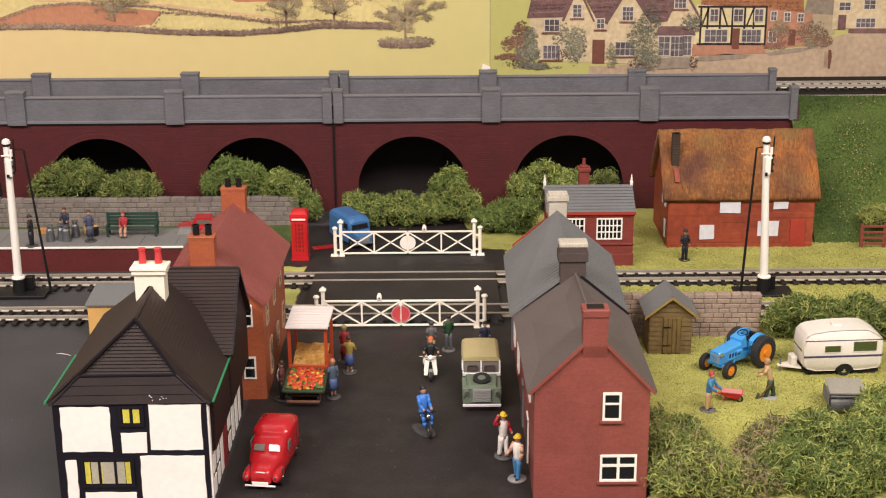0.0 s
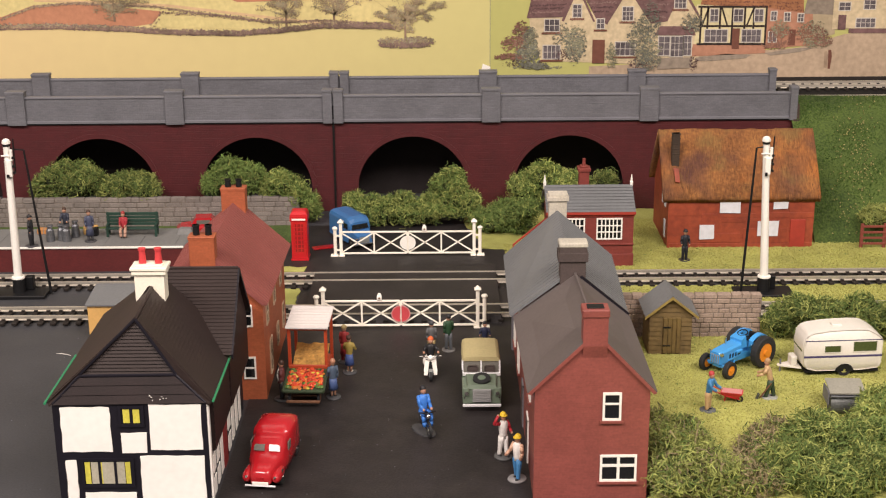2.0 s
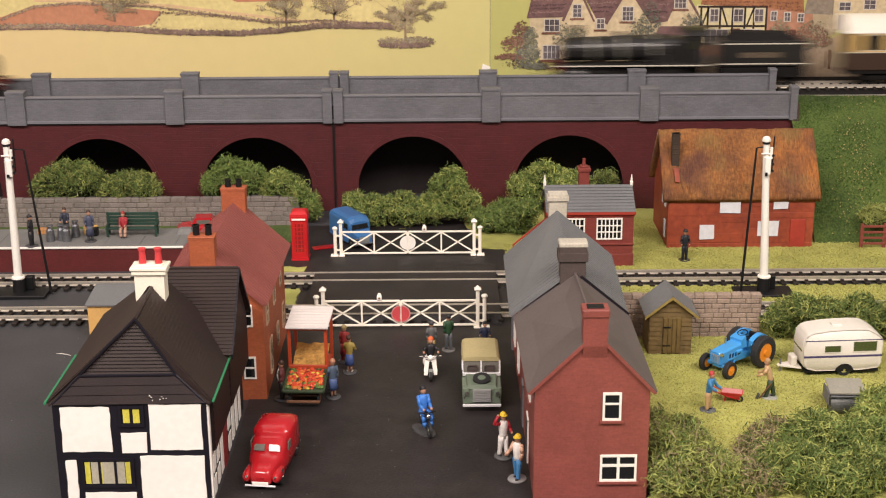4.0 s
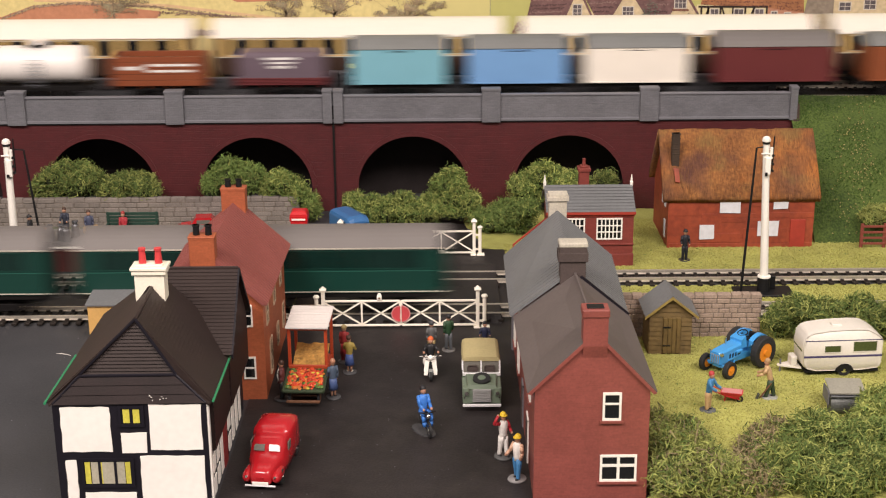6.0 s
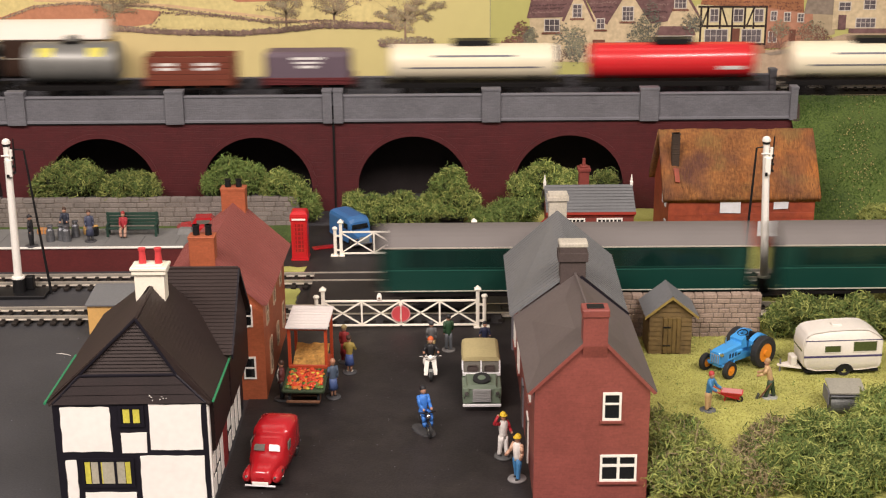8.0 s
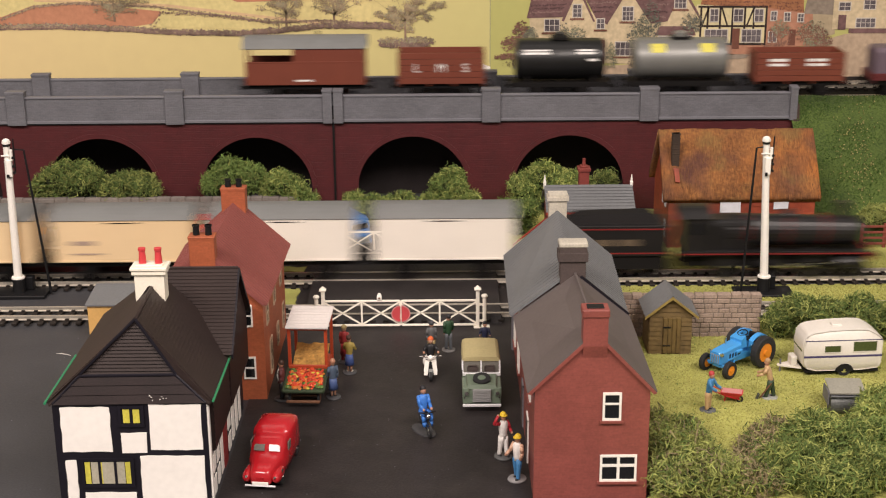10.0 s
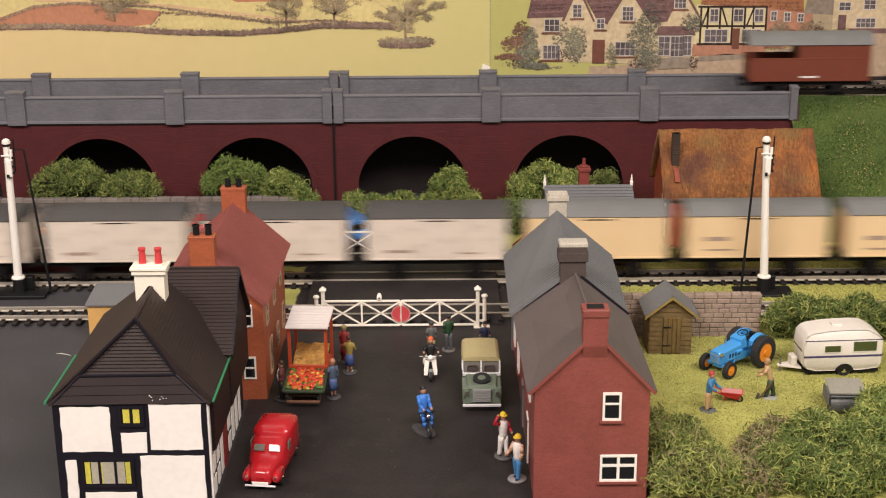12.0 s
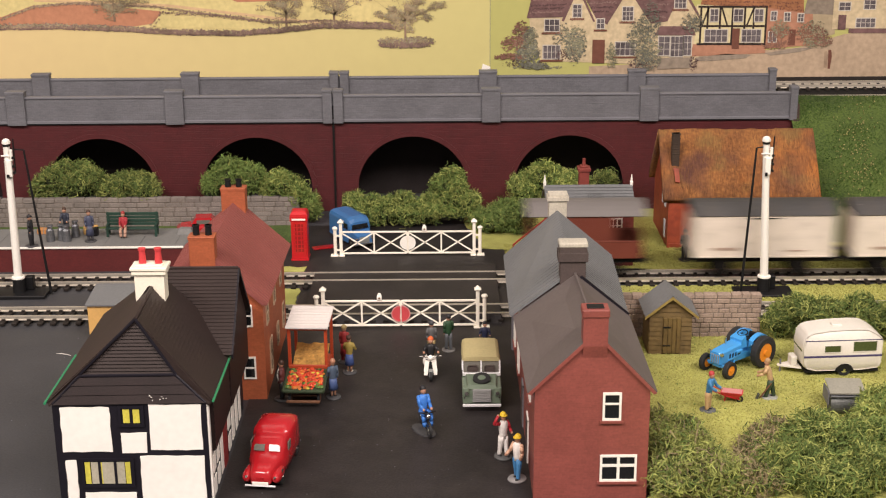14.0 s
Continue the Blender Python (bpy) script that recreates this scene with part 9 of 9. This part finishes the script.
def steam_engine(name, label, lining, plate):
    """Tender engine that runs towards +x; the tender is a part coupled behind."""
    th = thing(name, 0, 0, 0, 0, label, "steam engine")
    bm = bm_new()
    cyl(bm, (-20, 0, 33), (72, 0, 31.5), 11.5, 10.2, 24)
    cyl(bm, (72, 0, 31.5), (75, 0, 31.5), 10.4, 8.5, 24)
    part("boiler", bm, M_LOCO, th, smooth=False)
    bm = bm_new()
    box(bm, -32, -2, -10.5, 10.5, 17, 42, 4, seg=3)
    part("firebox", bm, M_LOCO, th)
    for x in (-6, 22, 48):
        bm = bm_new()
        cyl(bm, (x - 0.5, 0, 32.6), (x + 0.5, 0, 32.5), 11.8, 11.8, 24)
        part("boiler_band", bm, lining, th)
    bm = bm_new()
    cyl(bm, (62, 0, 40), (62, 0, 52), 3.6, 3.9, 16)
    cyl(bm, (62, 0, 50.6), (62, 0, 52.4), 4.6, 4.4, 16)
    part("chimney", bm, M_LOCO, th)
    bm = bm_new()
    ball(bm, (24, 0, 42), 6.0, 14, sz=0.9)
    part("dome", bm, M_LOCO, th, smooth=True)
    bm = bm_new()
    box(bm, -52, -32, -14.2, 14.2, 17, 45, 0.4)
    part("cab", bm, M_LOCO, th)
    part("cab_roof", cab_roof(), M_LOCO, th)
    for s in (-1, 1):
        bm = bm_new()
        box(bm, -47, -38, s * 14.3 - 0.2, s * 14.3 + 0.2, 33, 41, 0.3)
        part("cab_window", bm, M_GLASS, th)
        bm = bm_new()
        box(bm, -52, 80, s * 12.6 - 2.6, s * 12.6 + 2.6, 19.5, 20.8, 0.2)
        part("running_plate", bm, M_LOCO, th)
        bm = bm_new()
        box(bm, -52, 80, s * 15.2 - 0.2, s * 15.2 + 0.2, 18.6, 19.6)
        part("lining", bm, lining, th)
        bm = bm_new()
        cyl(bm, (56, s * 13, 12), (72, s * 13, 12.6), 4.6, 4.6, 14)
        part("cylinder", bm, M_LOCO, th)
        bm = bm_new()
        rod(bm, [(56, s * 13.6, 12), (20, s * 13.6, 11)], 0.9)
        box(bm, -22, 42, s * 13.0 - 0.5, s * 13.0 + 0.5, 8.4, 10)
        part("coupling_rod", bm, M_CHROME, th)
        for x in (-20, 10, 40):
            bm = bm_new()
            cyl(bm, (x, s * 8, 11), (x, s * 10.4, 11), 11, 11, 22)
            cyl(bm, (x, s * 10.4, 11), (x, s * 11.4, 11), 3, 2.6, 10)
            part("driving_wheel", bm, M_LOCO, th)
        for x in (60, 74):
            bm = bm_new()
            cyl(bm, (x, s * 8, 6), (x, s * 10, 6), 6, 6, 16)
            part("bogie_wheel", bm, M_LOCO, th)
    bm = bm_new()
    box(bm, -50, 78, -7.6, 7.6, 8, 19.5, 0.5)
    part("frame", bm, M_CHASSIS, th)
    bm = bm_new()
    box(bm, 78, 80.5, -15, 15, 14, 20.5, 0.3)
    part("buffer_beam", bm, M_LRED, th)
    for s in (-1, 1):
        bm = bm_new()
        cyl(bm, (80.5, s * 11, 17), (85.5, s * 11, 17), 1.4, 1.2, 10)
        cyl(bm, (85.5, s * 11, 17), (86.6, s * 11, 17), 3, 3, 12)
        part("buffer", bm, M_CHASSIS, th)
    # tender
    bm = bm_new()
    box(bm, -140, -60, -14.6, 14.6, 17.5, 40, 0.5)
    tender = part("tender", bm, M_LOCO, th, "black tender with thin lining")
    bm = bm_new()
    loft(bm, [[(-134, -11, 40), (-64, -11, 40), (-64, 11, 40), (-134, 11, 40)], [(-126, -6, 45.5), (-72, -6, 47), (-72, 6, 47), (-126, 6, 45.5)]])
    part("coal", bm, M_DARK, tender)
    for s in (-1, 1):
        for z in (20, 37.5):
            bm = bm_new()
            box(bm, -138, -62, s * 14.7 - 0.15, s * 14.7 + 0.15, z - 0.45, z + 0.45)
            part("lining", bm, lining, tender)
        bm = bm_new()
        for a in (-113, -95):
            box(bm, a, a + 12, s * 14.75 - 0.15, s * 14.75 + 0.15, 25.5, 30)
        part("lettering", bm, plate, tender)
        bm = bm_new()
        box(bm, -139, -61, s * 12 - 1, s * 12 + 1, 7.5, 17, 0.3)
        part("tender_frame", bm, M_CHASSIS, tender)
    wheels(th, (-128, -100, -72), 7.0)
    return th


def cab_roof():
    bm = curved_roof(24, 14.6, 44.6, 51)
    bmesh.ops.translate(bm, verts=bm.verts, vec=(-43, 0, 0))
    return bm


TRAINS = []


def lane(px, y, z):
    """Where a sight line across the track plane lies along it."""
    k = (y + 859.0) * math.cos(radians(18.12)) + (328.0 - z) * math.sin(radians(18.12))
    return (px - 784.0) * k / 2440.0


def put(th, centre, train):
    th.matrix_basis = pose(centre * MM, train["y"] * MM, train["z"] * MM)
    TRAINS.append((th, centre, train))
    return th


FREIGHT = {"y": 287.0, "z": 85.6, "side": (271.5, 122.0), "flip": 0}
PULLMAN = {"y": 348.0, "z": 85.6, "side": (332.5, 122.0), "flip": 0}
ELECTRIC = {"y": 0.0, "z": 5.5, "side": (-15.5, 36.0), "flip": 0}
VANS = {"y": 67.0, "z": 5.5, "side": (51.5, 36.0), "flip": 0}


def span(train, a, b):
    y, z = train["side"]
    return lane(a, y, z), lane(b, y, z)


def mid(train, a, b):
    p, q = span(train, a, b)
    return (p + q) / 2


def length(train, a, b):
    p, q = span(train, a, b)
    return q - p


# goods train on the viaduct, places along the train at the moment its white van passes
put(steam_engine("steam_engine", "black steam engine with lined tender on the viaduct", M_LINE, M_PLATE), mid(FREIGHT, 1020, 1210) + 100, FREIGHT)
put(box_van("goods_van", 97, M_BAUXO, M_ROOFG, "orange-brown goods van with grey roof"), mid(FREIGHT, 755, 970), FREIGHT)
put(box_van("goods_van", 98, M_MAROON, M_COACHROOF, "dark maroon goods van with pale roof", zr=57), mid(FREIGHT, 490, 700), FREIGHT)
put(box_van("goods_van", 86, M_VANW, M_ROOFG, "white goods van with grey roof"), mid(FREIGHT, 255, 445), FREIGHT)
put(box_van("goods_van", 82, M_BLUEV, M_ROOFG, "mid blue goods van with grey roof"), mid(FREIGHT, 45, 230), FREIGHT)
put(box_van("goods_van", 78, M_LBLUE, M_ROOFG, "turquoise blue goods van with grey roof"), mid(FREIGHT, -150, 5), FREIGHT)
put(open_wagon("open_wagon", 76, M_MAROON, "maroon open wagon with a slate purple sheeted load", 22.5, ((-13, 13, 37.4, 39.4), (-10, 10, 34, 35.6), (-7, 7, 30.2, 32.4)), "", M_PURPLE), mid(FREIGHT, -365, -200), FREIGHT)
put(open_wagon("open_wagon", 77, M_BAUXO, "orange-brown open wagon with white lettering", 41, ((-30, -14, 30, 33), (-8, 30, 33, 35), (-8, 28, 28, 30))), mid(FREIGHT, -585, -415), FREIGHT)
put(tank_wagon("tank_wagon", 80, 15.5, M_TWHITE, "white tank wagon with a grey ladder", ladder=True), mid(FREIGHT, -810, -625), FREIGHT)
put(flat_wagon("flat_wagon", 79, M_FLATR, "low red flat wagon with side boards"), mid(FREIGHT, -1005, -835), FREIGHT)
put(tank_wagon("tank_wagon", 140, 15.0, M_TCREAM, "long cream bogie tank wagon", 90, ((-34, 34, 24, 30), (-55, 55, -12, -7)), M_GREY, cap=M_BLACK, bogies=True), mid(FREIGHT, -1365, -1055), FREIGHT)
put(tank_wagon("tank_wagon", 138, 15.0, M_TREDG, "long bright red bogie tank wagon", 90, ((38, 58, -22, -10),), M_BARW, cap=M_BLACK, bogies=True), mid(FREIGHT, -1715, -1425), FREIGHT)
put(tank_wagon("tank_wagon", 140, 15.0, M_TCREAM, "long cream bogie tank wagon", 90, ((-34, 34, 24, 30), (-55, 55, -12, -7)), M_GREY, cap=M_BLACK, bogies=True), mid(FREIGHT, -2080, -1770), FREIGHT)
put(open_wagon("open_wagon", 75, M_MAROON, "maroon open wagon with a slate purple sheeted load", 22.5, ((-13, 13, 37.4, 39.4), (-10, 10, 34, 35.6), (-7, 7, 30.2, 32.4)), "", M_PURPLE), mid(FREIGHT, -2300, -2140), FREIGHT)
put(open_wagon("open_wagon", 74, M_BAUX, "brown open wagon with white lettering", 40.5, ((-26, -10, 33.2, 35.6), (-26, -10, 29.4, 31.6), (5, 22, 33.2, 35.6), (5, 22, 29.4, 31.6))), mid(FREIGHT, -2510, -2350), FREIGHT)
put(tank_wagon("tank_wagon", 79, 17.0, M_TSILV, "silver grey tank wagon with yellow plates", bars=((-26, -14, 24, 52), (15, 27, 24, 52)), barmat=M_BARY), mid(FREIGHT, -2720, -2560), FREIGHT)
put(tank_wagon("tank_wagon", 76, 17.0, M_TBLACK, "black tank wagon with white lettering", bars=((-31, -9, 30, 35), (-31, -9, 21, 27), (13, 28, 30, 35), (13, 28, 21, 27), (22, 30, 2, 9)), barmat=M_BARW), mid(FREIGHT, -2930, -2780), FREIGHT)
put(open_wagon("open_wagon", 72, M_BAUX, "brown open wagon with three white letters", 42.5, (), "LMS"), mid(FREIGHT, -3145, -2990), FREIGHT)
put(brake_van("brake_van", 99, M_BAUX, M_ROOFG, "brown brake van with an open veranda and grey roof", "left"), mid(FREIGHT, -3415, -3203), FREIGHT)

# cream and brown coaches behind the parapet
first = coach("coach", 251, "umber and cream dining coach with white roof", M_UMBER, M_PCREAM, M_PROOF, 13.5, 29.5, 46.5, 61, 9)
tagged(first, group="umber and cream coaches")
PU_PITCH = length(PULLMAN, 0, 550)
tail = lane(2755, *PULLMAN["side"]) - 125.5
put(first, tail, PULLMAN)
for k in range(1, 5):
    put(copy_thing(first, pose(0, 0, 0)), tail - PU_PITCH * k, PULLMAN)
for s in (-1, 1):
    bm = bm_new()
    box(bm, 33, 124.5, s * 15.5 - 0.35, s * 15.5 + 0.35, 29.5, 46.0, 0.2)
    part("guard_compartment", bm, M_UMBER, first, "umber panelled guard's end")
PULL_ENGINE = steam_engine("steam_engine", "black steam engine that leads the dining coaches", M_LINE, M_PLATE)
PULLMAN_LEAD = tail - PU_PITCH * 5 - 26
PULL_ENGINE.matrix_basis = pose(PULLMAN_LEAD * MM, 0.348, 0.0856, 0, 0, 180)
TRAINS.append((PULL_ENGINE, PULLMAN_LEAD, dict(PULLMAN, flip=180)))

# green electric train on the near track: its nose stands at px0 = 785
first = coach("coach", 238, "dark green suburban coach with grey roof", M_SRGREEN, M_SRGREEN, M_COACHROOF, 16.5, 32, 47.5, 58.5, 10, False, M_LINE)
tagged(first, group="green coaches")
EL_PITCH = length(ELECTRIC, 0, 699)
nose = lane(785, *ELECTRIC["side"]) - 119
put(first, nose, ELECTRIC)
for k in range(1, 4):
    put(copy_thing(first, pose(0, 0, 0)), nose - EL_PITCH * k, ELECTRIC)

# van train on the far track: the gap behind its two white vans stands at px 675
VP = length(VANS, 0, 284.0)
gap = lane(675, *VANS["side"])
w = box_van("box_van", 98, M_VANW, M_ROOFG, "clean white long box van with grey roof", z0=16.6, z1=47.2, zr=54.6)
tagged(w, group="long box vans")
put(w, gap + VP * 0.5, VANS)
put(copy_thing(w, pose(0, 0, 0)), gap + VP * 1.5, VANS)
c5 = box_van("box_van", 98, M_VANC, M_ROOFG, "cream yellow long box van with grey roof", z0=16.6, z1=47.2, zr=54.6)
tagged(c5, group="long box vans")
lettering(c5, "lettering", ((-36, -20, 29, 32), (-36, -14, 22, 23.2)), 15.6, M_FADE)
put(c5, gap - VP * 0.5, VANS)
for k in range(1, 5):
    put(copy_thing(c5, pose(0, 0, 0)), gap - VP * (k + 0.5), VANS)
p5 = box_van("box_van", 98, M_VANP, M_ROOFD, "weathered grimy white long box van with dark roof", z0=16.6, z1=47.2, zr=54.6)
tagged(p5, group="long box vans")
lettering(p5, "lettering", ((-36, -16, 22, 24.0), (14, 30, 21, 22.0)), 15.6, M_FADE)
put(p5, gap - VP * 5.5, VANS)
for k in range(6, 10):
    put(copy_thing(p5, pose(0, 0, 0)), gap - VP * (k + 0.5), VANS)
put(brake_van("brake_van", 78, M_DKBAUX, M_COACHROOF, "dark brown brake van with two verandas", "both", 47.5, 55.5), gap - VP * 10 - 68, VANS)
put(steam_engine("steam_engine", "black steam engine with red lining and tender", M_LRED, M_PLATE), gap + VP * 2 + 162, VANS)

# stone walls, piece by piece
stone_wall("garden_wall", 112, 201, -43, 0.6, 29.6, 9, 7.4, "low weathered stone wall behind the field", 11, material=M_STONEB)
stone_wall("platform_wall", -450, -115.5, 205, 0.5, 24.6, 6, 10.5, "grey coursed stone wall behind the platform", 12)


def course(keys, t):
    """Smooth monotone way between (seconds, place) keys; it stands still outside them."""
    if t <= keys[0][0]:
        return keys[0][1]
    if t >= keys[-1][0]:
        return keys[-1][1]
    n = len(keys)
    d = [(keys[i + 1][1] - keys[i][1]) / (keys[i + 1][0] - keys[i][0]) for i in range(n - 1)]
    s = [d[0]] + [(2 * d[i - 1] * d[i] / (d[i - 1] + d[i])) for i in range(1, n - 1)] + [d[-1]]
    for i in range(n - 1):
        a, b = keys[i], keys[i + 1]
        if a[0] <= t <= b[0]:
            h = b[0] - a[0]
            u = (t - a[0]) / h
            return ((1 + 2 * u) * (1 - u) ** 2 * a[1] + u * (1 - u) ** 2 * h * s[i] + u * u * (3 - 2 * u) * b[1] + u * u * (u - 1) * h * s[i + 1])


# places along the line of sight, relative to the ones built above
WAYS = {
    287.0: ((2.6, -3150), (5.3, 0), (6.1, 890), (6.9, 1745), (7.4, 2245), (8.2, 2910), (9.2, 3460), (10.3, 3990), (11.0, 4300), (12.0, 4748), (14.0, 5640)),
    348.0: ((2.5, 3150), (5.3, 0), (6.1, -868), (6.5, -1260), (6.9, -1650), (7.4, -2095), (8.2, -2715), (8.9, -3230)),
    0.0: ((4.8, -1880), (5.6, -628), (6.0, 0), (6.3, 432), (6.5, 722), (7.0, 1420), (7.5, 2035), (7.9, 2522), (8.1, 2757), (9.6, 4480)),
    67.0: ((7.9, -2560), (10.3, 0), (11.0, 718), (12.0, 1660), (12.5, 2092), (13.0, 2517), (13.6, 3036), (14.0, 3376)),
}


def motions():
    for th, centre, train in TRAINS:
        y, z = train["side"]
        per = ((y + 859.0) * math.cos(radians(18.12)) + (328.0 - z) * math.sin(radians(18.12))) / 2440.0
        keys = WAYS[train["y"]]
        rows = []
        for i in range(0, 57):
            t = i * 0.25
            x = centre + course(keys, t) * per
            rows.append((t, pose(x * MM, train["y"] * MM, train["z"] * MM, 0, 0, train["flip"])))
        walk(th, rows)


motions()
